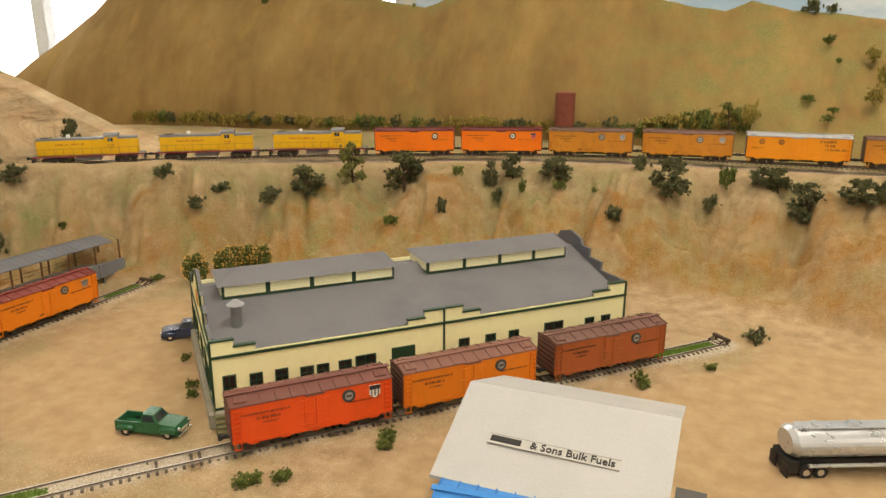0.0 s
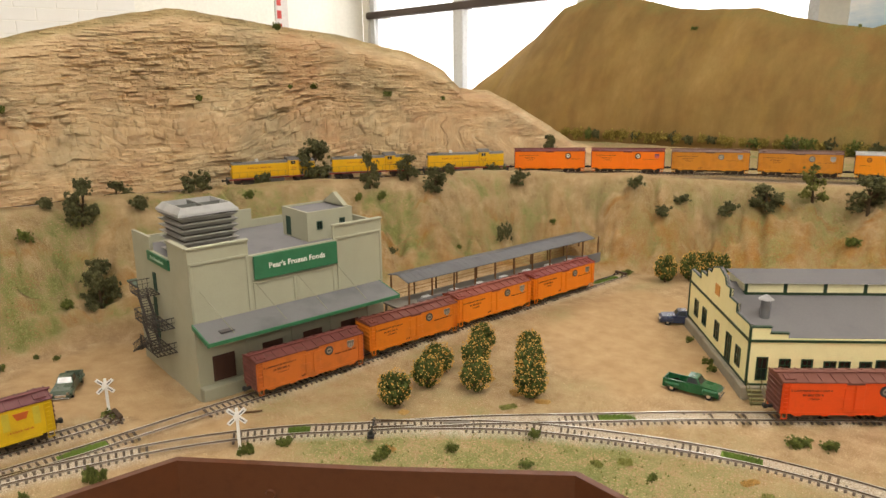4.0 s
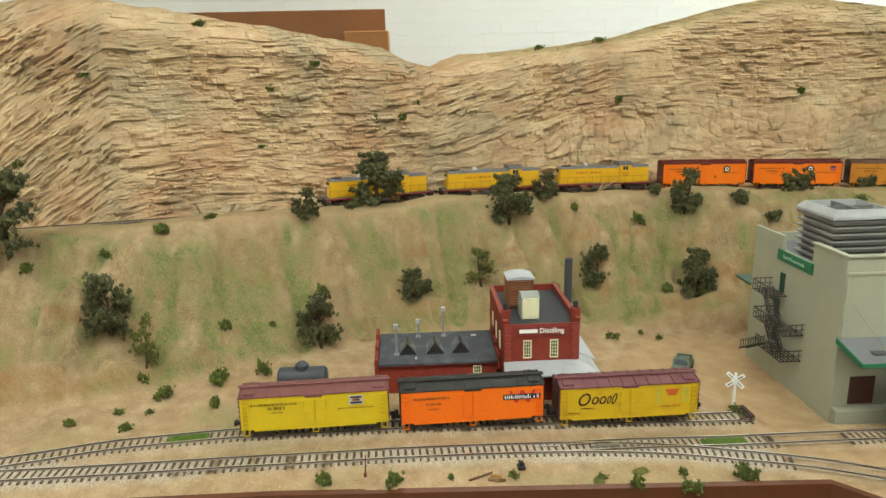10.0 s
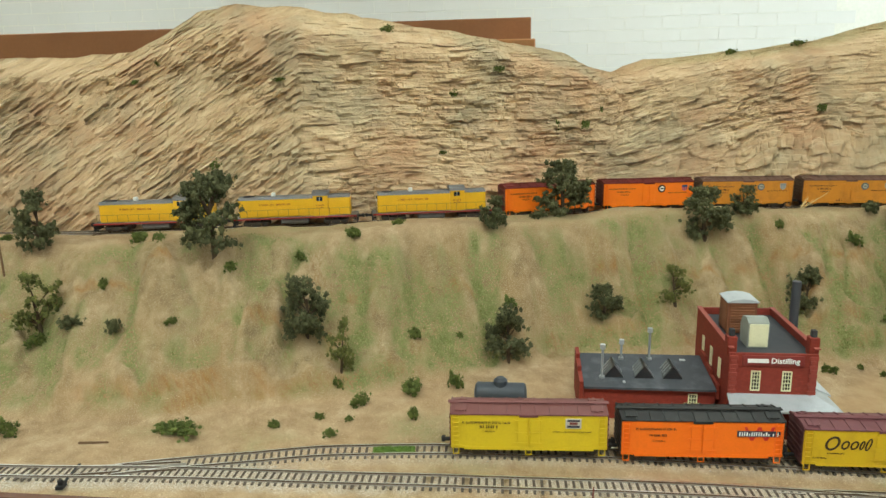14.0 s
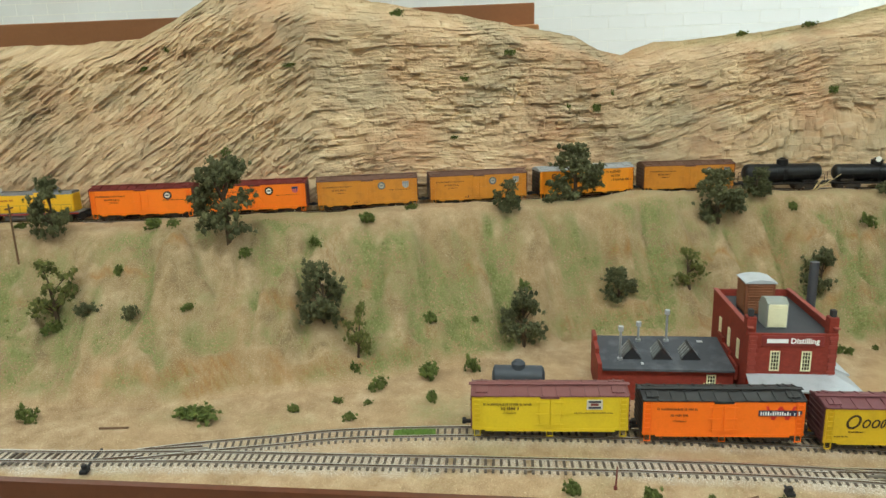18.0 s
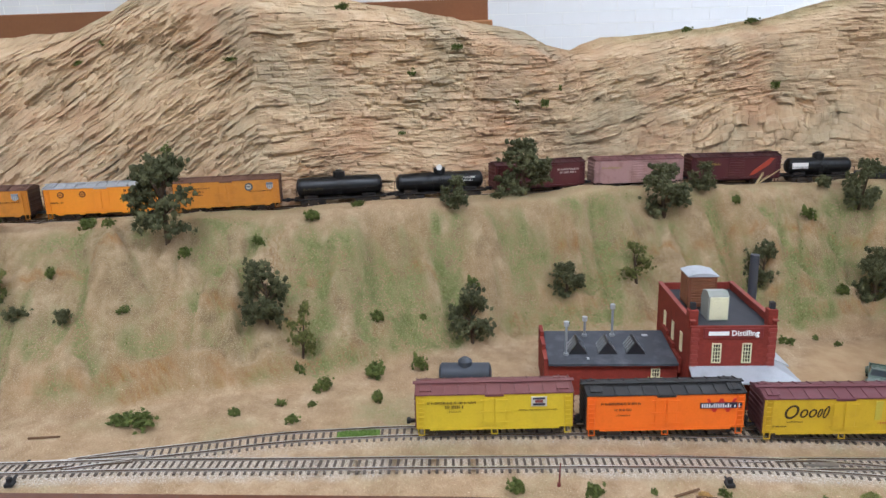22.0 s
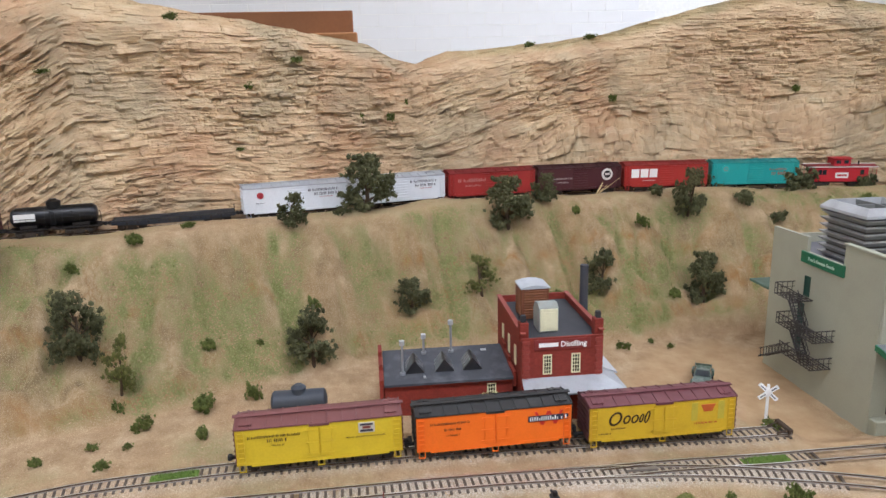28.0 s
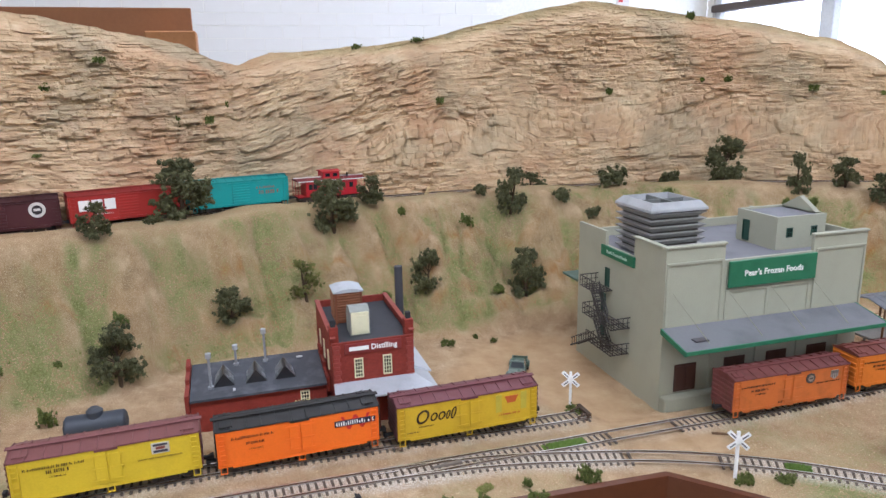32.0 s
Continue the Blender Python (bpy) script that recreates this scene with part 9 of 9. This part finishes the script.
# turf between the rails and loose turf patches
def turf(x, y, ang, ln, wd, material, label, seed, h=0.003, z=None):
    rnd = random.Random(seed)
    s = Shape()
    if z is not None:
        s.cbox(-ln / 2, ln / 2, -wd / 2, wd / 2, -0.0012, 0.0006, 0.0004)
    for _ in range(int(520 * max(1, ln * wd / 0.0005))):
        px_, py_ = rnd.uniform(-ln / 2, ln / 2), rnd.uniform(-wd / 2, wd / 2)
        if (2 * px_ / ln) ** 4 + (2 * py_ / wd) ** 4 > rnd.uniform(0.5, 1.1):
            continue
        a, k = rnd.uniform(0, 6.28), rnd.uniform(0.5, 1.0) * h
        dx, dy = math.cos(a) * 0.0006, math.sin(a) * 0.0006
        s.add([(px_ - dx, py_ - dy, 0), (px_ + dx, py_ + dy, 0), (px_ + rnd.uniform(-0.001, 0.001), py_ + rnd.uniform(-0.001, 0.001), k)], [(0, 1, 2)])
    solo("turf_patch", s, material, label, "turf", kind="stuff", m=pose(x, y, height_at(x, y) + 0.0005 if z is None else z, 0, 0, ang))


GREEN_T = "patch of short bright green turf"
for line, yv, ln, sd in ((PLANT, -0.130, 0.045, 1), (MAIN, 0.050, 0.022, 2), (MAIN, 0.303, 0.038, 3), (STILL, -0.650, 0.040, 4), (MAIN, 0.788, 0.085, 5), (PLANT, 0.690, 0.060, 6)):
    i = np.abs(line[:, 1] - yv).argmin()
    a = math.degrees(math.atan2(*(line[i + 1] - line[i - 1])[::-1]))
    turf(float(line[i, 0]), float(line[i, 1]), a, ln, 0.0125, MOSS, GREEN_T, sd, 0.0032, float(flat_z(line[i, 1])) + 0.0038)
turf(-0.352, 0.322, 22, 0.036, 0.0125, MOSS, GREEN_T, 7, 0.0032, float(flat_z(0.322)) + 0.0038)
dots = random.Random(9)
STRAWTURF = leaf_mat("straw_turf", "a8844a", "dcb878")
PALETURF = leaf_mat("pale_olive_turf", "70743f", "a0a060")
for k in range(26):
    x, y = dots.choice(((dots.uniform(-0.62, -0.2), dots.uniform(0.21, 0.31)), (dots.uniform(-0.73, -0.45), dots.uniform(0.0, 0.30)), (dots.uniform(-0.745, -0.72), dots.uniform(-0.5, -0.05)), (dots.uniform(-0.72, -0.55), dots.uniform(0.1, 0.4))))
    if in_aisle(np.array(x), np.array(y), -0.012) or min(near_line(np.array(x), np.array(y), c) for c in LOWER.values()) < 0.02:
        continue
    turf(x, y, dots.uniform(0, 180), dots.uniform(0.010, 0.024), dots.uniform(0.008, 0.014), STRAWTURF if dots.random() < 0.45 else PALETURF, "small patch of dry turf", 100 + k, 0.0022)


# fine gravel and turf fibres strewn over the scenery
def strewn(name, n, seed, keep, size, colour_mat, label, blade=False):
    rng = np.random.RandomState(seed)
    x, y = rng.uniform(-1.3, 0.35, n * 6), rng.uniform(-1.25, 1.25, n * 6)
    i = np.clip(np.round((y + 1.40) / STEP).astype(int), 0, gz.shape[0] - 1)
    j = np.clip(np.round((x + 1.72) / STEP).astype(int), 0, gz.shape[1] - 1)
    ok = keep(i, j, rng.rand(len(x))) & ~in_aisle(x, y, -0.004)
    x, y, z = x[ok][:n], y[ok][:n], gz[i, j][ok][:n]
    m = len(x)
    r = size * rng.uniform(0.5, 1.3, m)
    a = rng.uniform(0, 6.28, m)
    if blade:
        tri = np.stack([np.stack([x - r * 0.35 * np.cos(a), y - r * 0.35 * np.sin(a), z - 0.0005], -1), np.stack([x + r * 0.35 * np.cos(a), y + r * 0.35 * np.sin(a), z - 0.0005], -1),
                        np.stack([x + rng.uniform(-1, 1, m) * r * 0.5, y + rng.uniform(-1, 1, m) * r * 0.5, z + r], -1)], 1)
        faces = [(3 * k, 3 * k + 1, 3 * k + 2) for k in range(m)]
    else:
        pts = [np.stack([x + r * np.cos(a + q), y + r * np.sin(a + q), z - 0.0003 + 0 * x], -1) for q in (0, 2.1, 4.2)] + [np.stack([x, y, z + r * rng.uniform(0.5, 0.9, m)], -1)]
        tri = np.stack(pts, 1)
        faces = [f for k in range(m) for f in ((4 * k, 4 * k + 1, 4 * k + 3), (4 * k + 1, 4 * k + 2, 4 * k + 3), (4 * k + 2, 4 * k, 4 * k + 3))]
    me = bpy.data.meshes.new(name)
    me.from_pydata(tri.reshape(-1, 3).tolist(), [], faces)
    me.materials.append(colour_mat)
    tagged(new(name, me), label, "ground cover", kind="stuff")


sand = leaf_mat("coarse_sand", "9a7f58", "d8c19a")
stone = leaf_mat("grey_ballast", "6f685c", "c9c2b4")
strewn("loose_gravel", 20000, 1, lambda i, j, r: (gf[i, j] > 0.93) & (lot[i, j] < 0.3) & (all_d[i, j] > 0.012) & (r < 0.9), 0.0010, sand, "coarse tan sand grains on the ground")
strewn("ballast", 14000, 2, lambda i, j, r: (gravel[i, j] > 0.3) & (gf[i, j] > 0.9) & (r < 0.9), 0.0010, stone, "pale grey ballast grains beside the tracks")
strewn("turf_fibres", 22000, 3, lambda i, j, r: (grass[i, j] * (0.4 + r) > 0.75) & (gd[i, j] > 0.02), 0.0026, leaf_mat("turf_fibre", "566233", "8f8f50"), "short olive turf fibres", True)
strewn("slope_grit", 11000, 4, lambda i, j, r: (slope[i, j] > 0.2) & (gf[i, j] < 0.95) & (gd[i, j] > 0.05), 0.0009, leaf_mat("slope_sand", "957b56", "c4ad84"), "sand grains on the slope")

# ---- motion of the freight train ----
NOSE_T = [0, 4, 9, 14, 19, 23, 28, 32]
NOSE_S = [4.403, 4.998, 5.716, 6.434, 7.184, 7.791, 8.524, 9.100]


def nose_at(t):
    fit = np.polyfit(NOSE_T, NOSE_S, 5)
    return float(np.polyval(fit, t))


def on_line(s0, s1):
    """Pose of a car whose front is at s0 and rear at s1 of the upper line."""
    (fx, fy), (bx, by) = upper_at(s0 - 0.025), upper_at(s1 + 0.025)
    ang = math.degrees(math.atan2(fy - by, fx - bx))
    zf, zb = float(rail_z(s0 - 0.025)), float(rail_z(s1 + 0.025))
    return pose(float(fx + bx) / 2, float(fy + by) / 2, (zf + zb) / 2, 0, -math.degrees(math.atan2(zf - zb, math.hypot(fx - bx, fy - by))), ang)


def motions():
    for car, front, rear in TRAIN:
        walk(car, [(t, on_line(nose_at(t) - front, nose_at(t) - rear)) for t in np.arange(0, 32.01, 0.5)])


motions()
